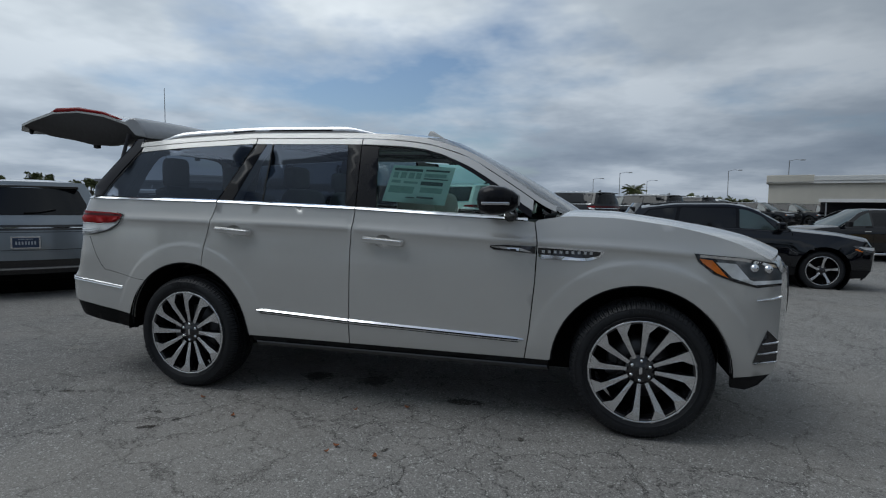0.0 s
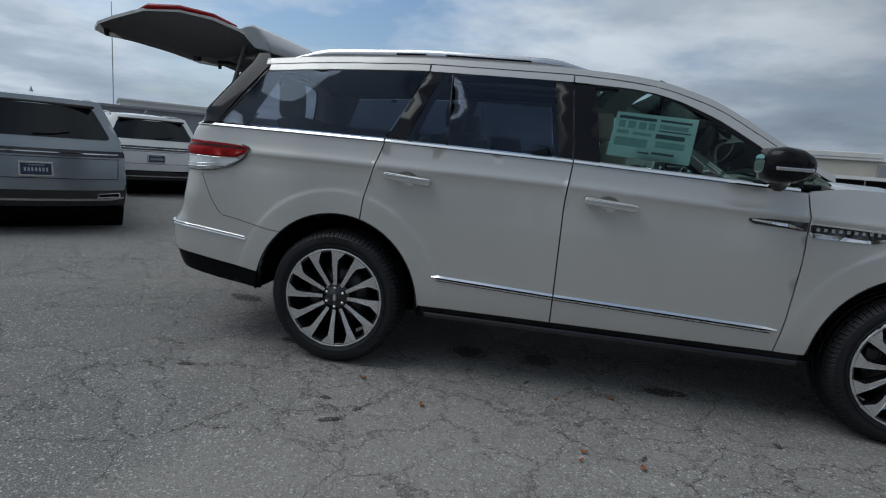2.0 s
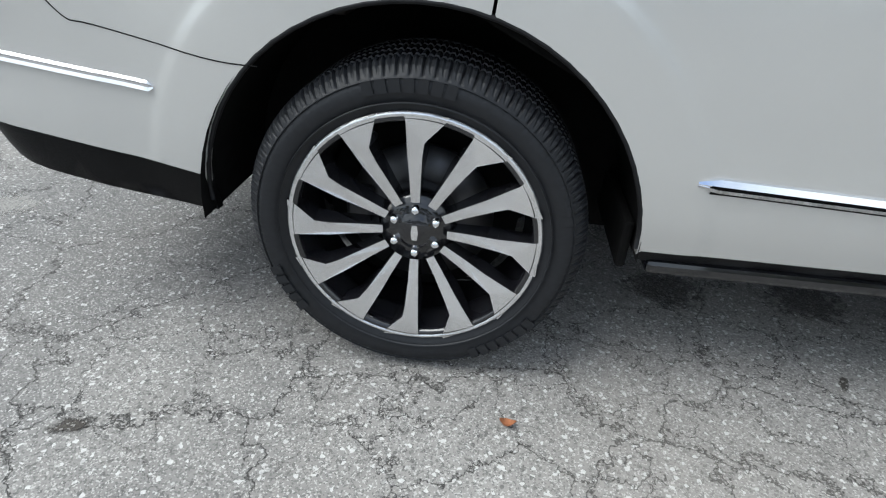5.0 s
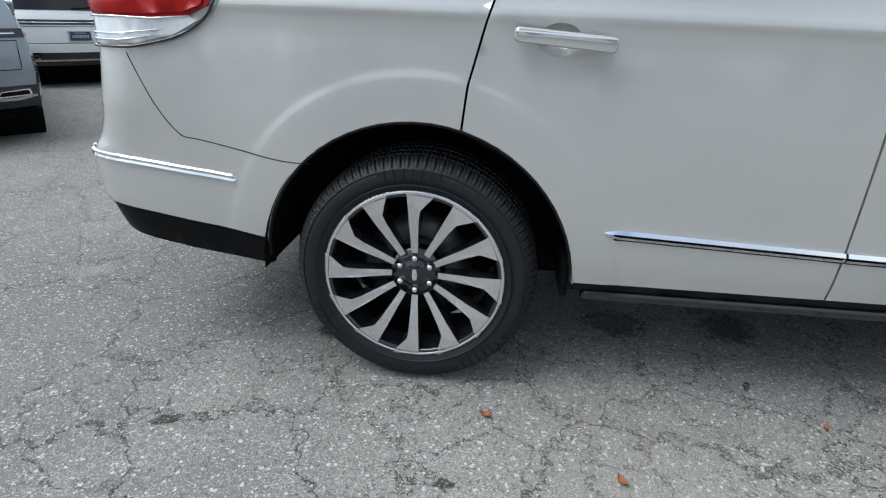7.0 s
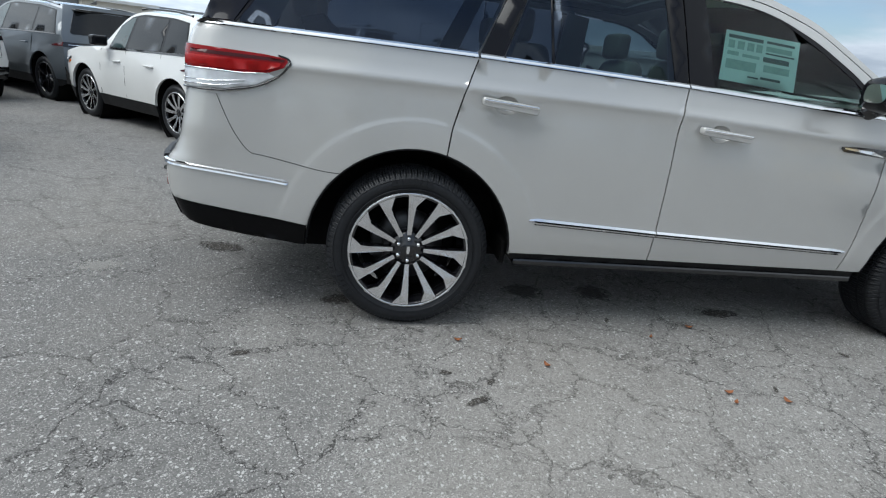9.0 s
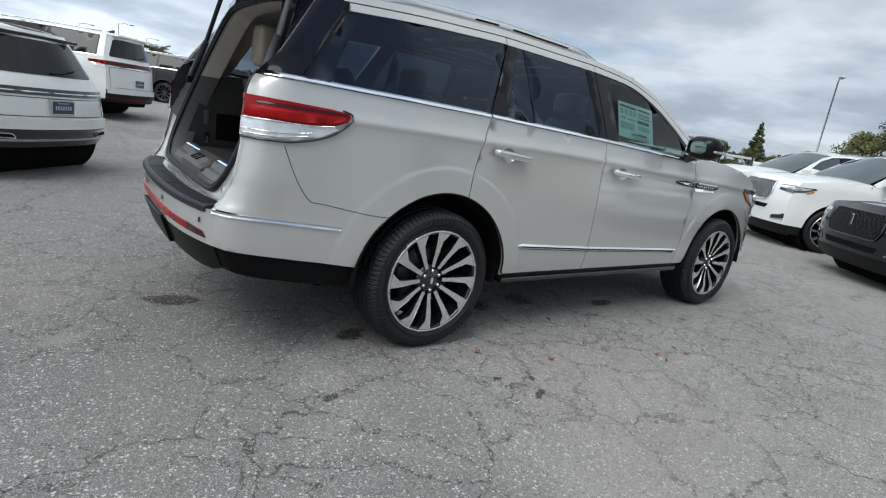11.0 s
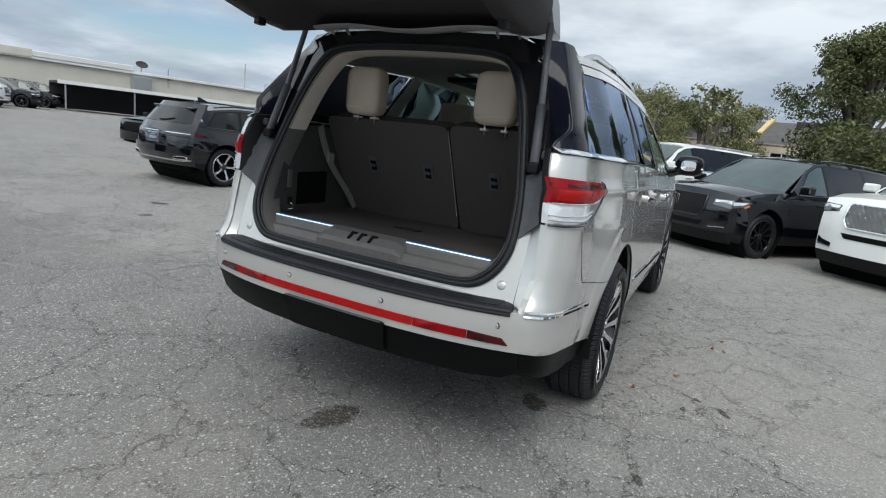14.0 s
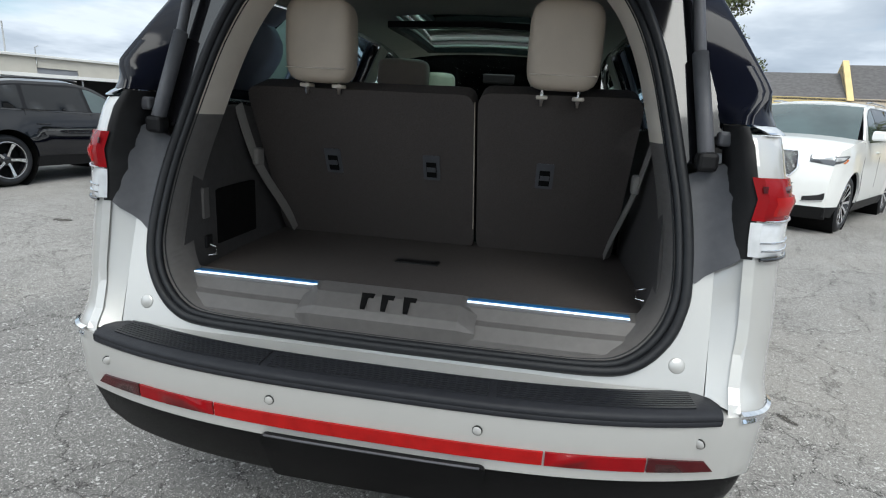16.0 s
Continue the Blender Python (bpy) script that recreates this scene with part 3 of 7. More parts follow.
# ---- vehicles: shape ----
class Shape:
    """The outer skin of a car, x ahead from the rear axle: half width by height, belt and roof lines, tapering ends."""

    def __init__(self, prof, belt, roof, tumble, arches, front, rear, xr, xf, bulge_r=0.12, bulge_f=0.18, flare=0.016, crease=None, corner=None, reach=0.106):
        self.prof, self.belt, self.roof = line_at(prof), smooth_line(belt), smooth_line(roof)
        self.tumble, self.arches, self.front, self.rear = tumble, arches, front, rear
        self.xr, self.xf, self.bulge_r, self.bulge_f, self.flare = line_at(xr), line_at(xf), bulge_r, bulge_f, flare
        self.crease, self.corner, self.reach = crease and smooth_line(crease), corner, reach

    def Y(self, x, z):
        zb = self.belt(x)
        rise_c = self.crease(x) if self.crease else 0.0
        if z <= zb:
            y = self.prof(z - rise_c * smooth01((z - 0.92) / 0.2))
        else:
            d = z - zb
            y = self.prof(zb - rise_c) - d * self.tumble - 0.10 * d * d
        x0, length, a, b = self.front
        if x > x0:
            u = (x - x0) / length
            y *= 1 - a * u ** 2 - b * u ** 6
        x0, length, a, e, low = self.rear
        if self.corner:
            rx, ry = self.corner
            y *= 1 - a * smooth01((x0 - x) / length) - low * smooth01((0.95 - z) / 0.2) * smooth01((-0.7 - x) / 0.35)
            u = (self.xr(z) + rx - x) / rx
            if u > 0:
                y -= ry * (1 - 0.80 * smooth01((z - 1.385) / 0.09)) * (1 - math.sqrt(1 - 0.96 * min(u, 1.0) ** 2.3))
        elif x < x0:
            v = (x0 - x) / length
            k = a * (1 - (1 - low) * smooth01((0.88 - z) / 0.2))
            y *= 1 - k * v ** e
        for cx, cz, r in self.arches:
            d = math.hypot(x - cx, z - cz)
            y += self.flare * smooth01((r + self.reach - d) / 0.032)
        return y

    def side(self, s, out=0.0):
        if not self.corner:
            return lambda x, z: (x, s * (self.Y(x, z) + out), z)

        def lift(x, z):
            u = min(1.0, max(0.0, (self.xr(z) + self.corner[0] - x) / self.corner[0])) ** 2
            return (x - out * 0.95 * u, s * (self.Y(x, z) + out * (1 - 0.65 * u)), z)

        return lift

    def back(self, out=0.0, table=None, bulge=None, power=2.6):
        xr, bl = table or self.xr, self.bulge_r if bulge is None else bulge

        def lift(y, z):
            x = xr(z)
            yc = max(0.2, self.Y(x, z))
            return (x - bl * (1 - min(1.0, abs(y) / yc) ** power) - out, y, z)

        return lift

    def nose(self, out=0.0):
        def lift(y, z):
            x = self.xf(z)
            yc = max(0.2, self.Y(x, z))
            return (x + self.bulge_f * (1 - min(1.0, abs(y) / yc) ** 2.4) + out, y, z)

        return lift


def strip(line, h0, h1):
    """A closed band along a line of (x, z), from h0 below to h1 above it."""
    return [(x, z - h0) for x, z in line] + [(x, z + h1) for x, z in reversed(line)]


def span(f, a, b, n=12):
    return [(a + (b - a) * k / n, f(a + (b - a) * k / n)) for k in range(n + 1)]


def top_sheet(shape, x0, x1, edge, crown, n=16, m=14, out=0.0, inset=0.0, power=2.4, nose=0.0):
    """A crowned sheet between the two side edges, such as a roof or a bonnet; nose lets its front bow ahead."""
    rows = []
    for i in range(n + 1):
        x = x0 + (x1 - x0) * i / n
        ze = edge(x)
        yt = shape.Y(x, ze) - inset
        rows.append([(x + nose * smooth01(i / n * 2 - 1) * (1 - abs(s) ** 2.4), s * yt, ze + out + crown * (1 - abs(s) ** power)) for s in [2 * j / m - 1 for j in range(m + 1)]])
    return rows


def slope_sheet(a, b, ya, yb, bow, n=8, m=12):
    """A bowed sheet from the cross line at a = (x, z) to that at b, such as a windscreen."""
    rows = []
    for i in range(n + 1):
        t = i / n
        y = ya + (yb - ya) * t
        rows.append([(a[0] + (b[0] - a[0]) * t + bow * (1 - s * s), s * y, a[1] + (b[1] - a[1]) * t + 0.25 * abs(bow) * (1 - s * s) + 0.02 * math.sin(math.pi * t)) for s in [2 * j / m - 1 for j in range(m + 1)]])
    return rows


def thick(rows, d):
    """A sheet with a second skin moved by the vector d, closed round its border."""
    d = Vector(d)
    low = [[Vector(p) + d for p in r] for r in rows]
    m = Mesh().grid(rows).grid(low, True, False, True)
    loop = lambda g: list(g[0]) + [r[-1] for r in g[1:]] + list(reversed(g[-1][:-1])) + [r[0] for r in reversed(g[1:-1])]
    a, b = loop(rows), loop(low)
    n = len(a)
    return m.add([*a, *b], [(i, i + n, (i + 1) % n + n, (i + 1) % n) for i in range(n)], False)


def suv_shape(L, wb, ro, W, H, R, belt_z, wagon):
    """Shape of a parked SUV from its main sizes; wagon: 0 for a sloping back, 1 for an upright one."""
    fo = L - wb - ro
    w = W / 2
    b = belt_z
    prof = [(0.22, w - 0.07), (0.34, w - 0.025), (0.50, w - 0.005), (0.66, w), (b - 0.16, w - 0.012), (b - 0.10, w - 0.03), (b, w - 0.055)]
    top = H - 0.07
    xrt = -ro + 0.52 - 0.20 * wagon
    xr = [(0.25, -ro + 0.27), (0.45, -ro + 0.17), (0.70, -ro + 0.17), (b - 0.12, -ro + 0.20), (b + 0.02, -ro + 0.27), (top, xrt + 0.03)]
    cowl = wb - 0.52
    xf = [(0.22, wb + fo - 0.34), (0.4, wb + fo - 0.22), (0.75, wb + fo - 0.20), (b - 0.25, wb + fo - 0.24), (b - 0.02, wb + fo - 0.40)]
    drop = 0.09 * (1 - wagon) ** 2
    roof = [(xrt - 0.1, top - 0.06 - drop), (xrt, top - 0.03 - drop), (0.3, top - 0.3 * drop), (wb * 0.45, top + 0.005), (wb * 0.56, top - 0.04), (wb * 0.62, top - 0.10), (cowl, b - 0.01)]
    belt = [(-ro, b + 0.015), (0, b + 0.01), (cowl, b - 0.03)]
    return Shape(prof, belt, roof, 0.42, [(0, R, R + 0.065), (wb, R, R + 0.065)], (wb + 0.0, fo - 0.1, 0.07, 0.13), (-0.25, ro, 0.20, 2.0, 0.8), xr, xf, bulge_r=0.20), dict(xrt=xrt, cowl=cowl, fo=fo, ro=ro, wb=wb, R=R, b=b, top=top, w=w)


def letter_bars(name, parent, place, width, height, n, material, face):
    """Unreadable lettering: small upright bars. place(u, v) gives a point of the surface, u across and v up."""
    for k in range(n):
        u = width * ((k + 0.5) / n - 0.5)
        q = width / n * 0.28
        part(name, Mesh().extrude([(u - q, -height / 2), (u + q, -height / 2), (u + q, height / 2), (u - q, height / 2)], place, face), material, parent)


def parked_suv(label, m, paint_mat, dims, rear_style="bar", front=False, wheel="five", rim_face=None, rails=True, group="parked cars", colour_low=None, plate=True, mirror_mat=None):
    """A parked SUV with its panels, windows, lamps and wheels."""
    S, q = suv_shape(**dims)
    R, wb, ro, fo, b, top, w, cowl, xrt = (q[k] for k in "R wb ro fo b top w cowl xrt".split())
    car = thing("sport_utility_vehicle", label, "car", m, group)
    low = colour_low or PLASTIC
    xe = S.xf(b - 0.06)
    hood = line_at([(cowl, b + 0.0), (wb + fo * 0.2, b - 0.05), (xe, b - 0.13)])
    zl = 0.40
    ar = R + 0.065
    for s in (1, -1):
        inn = (0, -s * 0.03, 0)
        lower = [(S.xr(zl), zl), (-ar, zl)] + list(reversed(arc(0, R, ar, 4, 176, 16))) + [(ar, zl), (wb - ar, zl)] + list(reversed(arc(wb, R, ar, 4, 176, 16))) + [(wb + ar, zl), (S.xf(zl), zl)]
        lower += [(S.xf(z), z) for z in (0.5, 0.62, 0.75, b - 0.25, b - 0.14)] + [(x, hood(x)) for x in np.linspace(xe, cowl, 8)]
        lower += [(x, S.belt(x)) for x in np.linspace(cowl - 0.05, S.xr(b) + 0.0, 14)] + [(S.xr(z), z) for z in (b - 0.1, b - 0.25, 0.7, 0.55, 0.45)]
        part("body_side", Mesh().panel(lower, S.side(s), inn, 0.11, back=False), paint_mat, car)
        clad = [(S.xr(0.3), 0.33), (-ar, 0.27), (-ar - 0.0, zl - 0.004), (S.xr(zl), zl - 0.004)]
        for c in (clad, [(ar, 0.24), (wb - ar, 0.24), (wb - ar, zl - 0.004), (ar, zl - 0.004)], [(wb + ar, 0.24), (S.xf(0.3), 0.26), (S.xf(zl), zl - 0.004), (wb + ar, zl - 0.004)]):
            part("sill_cladding", Mesh().panel(c, S.side(s, -0.004), inn, 0.15, back=False), low, car)
        upper = [(x, S.belt(x) + 0.004) for x in np.linspace(S.xr(b + 0.02), cowl - 0.05, 12)] + [(x, S.roof(x)) for x in np.linspace(cowl - 0.02, xrt, 18)] + [(S.xr(z), z) for z in np.linspace(top - 0.04, b + 0.06, 5)]
        part("side_pillar", Mesh().panel(upper, S.side(s), inn, 0.12, back=False), paint_mat, car)
        # windows: quarter, rear, front
        wt = lambda x: S.roof(x) - 0.055
        wb0 = lambda x: S.belt(x) + 0.03
        x3, x2, x1 = S.xr(b + 0.05) + 0.16, 0.32, wb * 0.5
        xq = xrt + 0.16
        panes = [[(x3, wb0(x3)), (x2 - 0.03, wb0(x2)), (x2 + 0.02, wt(x2)), (xq, wt(xq))],
                 [(x2 + 0.03, wb0(x2)), (x1 - 0.03, wb0(x1)), (x1 - 0.03, wt(x1 - 0.03)), (x2 + 0.08, wt(x2))],
                 [(x1 + 0.03, wb0(x1)), (cowl - 0.22, wb0(cowl - 0.2)), (wb * 0.64, max(wb0(wb * 0.64) + 0.06, wt(wb * 0.64))), (wb * 0.56, wt(wb * 0.56)), (x1 + 0.03, wt(x1))]]
        frame_line = [(x, S.belt(x) + 0.026) for x in np.linspace(x3 - 0.02, cowl - 0.19, 10)] + [(wb * 0.645, max(wb0(wb * 0.645) + 0.06, wt(wb * 0.645)) + 0.012)] + [(x, wt(x) + 0.018) for x in np.linspace(wb * 0.56, xq - 0.02, 10)]
        part("window_surround", Mesh().panel(frame_line, S.side(s, 0.0025), (0, -s * 0.01, 0), 0.14, back=False), PILLAR_BLACK, car)
        for k, p in enumerate(panes):
            part("side_window", Mesh().panel(rounded(p, 0.03, 2), S.side(s, 0.005), (0, -s * 0.012, 0), 0.14, back=False), WIND_GLASS if k == 2 else DARK_GLASS, car)
        part("belt_moulding", Mesh().panel(strip(span(S.belt, x3 - 0.03, cowl - 0.2), -0.004, 0.024), S.side(s, 0.008), (0, -s * 0.02, 0), 0.2, back=False), CHROME if rear_style == "navigator" else GLOSS_BLACK, car)
        for xs, z0 in ((x2 - 0.02, R + 0.42), (x1, zl + 0.01), (cowl + 0.02, zl + 0.01)):
            gap = [(xs - 0.003, z0), (xs + 0.003, z0), (xs + 0.003, S.belt(xs)), (xs - 0.003, S.belt(xs))]
            part("door_gap", Mesh().panel(gap, S.side(s, 0.002), (0, -s * 0.004, 0), 0.2, back=False), DARK, car)
        for xs in (x2 + 0.12, x1 + 0.1):
            h = Mesh().box((xs, -0.012, -0.012), (xs + 0.2, 0.03, 0.012), 0.008)
            part("door_handle", h.moved(Matrix.Translation((0, s * S.Y(xs, b - 0.17), b - 0.17))), paint_mat, car)
        mir = Mesh().box((-0.06, 0, -0.07), (0.09, 0.2, 0.07), 0.03).moved(Matrix.Translation((cowl - 0.2, s * (w + 0.08) - 0.1, b + 0.08)))
        part("door_mirror", mir, mirror_mat or paint_mat, car)
        if rails:
            part("roof_rail", Mesh().tube([(x, s * (S.Y(x, S.roof(x)) - 0.03), S.roof(x) + 0.045) for x in np.linspace(xrt + 0.15, wb * 0.5, 8)], 0.016), GLOSS_BLACK if rear_style != "navigator" else SATIN, car)
        # lamps
        zt = b - 0.13
        if rear_style == "navigator":
            part("tail_lamp", Mesh().panel([(S.xr(zt) + 0.0, zt - 0.02), (S.xr(zt) + 0.36, zt + 0.01), (S.xr(zt) + 0.38, zt + 0.06), (S.xr(zt), zt + 0.075)], S.side(s, 0.006), inn, 0.08, back=False), RED_LENS, car)
            part("reversing_lamp", Mesh().panel([(S.xr(zt) + 0.0, zt - 0.10), (S.xr(zt) + 0.2, zt - 0.08), (S.xr(zt) + 0.34, zt + 0.0), (S.xr(zt), zt - 0.028)], S.side(s, 0.006), inn, 0.08, back=False), CLEAR_LENS, car)
        else:
            part("tail_lamp", Mesh().panel([(S.xr(zt), zt - 0.03), (S.xr(zt) + 0.26, zt - 0.035), (S.xr(zt) + 0.30, zt - 0.02), (S.xr(zt), zt + 0.035)], S.side(s, 0.006), inn, 0.08, back=False), DARK_RED, car)
        zh = b - 0.27
        xh = S.xf(zh)
        tall = 1.35 if front else 1.0
        part("headlamp", Mesh().panel([(xh, zh - 0.05), (xh - 0.16, zh - 0.02), (xh - 0.34, zh + 0.055), (xh - 0.30, zh + 0.07), (xh, zh + 0.055)], S.side(s, 0.006), inn, 0.08, back=False), LAMP_DARK, car)
        part("headlamp_reflector", Mesh().panel([(xh, zh - 0.01), (xh - 0.14, zh + 0.005), (xh - 0.26, zh + 0.05), (xh, zh + 0.044)], S.side(s, 0.009), inn, 0.08, back=False), CLEAR_LENS, car)
        y1 = S.Y(xh, zh)
        part("headlamp", Mesh().panel([(s * y1, zh - 0.05 * tall), (s * (y1 - 0.27), zh - 0.025 * tall), (s * (y1 - 0.28), zh + 0.045 * tall), (s * y1, zh + 0.055 * tall)], S.nose(0.006), (-0.03, 0, 0), 0.08, back=False), LAMP_DARK, car)
        part("headlamp_reflector", Mesh().panel([(s * (y1 - 0.01), zh + 0.005), (s * (y1 - 0.25), zh + 0.012), (s * (y1 - 0.26), zh + 0.036 * tall), (s * (y1 - 0.01), zh + 0.044 * tall)], S.nose(0.009), (-0.02, 0, 0), 0.08, back=False), CLEAR_LENS, car)
        part("side_marker", Mesh().panel([(xh - 0.30, zh + 0.0), (xh - 0.2, zh - 0.04), (xh - 0.17, zh - 0.03), (xh - 0.28, zh + 0.02)], S.side(s, 0.009), inn, 0.1, back=False), AMBER, car)
    # roof, bonnet, screens
    part("roof", thick(top_sheet(S, xrt, wb * 0.56, S.roof, 0.055), (0, 0, -0.03)), paint_mat, car)
    part("bonnet", thick(top_sheet(S, cowl, xe, hood, 0.06, nose=S.bulge_f), (0, 0, -0.02)), paint_mat, car)
    xw = wb * 0.56
    part("windscreen", thick(slope_sheet((cowl + 0.05, b), (xw, S.roof(xw)), S.Y(cowl, b) - 0.09, S.Y(xw, S.roof(xw)) - 0.03, 0.10), (-0.01, 0, -0.01)), WIND_GLASS, car)
    # tail
    yc = lambda z: S.Y(S.xr(z), z)
    sym = lambda pts: pts + [(-y, z) for y, z in reversed(pts)]
    lift = S.back()
    part("tailgate", Mesh().panel(sym([(yc(z), z) for z in (0.62, 0.8, b - 0.1, b + 0.02, (b + top) / 2, top - 0.02)]), lift, (0.03, 0, 0), 0.10, back=False), paint_mat, car)
    part("rear_window", Mesh().panel(rounded(sym([(yc(z) - k, z) for z, k in ((b + 0.045, 0.10), (top - 0.11, 0.13))]), 0.06), S.back(0.006), (0.02, 0, 0), 0.12, back=False), DARK_GLASS, car)
    part("roof_spoiler", Mesh().box((xrt - 0.22, -yc(top) + 0.06, S.roof(xrt) - 0.015), (xrt + 0.1, yc(top) - 0.06, S.roof(xrt) + 0.025), 0.015), GLOSS_BLACK if rear_style != "navigator" else paint_mat, car)
    if rear_style == "navigator":
        part("light_bar", Mesh().panel(sym([(yc(b - 0.16), b - 0.15), (yc(b - 0.06), b - 0.055)]), S.back(0.008), (0.03, 0, 0), 0.14, back=False), DARK_RED, car)
        part("tailgate_trim", Mesh().panel(sym([(yc(b - 0.2) - 0.05, b - 0.18), (yc(b - 0.16) - 0.02, b - 0.154)]), S.back(0.010), (0.03, 0, 0), 0.14, back=False), CHROME, car)
    else:
        part("light_bar", Mesh().panel(sym([(yc(b - 0.16), b - 0.165), (yc(b - 0.1), b - 0.09)]), S.back(0.008), (0.03, 0, 0), 0.14, back=False), GLOSS_BLACK, car)
        part("tailgate_trim", Mesh().panel(sym([(yc(b - 0.13) - 0.06, b - 0.135), (yc(b - 0.13) - 0.06, b - 0.125)]), S.back(0.011), (0.03, 0, 0), 0.2, back=False), CHROME, car)
    part("rear_bumper", Mesh().panel(sym([(yc(0.33), 0.33), (yc(0.5), 0.5), (yc(0.62), 0.616)]), S.back(0.015), (0.03, 0, 0), 0.12, back=False), low if rear_style == "navigator" else GLOSS_BLACK, car)
    part("bumper_face", Mesh().panel(sym([(yc(0.5) - 0.02, 0.53), (yc(0.6) - 0.0, 0.64)]), S.back(0.03), (0.03, 0, 0), 0.14, back=False), paint_mat, car)
    part("bumper_trim", Mesh().panel(sym([(yc(0.4) - 0.16, 0.40), (yc(0.45) - 0.02, 0.425), (yc(0.45) - 0.02, 0.445), (yc(0.4) - 0.2, 0.425)]), S.back(0.03), (0.03, 0, 0), 0.14, back=False), SATIN if rear_style != "navigator" else RED_LENS, car)
    for s in (1, -1):
        if rear_style != "navigator":
            ex = rounded([(s * (yc(0.45) - 0.33), 0.43), (s * (yc(0.45) - 0.06), 0.44), (s * (yc(0.45) - 0.07), 0.50), (s * (yc(0.45) - 0.30), 0.485)], 0.02)
            part("exhaust_trim", Mesh().panel(ex, S.back(0.036), (0.03, 0, 0), 0.1, back=False), CHROME, car)
            ix = [(u * 0.88 + 0.12 * s * (yc(0.45) - 0.19), 0.465 + (v - 0.465) * 0.6) for u, v in ex]
            part("exhaust_opening", Mesh().panel(ix, S.back(0.040), (0.02, 0, 0), 0.1, back=False), DARK, car)
    seam = [S.back(0.003)(y, z) for y, z in dense(sym([(yc(0.7) - 0.10, 0.665), (yc(0.8) - 0.085, 0.72), (yc(b - 0.2) - 0.07, b - 0.19)]), 0.1)]
    part("tailgate_gap", Mesh().tube(seam, 0.0035, 5, False), DARK, car)
    part("rear_wiper", Mesh().tube([S.back(0.022)(y, z) for y, z in ((0.02, b + 0.075), (-0.16, b + 0.085), (-0.34, b + 0.12))], 0.010, 6), PLASTIC, car)
    if plate:
        zp = 0.77 if rear_style != "navigator" else 0.80
        px = S.back(0.014)(0, zp)[0]
        pl = part("number_plate", Mesh().box((px - 0.012, -0.165, zp - 0.085), (px + 0.03, 0.165, zp + 0.085), 0.004), SATIN, car)
        part("plate_face", Mesh().box((px - 0.016, -0.145, zp - 0.066), (px, 0.145, zp + 0.066), 0.002), PLATE_BLUE, pl)
        letter_bars("plate_bar", pl, lambda u, v: (px - 0.017, u, zp - 0.005 + v), 0.24, 0.045, 7, PLATE_TEXT, (0.002, 0, 0))
        letter_bars("plate_bar", pl, lambda u, v: (px - 0.017, u, zp + 0.046 + v), 0.16, 0.014, 12, PLATE_TEXT, (0.002, 0, 0))
    part("antenna_fin", Mesh().add([(xrt + 0.28, 0.0, top + 0.045), (xrt + 0.48, -0.025, top + 0.05), (xrt + 0.48, 0.025, top + 0.05), (xrt + 0.27, 0, top + 0.115), (xrt + 0.33, 0, top + 0.115)], [(0, 1, 3), (1, 4, 3), (0, 3, 2), (2, 3, 4), (1, 2, 4)], False), GLOSS_BLACK, car)
    # nose
    yf = lambda z: S.Y(S.xf(z), z)
    part("front_fascia", Mesh().panel(sym([(yf(z), z) for z in (0.40, 0.6, b - 0.3, b - 0.13)] + [(k * yf(b - 0.13), b - 0.13 + 0.056 * (1 - k ** 2.4)) for k in (0.85, 0.65, 0.4, 0.15)]), S.nose(), (-0.03, 0, 0), 0.10, back=False), paint_mat, car)
    part("front_apron", Mesh().panel(sym([(yf(0.28), 0.22), (yf(0.35), 0.396)]), S.nose(), (-0.03, 0, 0), 0.12, back=False), low, car)
    if front:
        chrome_grille = front == "chrome"
        g0, g1 = b - 0.52, b - 0.17
        gy = 0.50
        gl = S.nose(0.008)
        outline = rounded(sym([(gy - 0.05, g0), (gy + 0.03, g0 + 0.12), (gy, g1)]), 0.04)
        gr = part("grille", Mesh().panel(outline, gl, (-0.03, 0, 0), 0.08, back=False), DARK, car)
        net = Mesh()
        nx, nz = 15, 7
        for i in range(nx):
            for j in range(nz):
                y = (i - (nx - 1) / 2) * 0.070 + (0.035 if j % 2 else 0)
                z = g0 + 0.025 + j * (g1 - g0 - 0.04) / (nz - 1)
                if inside((y, z), outline):
                    c = S.nose(0.022)(y, z)
                    for a, dz in ((1, 1), (-1, 1), (1, -1), (-1, -1)):
                        e = S.nose(0.012)(y + a * 0.034, z + dz * 0.025)
                        net.tube([c, e], 0.0036, 4, False)
        part("grille_mesh", net, CHROME if chrome_grille else GLOSS_BLACK, gr)
        rim_line = [S.nose(0.016)(y, z) for y, z in dense(outline, 0.08)]
        part("grille_frame", Mesh().tube(rim_line + rim_line[:1], 0.011, 6, False), CHROME if chrome_grille else GLOSS_BLACK, gr)
        zc = (g0 + g1) / 2 + 0.04
        bx = S.nose(0.026)(0, zc)[0]
        part("emblem", Mesh().box((bx - 0.01, -0.022, zc - 0.075), (bx + 0.012, 0.022, zc + 0.075), 0.006), CHROME, gr)
        part("lower_intake", Mesh().panel(rounded(sym([(0.46, b - 0.675), (0.52, b - 0.60)]), 0.02), S.nose(0.008), (-0.03, 0, 0), 0.1, back=False), DARK, car)
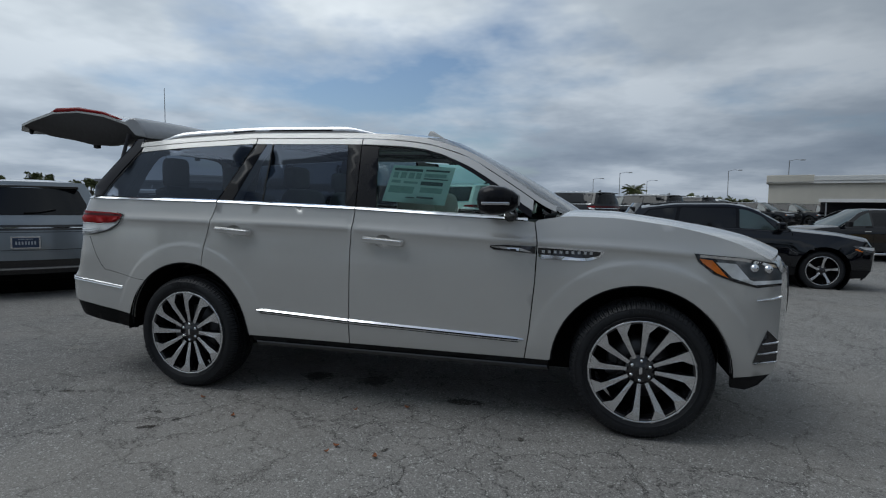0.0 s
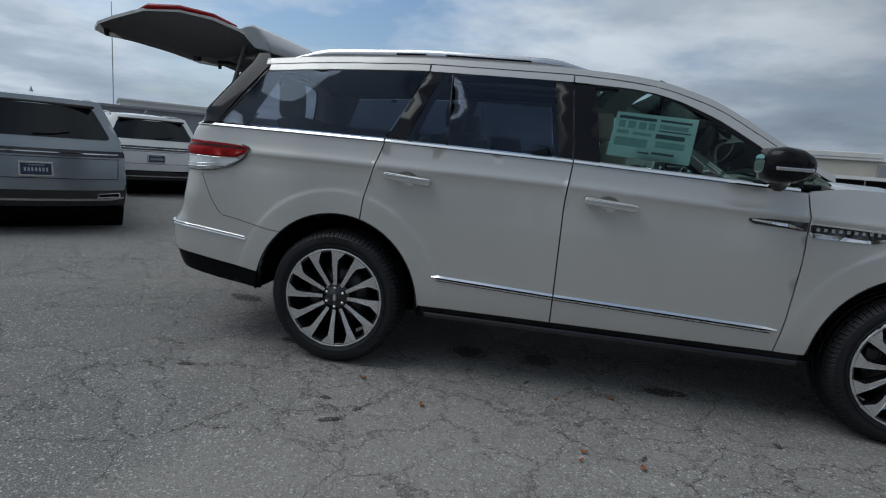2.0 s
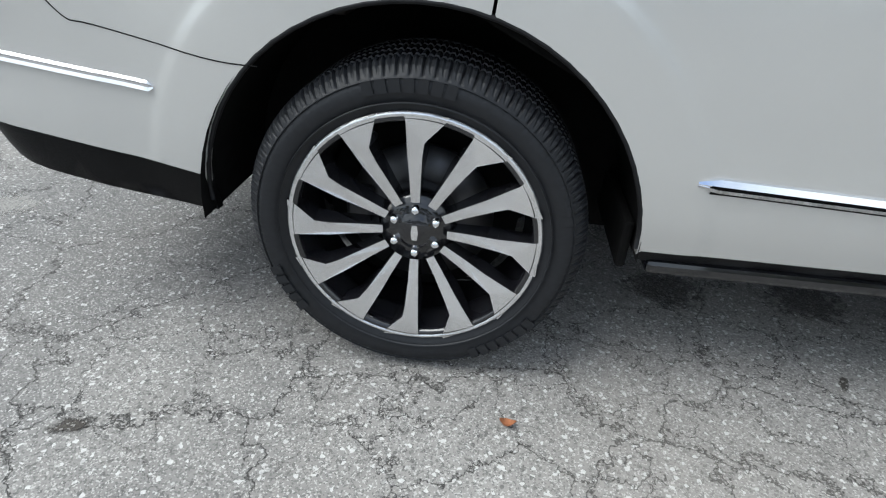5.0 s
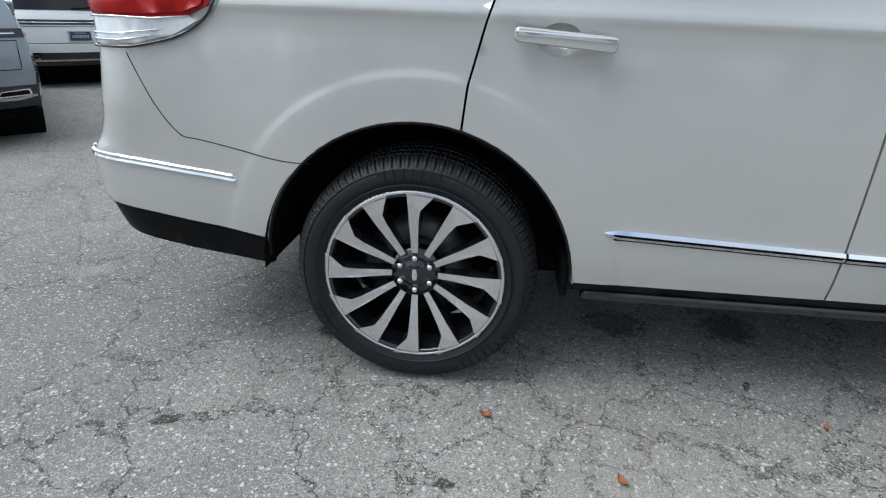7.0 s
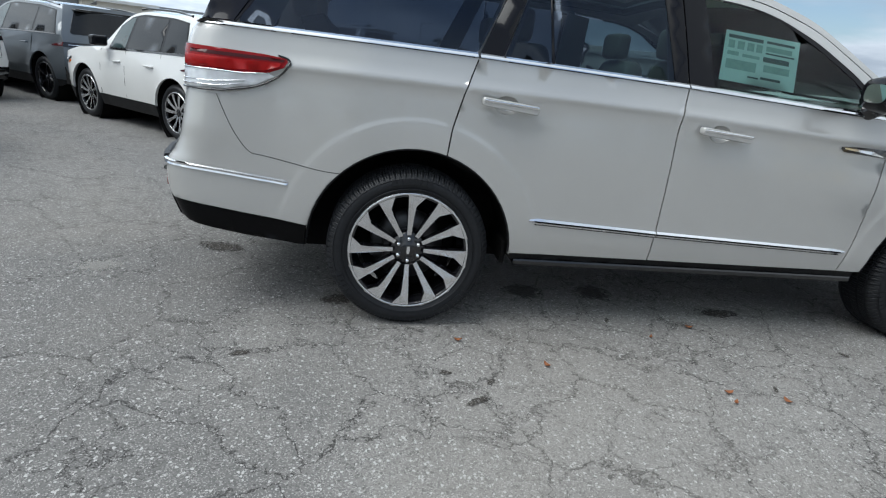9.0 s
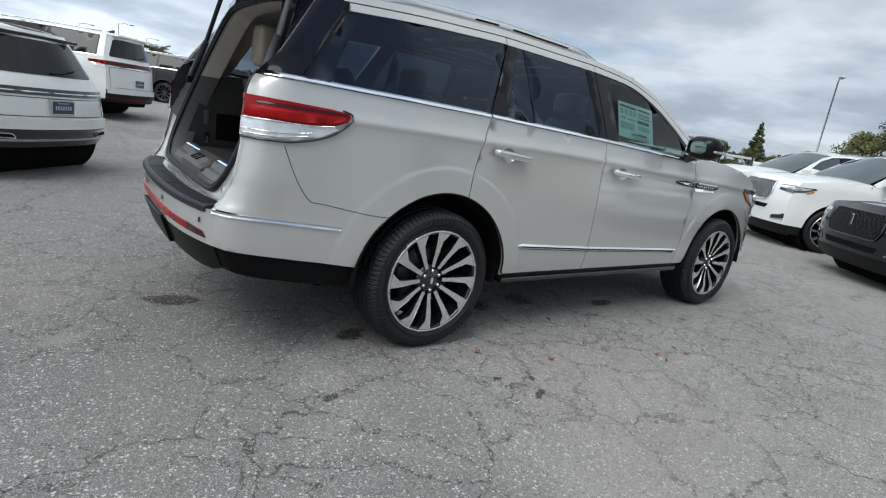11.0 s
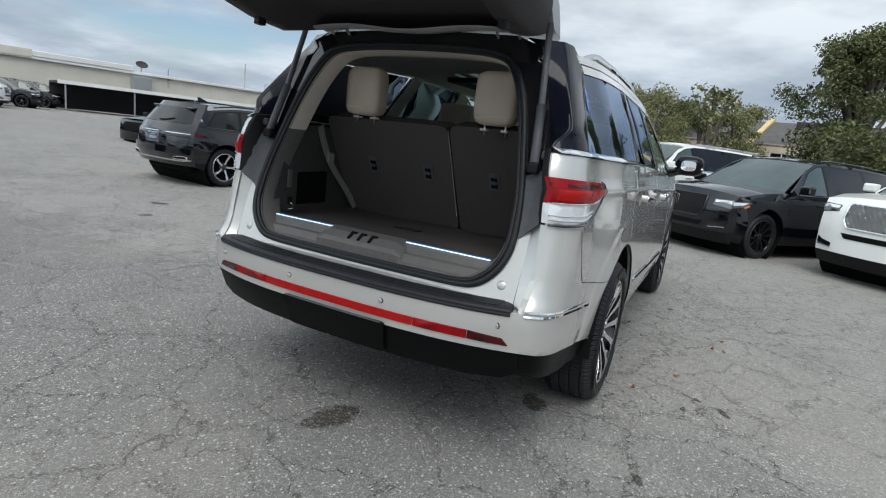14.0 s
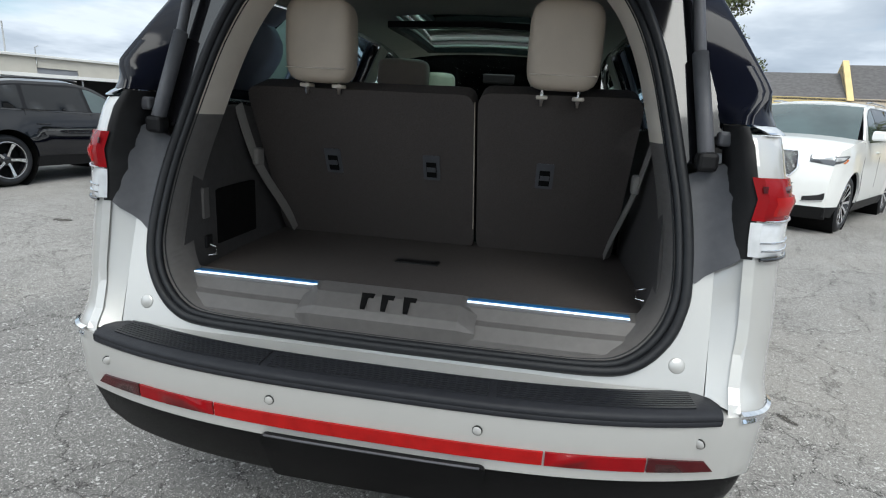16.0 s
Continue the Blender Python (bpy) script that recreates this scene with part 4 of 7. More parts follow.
        for s in (1, -1):
            yk = yf(0.5)
            part("corner_intake", Mesh().panel(rounded([(s * (yk - 0.26), 0.47), (s * (yk - 0.02), 0.50), (s * (yk - 0.02), 0.60), (s * (yk - 0.10), 0.56), (s * (yk - 0.26), 0.53)], 0.02), S.nose(0.008), (-0.03, 0, 0), 0.1, back=False), GLOSS_BLACK, car)
            part("corner_trim", Mesh().panel([(s * (yk - 0.27), 0.455), (s * (yk - 0.03), 0.48), (s * (yk - 0.03), 0.495), (s * (yk - 0.27), 0.468)], S.nose(0.016), (-0.03, 0, 0), 0.1, back=False), CHROME if chrome_grille else SATIN, car)
    # underside and wheels
    part("underbody", Mesh().box((-ro + 0.25, -w + 0.26, 0.22), (wb + fo - 0.4, w - 0.26, 0.62), 0.05), DARK, car)
    for xx in (0, wb):
        part("wheel_well", Mesh().tube([(xx, -w + 0.04, R), (xx, w - 0.04, R)], ar + 0.01, 28, False), DARK, car)
    wheel_set(car, R, wb, w, wheel, rim_face or ALLOY)
    return car


def wheel_set(car, R, wb, w, wheel, face, fine=False):
    rim, tw = R * 0.72, 0.26
    count = 12 if wheel == "turbine" else 10 if wheel == "ten" else 5
    first = None
    for xx in (0, wb):
        for s in (-1, 1):
            mm = Matrix.Translation((xx, s * (w - 0.03 - tw / 2), R - 0.006)) @ Matrix.Rotation(0.0 if s < 0 else math.pi, 4, "Z") @ Matrix.Rotation(0.37 * xx, 4, "Y")
            if first is None:
                first = build_wheel("wheel", R, rim, tw, count, wheel, face, GLOSS_BLACK, car, mm, fine)
            else:
                copy = copy_thing(first, mm)
                copy.parent = car

def parked_pickup(label, m, paint_mat, L=5.9, wb=3.68, W=2.03, H=1.95, R=0.42):
    """A crew-cab pickup with an open bed."""
    S, q = suv_shape(L, wb, 1.25, W, H, R, 1.28, 1.0)
    fo, ro, b, top, w, cowl = (q[k] for k in "fo ro b top w cowl".split())
    car = thing("pickup_truck", label, "pickup truck", m, "parked cars")
    xe = S.xf(b - 0.06)
    hood = line_at([(cowl, b), (wb + fo * 0.2, b - 0.05), (xe, b - 0.13)])
    ar, zl, xc = R + 0.08, 0.45, 0.62
    tail = -ro + 0.08
    for s in (1, -1):
        inn = (0, -s * 0.03, 0)
        low = [(tail, 0.55), (-ar, 0.5)] + list(reversed(arc(0, R, ar, 8, 172, 16))) + [(ar, zl), (wb - ar, zl)] + list(reversed(arc(wb, R, ar, 6, 174, 16))) + [(wb + ar, zl), (S.xf(zl), zl)]
        low += [(S.xf(z), z) for z in (0.6, 0.75, b - 0.25, b - 0.14)] + [(x, hood(x)) for x in np.linspace(xe, cowl, 8)] + [(x, S.belt(x)) for x in np.linspace(cowl - 0.05, xc, 8)]
        part("body_side", Mesh().panel(low + [(xc, b - 0.02), (tail, b - 0.02)], S.side(s), inn, 0.12), paint_mat, car)
        part("bed_rail", Mesh().box((tail, s * (w - 0.12), b - 0.03), (xc - 0.02, s * (w - 0.045), b + 0.015), 0.01), PLASTIC, car)
        lean = [(x, S.roof(x)) for x in np.linspace(cowl - 0.02, wb * 0.5, 12)]
        part("cab_side", Mesh().panel([(xc, b + 0.0), (cowl - 0.05, S.belt(cowl) + 0.004)] + lean + [(xc + 0.12, top - 0.02), (xc + 0.02, top - 0.08)], S.side(s), inn, 0.12), paint_mat, car)
        wt, xm = top - 0.10, 1.62
        for p, mat in (([(xc + 0.12, b + 0.04), (xm - 0.04, b + 0.04), (xm - 0.04, wt), (xc + 0.16, wt)], DARK_GLASS), ([(xm + 0.04, b + 0.04), (cowl - 0.25, b + 0.03), (wb * 0.60, wt - 0.10), (wb * 0.53, wt), (xm + 0.04, wt)], WIND_GLASS)):
            part("side_window", Mesh().panel(rounded(p, 0.03, 2), S.side(s, 0.006), (0, -s * 0.012, 0), 0.14, back=False), mat, car)
        for xs in (xc + 0.04, xm, cowl + 0.02):
            part("door_gap", Mesh().panel([(xs - 0.004, zl + 0.02), (xs + 0.004, zl + 0.02), (xs + 0.004, S.belt(xs)), (xs - 0.004, S.belt(xs))], S.side(s, 0.002), (0, -s * 0.004, 0), 0.2, back=False), DARK, car)
        for xs in (xc + 0.16, xm + 0.10):
            part("door_handle", Mesh().box((xs, -0.012, -0.014), (xs + 0.22, 0.035, 0.014), 0.008).moved(Matrix.Translation((0, s * S.Y(xs, b - 0.15), b - 0.15))), CHROME, car)
        part("wheel_flare", Mesh().tube([S.side(s, 0.012)(x, z) for x, z in arc(0, R, ar + 0.02, 8, 172, 20)], 0.035, 6), PLASTIC, car)
        part("door_mirror", Mesh().box((-0.06, 0, -0.09), (0.09, 0.22, 0.09), 0.03).moved(Matrix.Translation((cowl - 0.2, s * (w + 0.08) - 0.11, b + 0.1))), PLASTIC, car)
        part("headlamp", Mesh().panel([(S.xf(b - 0.3), b - 0.36), (S.xf(b - 0.3) - 0.30, b - 0.34), (S.xf(b - 0.3) - 0.32, b - 0.20), (S.xf(b - 0.22), b - 0.2)], S.side(s, 0.006), inn, 0.1, back=False), LAMP_DARK, car)
        part("tail_lamp", Mesh().box((tail - 0.01, s * (w - 0.16), b - 0.42), (tail + 0.1, s * (w - 0.03), b - 0.06), 0.01), DARK_RED, car)
        part("step_bar", Mesh().tube([(ar + 0.05, s * (w - 0.02), 0.36), (wb - ar - 0.05, s * (w - 0.02), 0.36)], 0.045, 8), CHROME, car)
    part("roof", thick(top_sheet(S, xc + 0.05, wb * 0.5, lambda x: S.roof(x) - 0.01, 0.05), (0, 0, -0.03)), paint_mat, car)
    part("bonnet", thick(top_sheet(S, cowl, xe, hood, 0.06, nose=S.bulge_f), (0, 0, -0.02)), paint_mat, car)
    part("windscreen", thick(slope_sheet((cowl + 0.05, b), (wb * 0.5, top), S.Y(cowl, b) - 0.09, S.Y(wb * 0.5, top) - 0.03, 0.10), (-0.01, 0, -0.01)), WIND_GLASS, car)
    part("cab_back", Mesh().box((xc, -w + 0.10, 0.6), (xc + 0.04, w - 0.10, top - 0.06), 0.01), paint_mat, car)
    part("bed_floor", Mesh().box((tail, -w + 0.15, 0.62), (xc, w - 0.15, 0.68), 0.01), PLASTIC, car)
    part("tailgate", Mesh().box((tail - 0.02, -w + 0.16, 0.62), (tail + 0.05, w - 0.16, b), 0.02), paint_mat, car)
    part("rear_bumper", Mesh().box((tail - 0.14, -w + 0.08, 0.42), (tail + 0.05, w - 0.08, 0.60), 0.03), CHROME, car)
    yf = lambda z: S.Y(S.xf(z), z)
    sym = lambda pts: pts + [(-y, z) for y, z in reversed(pts)]
    part("front_fascia", Mesh().panel(sym([(yf(z), z) for z in (0.42, 0.6, b - 0.3, b - 0.13)]), S.nose(), (-0.03, 0, 0), 0.12, back=False), paint_mat, car)
    part("grille", Mesh().panel(rounded(sym([(0.56, b - 0.5), (0.60, b - 0.2)]), 0.04), S.nose(0.008), (-0.03, 0, 0), 0.1, back=False), DARK, car)
    part("underbody", Mesh().box((-ro + 0.25, -w + 0.26, 0.30), (wb + fo - 0.4, w - 0.26, 0.64), 0.05), DARK, car)
    for xx in (0, wb):
        part("wheel_well", Mesh().tube([(xx, -w + 0.10, R), (xx, w - 0.10, R)], ar + 0.01, 28, False), DARK, car)
    wheel_set(car, R, wb, w, "five", GLOSS_BLACK)
    return car

# ---- ground and surroundings ----
def rise(x, y):
    """The lot climbs a little towards its far rows."""
    r, az = math.hypot(x + 2, y + 2), math.degrees(math.atan2(y + 2, x + 2))
    r0, a0 = math.hypot(x, y), math.degrees(math.atan2(y, x))
    dip = -0.46 * smooth01((r0 - 8) / 14) * (1 - smooth01((r0 - 28) / 15)) * smooth01((a0 - 14) / 14) * smooth01((70 - a0) / 12)
    return dip + 0.22 * smooth01((r - 11) / 7) * smooth01((az - 50) / 8) * smooth01((172 - az) / 15)


cuts = sorted(set([-2500, -900, -300, -120, -70] + list(range(-48, 50, 2)) + [60, 70, 90, 120, 300, 900, 2500]))
ground = Mesh().grid([[(x, y, rise(x, y)) for y in cuts] for x in cuts], True, False, True)
solid("ground", ground, PAVEMENT, "cracked weathered grey pavement of a car lot", "pavement", kind="structure")

NAUTILUS = dict(L=4.78, wb=2.90, ro=0.88, W=1.95, H=1.70, R=0.375, belt_z=1.10, wagon=0.15)
AVIATOR = dict(L=5.06, wb=3.025, ro=1.05, W=2.02, H=1.77, R=0.385, belt_z=1.13, wagon=0.5)
DARK_SUV = dict(L=4.51, wb=2.74, ro=0.83, W=1.84, H=1.53, R=0.354, belt_z=1.02, wagon=0.0)
CORSAIR = dict(L=3.98, wb=2.35, ro=0.68, W=1.84, H=1.63, R=0.36, belt_z=1.05, wagon=0.3)
BIG = dict(L=5.33, wb=3.11, ro=1.25, W=2.03, H=1.92, R=0.405, belt_z=1.30, wagon=1.0)
ROW = 141.0


def stand(corner, px, py, dims, turn):
    """The pose of a car whose wheel, named by its corner such as 'rear right', touches the ground outside at px, py."""
    x = dims["wb"] if "front" in corner else 0.0
    y = (dims["W"] / 2 - 0.05) * (1 if "left" in corner else -1)
    a = radians(turn)
    return pose(px - x * math.cos(a) + y * math.sin(a), py - x * math.sin(a) - y * math.cos(a), rise(px, py), 0, 0, turn)


parked_suv("blue-grey SUV parked on the pavement with a dark tinted back window", stand("rear right", -4.66, 2.68, NAUTILUS, ROW - 3), GREY, NAUTILUS)
parked_suv("white SUV with black light bar on its tailgate", stand("rear right", -6.7, 7.2, NAUTILUS, ROW), WHITE, NAUTILUS)
parked_suv("white compact SUV with black door mirrors", stand("front left", -4.42, 5.62, CORSAIR, 138), WHITE, CORSAIR, wheel="ten", mirror_mat=PILLAR_BLACK)
parked_suv("slate grey SUV with black wheels", stand("rear left", -5.85, 7.25, NAUTILUS, ROW), SLATE, NAUTILUS, rim_face=GLOSS_BLACK)
parked_suv("glossy black SUV with silver five-spoke wheels", pose(4.142, 7.68, 0.02, 0, 1.3, -5), BLACK, DARK_SUV)
parked_suv("glossy black SUV with black grille and wheels", stand("front left", 7.22, -2.15, AVIATOR, ROW), BLACK, AVIATOR, front="black", wheel="ten", rim_face=GLOSS_BLACK)
big_white = parked_suv("large white SUV with a chrome mesh grille", stand("front left", 6.2, -4.78, BIG, ROW + 1), WHITE, BIG, "navigator", front="chrome", wheel="ten")
tagged(copy_thing(big_white, stand("front left", 9.35, 0.15, BIG, ROW)), "large white SUV with amber side lamps")
tagged(copy_thing(big_white, stand("front left", 11.4, 2.2, BIG, ROW)), "large white SUV at the end of the row")
# far row, tails to the open lane
tagged(copy_thing(big_white, stand("rear right", -0.17, 13.75, BIG, ROW)), "large white SUV with a red light bar and dark plate")
big_black = parked_suv("large black SUV with a chrome window line", stand("rear left", 2.25, 21.3, BIG, ROW), BLACK, BIG, "navigator", wheel="ten", rim_face=GLOSS_BLACK)
for x, y in ((5.75, 25.3), (8.1, 29.2)):
    copy_thing(big_black, stand("rear left", x, y, BIG, ROW))
# fronts further down the lane
nose_white = tagged(copy_thing(big_white, stand("front right", 12.1, 34.6, BIG, -39)), "far white SUV facing the open lane")
suv_far = parked_suv("far black SUV facing the open lane", stand("front right", 15.6, 38.0, AVIATOR, -39), BLACK, AVIATOR, front="black", rim_face=GLOSS_BLACK)
for x, y in ((18.9, 42.0), (22.2, 46.0), (36.0, 46.0), (40.5, 42.5)):
    copy_thing(suv_far, stand("front right", x, y, AVIATOR, -39))
tagged(copy_thing(big_white, stand("front left", 29.5, 50.5, BIG, -60)), "far white car near the shaded canopy")
# black pickup and other cars behind the dark SUV
truck_at = stand("rear left", 13.9, 17.75, dict(wb=3.2, W=2.03), 190)
parked_pickup("black crew-cab pickup truck with an open bed and chrome handles", truck_at, BLACK, 5.35, 3.2)
bin_box = Mesh().box((-0.26, -0.30, 0), (0.26, 0.30, 1.0), 0.04).box((-0.29, -0.33, 0.94), (0.29, 0.33, 1.02), 0.02)
solid("storage_bin", bin_box, BIN_BLUE, "blue plastic bin standing in the pickup bed", "bin", m=truck_at @ pose(0.12, 0.35, 0.682))
parked_suv("silver SUV among the parked rows", stand("rear right", 1.5, 26.0, NAUTILUS, ROW), SILVER, NAUTILUS)

# buildings
def house_box(name, label, a, b, depth, z0, z1, wall, roof_mat, category="building", roof_h=0.0, doors=(), windows=(), over=0.25, trim_mat=None):
    """A long building: its front runs from a to b, its depth lies to the left of that line. doors and windows: (along, low, wide, high)."""
    a, b = Vector((*a, 0)), Vector((*b, 0))
    L = (b - a).length
    ang = math.degrees(math.atan2(b.y - a.y, b.x - a.x))
    t = thing(name, label, category, pose(a.x, a.y, 0, 0, 0, ang))
    holes = [[(x, z), (x + w, z), (x + w, z + h), (x, z + h)] for x, z, w, h in (*doors, *windows)]
    part("wall", Mesh().panel([(0, z0), (L, z0), (L, z1), (0, z1)], lambda u, v: (u, 0, v), (0, 0.2, 0), 4.0, holes, back=False), wall, t)
    for x in (0, L):
        part("end_wall", Mesh().box((x - 0.1, 0.2, z0), (x + 0.1, depth, z1)), wall, t)
    part("back_wall", Mesh().box((0, depth, z0), (L, depth + 0.2, z1)), wall, t)
    for x, z, w, h in doors:
        d = part("door", Mesh().box((x, 0.10, z), (x + w, 0.15, z + h), 0.01), trim_mat or WALL_GREY, t)
        for k in range(1, 4):
            part("door_rail", Mesh().box((x + 0.05, 0.085, z + h * k / 4 - 0.03), (x + w - 0.05, 0.10, z + h * k / 4 + 0.03), 0.005), trim_mat or WALL_GREY, d)
    for x, z, w, h in windows:
        wi = part("window", Mesh().box((x, 0.09, z), (x + w, 0.11, z + h)), DARK_GLASS, t)
        for q in ((x, z, x + w, z + 0.06), (x, z + h - 0.06, x + w, z + h), (x, z, x + 0.06, z + h), (x + w - 0.06, z, x + w, z + h), (x + w / 2 - 0.03, z, x + w / 2 + 0.03, z + h)):
            part("frame", Mesh().box((q[0], 0.03, q[1]), (q[2], 0.09, q[3])), WALL_WHITE, wi)
    if roof_h:
        rows_g = [[(x, -over, z1 - 0.05), (x, depth * 0.5, z1 + roof_h), (x, depth + over, z1 - 0.05)] for x in np.linspace(-over, L + over, 8)]
        part("roof", thick(rows_g, (0, 0, -0.12)), roof_mat, t)
        for x in (0, L):
            part("gable", Mesh().extrude([(0.0, z1 - 0.1), (depth, z1 - 0.1), (depth / 2, z1 + roof_h - 0.1)], lambda u, v: (x, u, v), (0.1, 0, 0)), wall, t)
    else:
        part("roof", Mesh().box((-over, -over, z1), (L + over, depth + over, z1 + 0.22), 0.03), roof_mat, t)
    return t


warehouse = house_box("warehouse", "long pale warehouse with a white metal roof edge", (18.2, 49.2), (62, 32), 22, 0.3, 3.7, WALL_CREAM, WALL_WHITE, "warehouse", doors=((22, 0.3, 3.2, 2.6), (34, 0.3, 3.2, 2.6)))
part("parapet", Mesh().box((-0.25, -0.25, 3.7), (3.2, 20, 4.45), 0.03), WALL_CREAM, warehouse)
part("roof_light", Mesh().box((3.2, -0.3, 3.92), (10.2, 4, 4.35), 0.04), WALL_WHITE, warehouse)
part("stair_block", Mesh().box((10.0, -1.2, 0.3), (11.4, -0.02, 3.5), 0.03), GALV, warehouse)
dish = part("satellite_dish", Mesh().grid([[(11.0 + 0.5 * r * math.cos(t), 0.6 + 0.3 * r * math.sin(t) - 0.15 * r * r, 4.62 + 0.3 * r * math.sin(t)) for t in [2 * math.pi * k / 24 for k in range(24)]] for r in (0.02, 0.4, 0.7, 1.0)], True, True), SHADOW_WALL, warehouse)
part("dish_mast", Mesh().tube([(11.0, 0.7, 3.7), (11.0, 0.7, 4.6)], 0.05), GALV, warehouse)
for x in (13, 22, 33):
    part("wall_lamp", Mesh().tube([(x, -0.05, 3.0), (x, -0.05, 4.5), (x, -0.6, 4.6)], 0.04), GALV, warehouse)
canopy = thing("shade_canopy", "long dark car port in front of the warehouse", "canopy", pose(60, 27.5, 0.3, 0, 0, math.degrees(math.atan2(17.2, -43.8))))
part("roof", Mesh().box((0, -1, 1.75), (43, 3.6, 1.92), 0.03), SHADOW_WALL, canopy)
part("fascia", Mesh().box((0, 3.6, 1.72), (43, 3.68, 1.96), 0.01), WALL_WHITE, canopy)
part("back_panel", Mesh().box((0, -1.1, 0), (43, -1.0, 1.75)), SHADOW_WALL, canopy)
for k in range(11):
    part("post", Mesh().box((k * 4.25, 3.45, 0), (k * 4.25 + 0.09, 3.55, 1.75)), GALV, canopy)
house_box("workshop", "low grey workshop building with a flat roof", (-36, 31.5), (-8.5, 47.5), 12, 0.3, 3.0, WALL_GREY, WALL_GREY, windows=((16, 1.2, 3.2, 0.9), (24, 1.2, 3, 0.9)))
house_box("service_block", "cream service block with two louvred panels", (-19.2, 38.5), (-15.5, 40.6), 6, 0.3, 2.95, WALL_CREAM, WALL_WHITE, doors=((0.7, 1.3, 0.5, 1.2), (2.6, 1.3, 0.5, 1.2)))
house_box("office_block", "white two-storey office block far behind the workshop", (-42, 46), (-32, 55), 10, 0.3, 4.3, WALL_WHITE, WALL_WHITE, windows=((4.5, 2.9, 1.6, 0.9), (1.0, 2.9, 1.6, 0.9)))
house_box("shed_building", "pale low building beyond the parked rows", (-2, 75), (10, 75), 12, 0.4, 2.9, WALL_WHITE, WALL_GREY)
# fence on the workshop's far side
fence = thing("fence", "dark metal fence beside the workshop", "fence", pose(-26, 40, 0.45, 0, 0, 30))
for k in range(9):
    part("post", Mesh().tube([(k * 1.5, 0, 0), (k * 1.5, 0, 2.2)], 0.05, 6), SHADOW_WALL, fence)
for z in (0.3, 2.1):
    part("rail", Mesh().tube([(0, 0, z), (12, 0, z)], 0.03, 6), SHADOW_WALL, fence)
# houses beyond the trees
for k, (mat, label) in enumerate(((WALL_TAN, "tan terraced house with a grey shingle roof"), (WALL_TAN, "tan terraced house behind the oak"), (WALL_YELLOW, "yellow terraced house with a grey shingle roof"), (WALL_TAN, "tan terraced house with a white window"), (WALL_YELLOW, "yellow terraced house at the end of the row"))):
    t0, t1 = k / 5, (k + 1) / 5
    a, b = Vector((44, 6)), Vector((31, -36))
    p0, p1 = a.lerp(b, t0), a.lerp(b, t1)
    h = house_box("terraced_house", label, p0, p1, 9.0, 0, 3.55, mat, SHINGLE, "house", 1.85 if k < 3 else 2.4, windows=((1.6, 1.9, 1.5, 1.1), (5.6, 1.9, 1.5, 1.1)), over=0.0)
    h["group"] = "terraced houses"
    part("fire_wall", Mesh().extrude([(-0.1 + 9, 3.4), (4.5, 5.65 if k < 3 else 6.25), (-0.4, 3.4)], lambda u, v: (0.0, u, v), (0.35, 0, 0)), WALL_YELLOW, h)
    part("ridge_vent", Mesh().box((2.0, 3.7, 4.95), (3.4, 4.0, 5.45), 0.02), SHADOW_WALL, h)


# poles
def lamp_post(label, x, y, h, arm, turn):
    t = thing("street_lamp", label, "street lamp", pose(x, y, rise(x, y), 0, 0, turn))
    part("pole", Mesh().tube([(0, 0, 0), (0, 0, h)], [0.075, 0.045], 10), GALV, t)
    part("arm", Mesh().tube([(0, 0, h - 0.1), (arm * 0.5, 0, h + 0.15), (arm, 0, h + 0.1)], 0.035, 8), GALV, t)
    part("lamp_head", Mesh().box((arm - 0.1, -0.15, h + 0.02), (arm + 0.5, 0.15, h + 0.16), 0.04), GALV, t)


def polar(az, d, eye=(0.0, -3.0)):
    return eye[0] + d * math.cos(radians(az)), eye[1] + d * math.sin(radians(az))


lamp_post("leaning galvanised lamp post by the olive trees", *polar(19.0, 48, (-2.4, -2.8)), 8.0, -1.0, 30)
for az, d, h in ((86.5, 100, 7.4), (76.8, 100, 7.6), (89.1, 110, 6.9), (72.0, 90, 8.2), (84.0, 120, 7.0)):
    lamp_post("tall galvanised lamp post far across the lot", *polar(az, d, (2.0, -4.0)), h, 1.6, 10)
mast = solid("radio_mast", Mesh().tube([(0, 0, 0), (0, 0, 12), (0, 0, 20)], [0.09, 0.07, 0.04], 8), GALV, "thin tall radio mast behind the workshop", "mast", m=pose(*polar(131.7, 100, (2, -4)), 0))
solid("radio_mast", Mesh().tube([(0, 0, 0), (0, 0, 6.6)], 0.07, 8), GALV, "thin dark pole behind the warehouse", "mast", m=pose(*polar(47.2, 68, (-3, -1)), 0.4))


# trees
def leaf_cloud(centres, radii, count, size, seed):
    """Many small two-sided leaves spread through clumps."""
    rng = np.random.default_rng(seed)
    centres, radii = np.array(centres), np.array(radii)
    pick = rng.choice(len(centres), count, p=radii ** 2 / (radii ** 2).sum())
    d = rng.normal(size=(count, 3))
    d /= np.linalg.norm(d, axis=1)[:, None]
    c = centres[pick] + d * (radii[pick] * rng.random(count) ** 0.45)[:, None] * (1, 1, 0.75)
    a = rng.normal(size=(count, 3)); a /= np.linalg.norm(a, axis=1)[:, None]
    b = np.cross(a, rng.normal(size=(count, 3))); b /= np.linalg.norm(b, axis=1)[:, None]
    s = size * (0.6 + 0.8 * rng.random(count))[:, None]
    v = np.stack([c - a * s, c - b * s * 0.55, c + a * s, c + b * s * 0.55], 1).reshape(-1, 3)
    m = Mesh()
    m.v = [tuple(p) for p in v]
    m.f = [(4 * i, 4 * i + 1, 4 * i + 2, 4 * i + 3) for i in range(count)]
    m.s = [False] * count
    return m


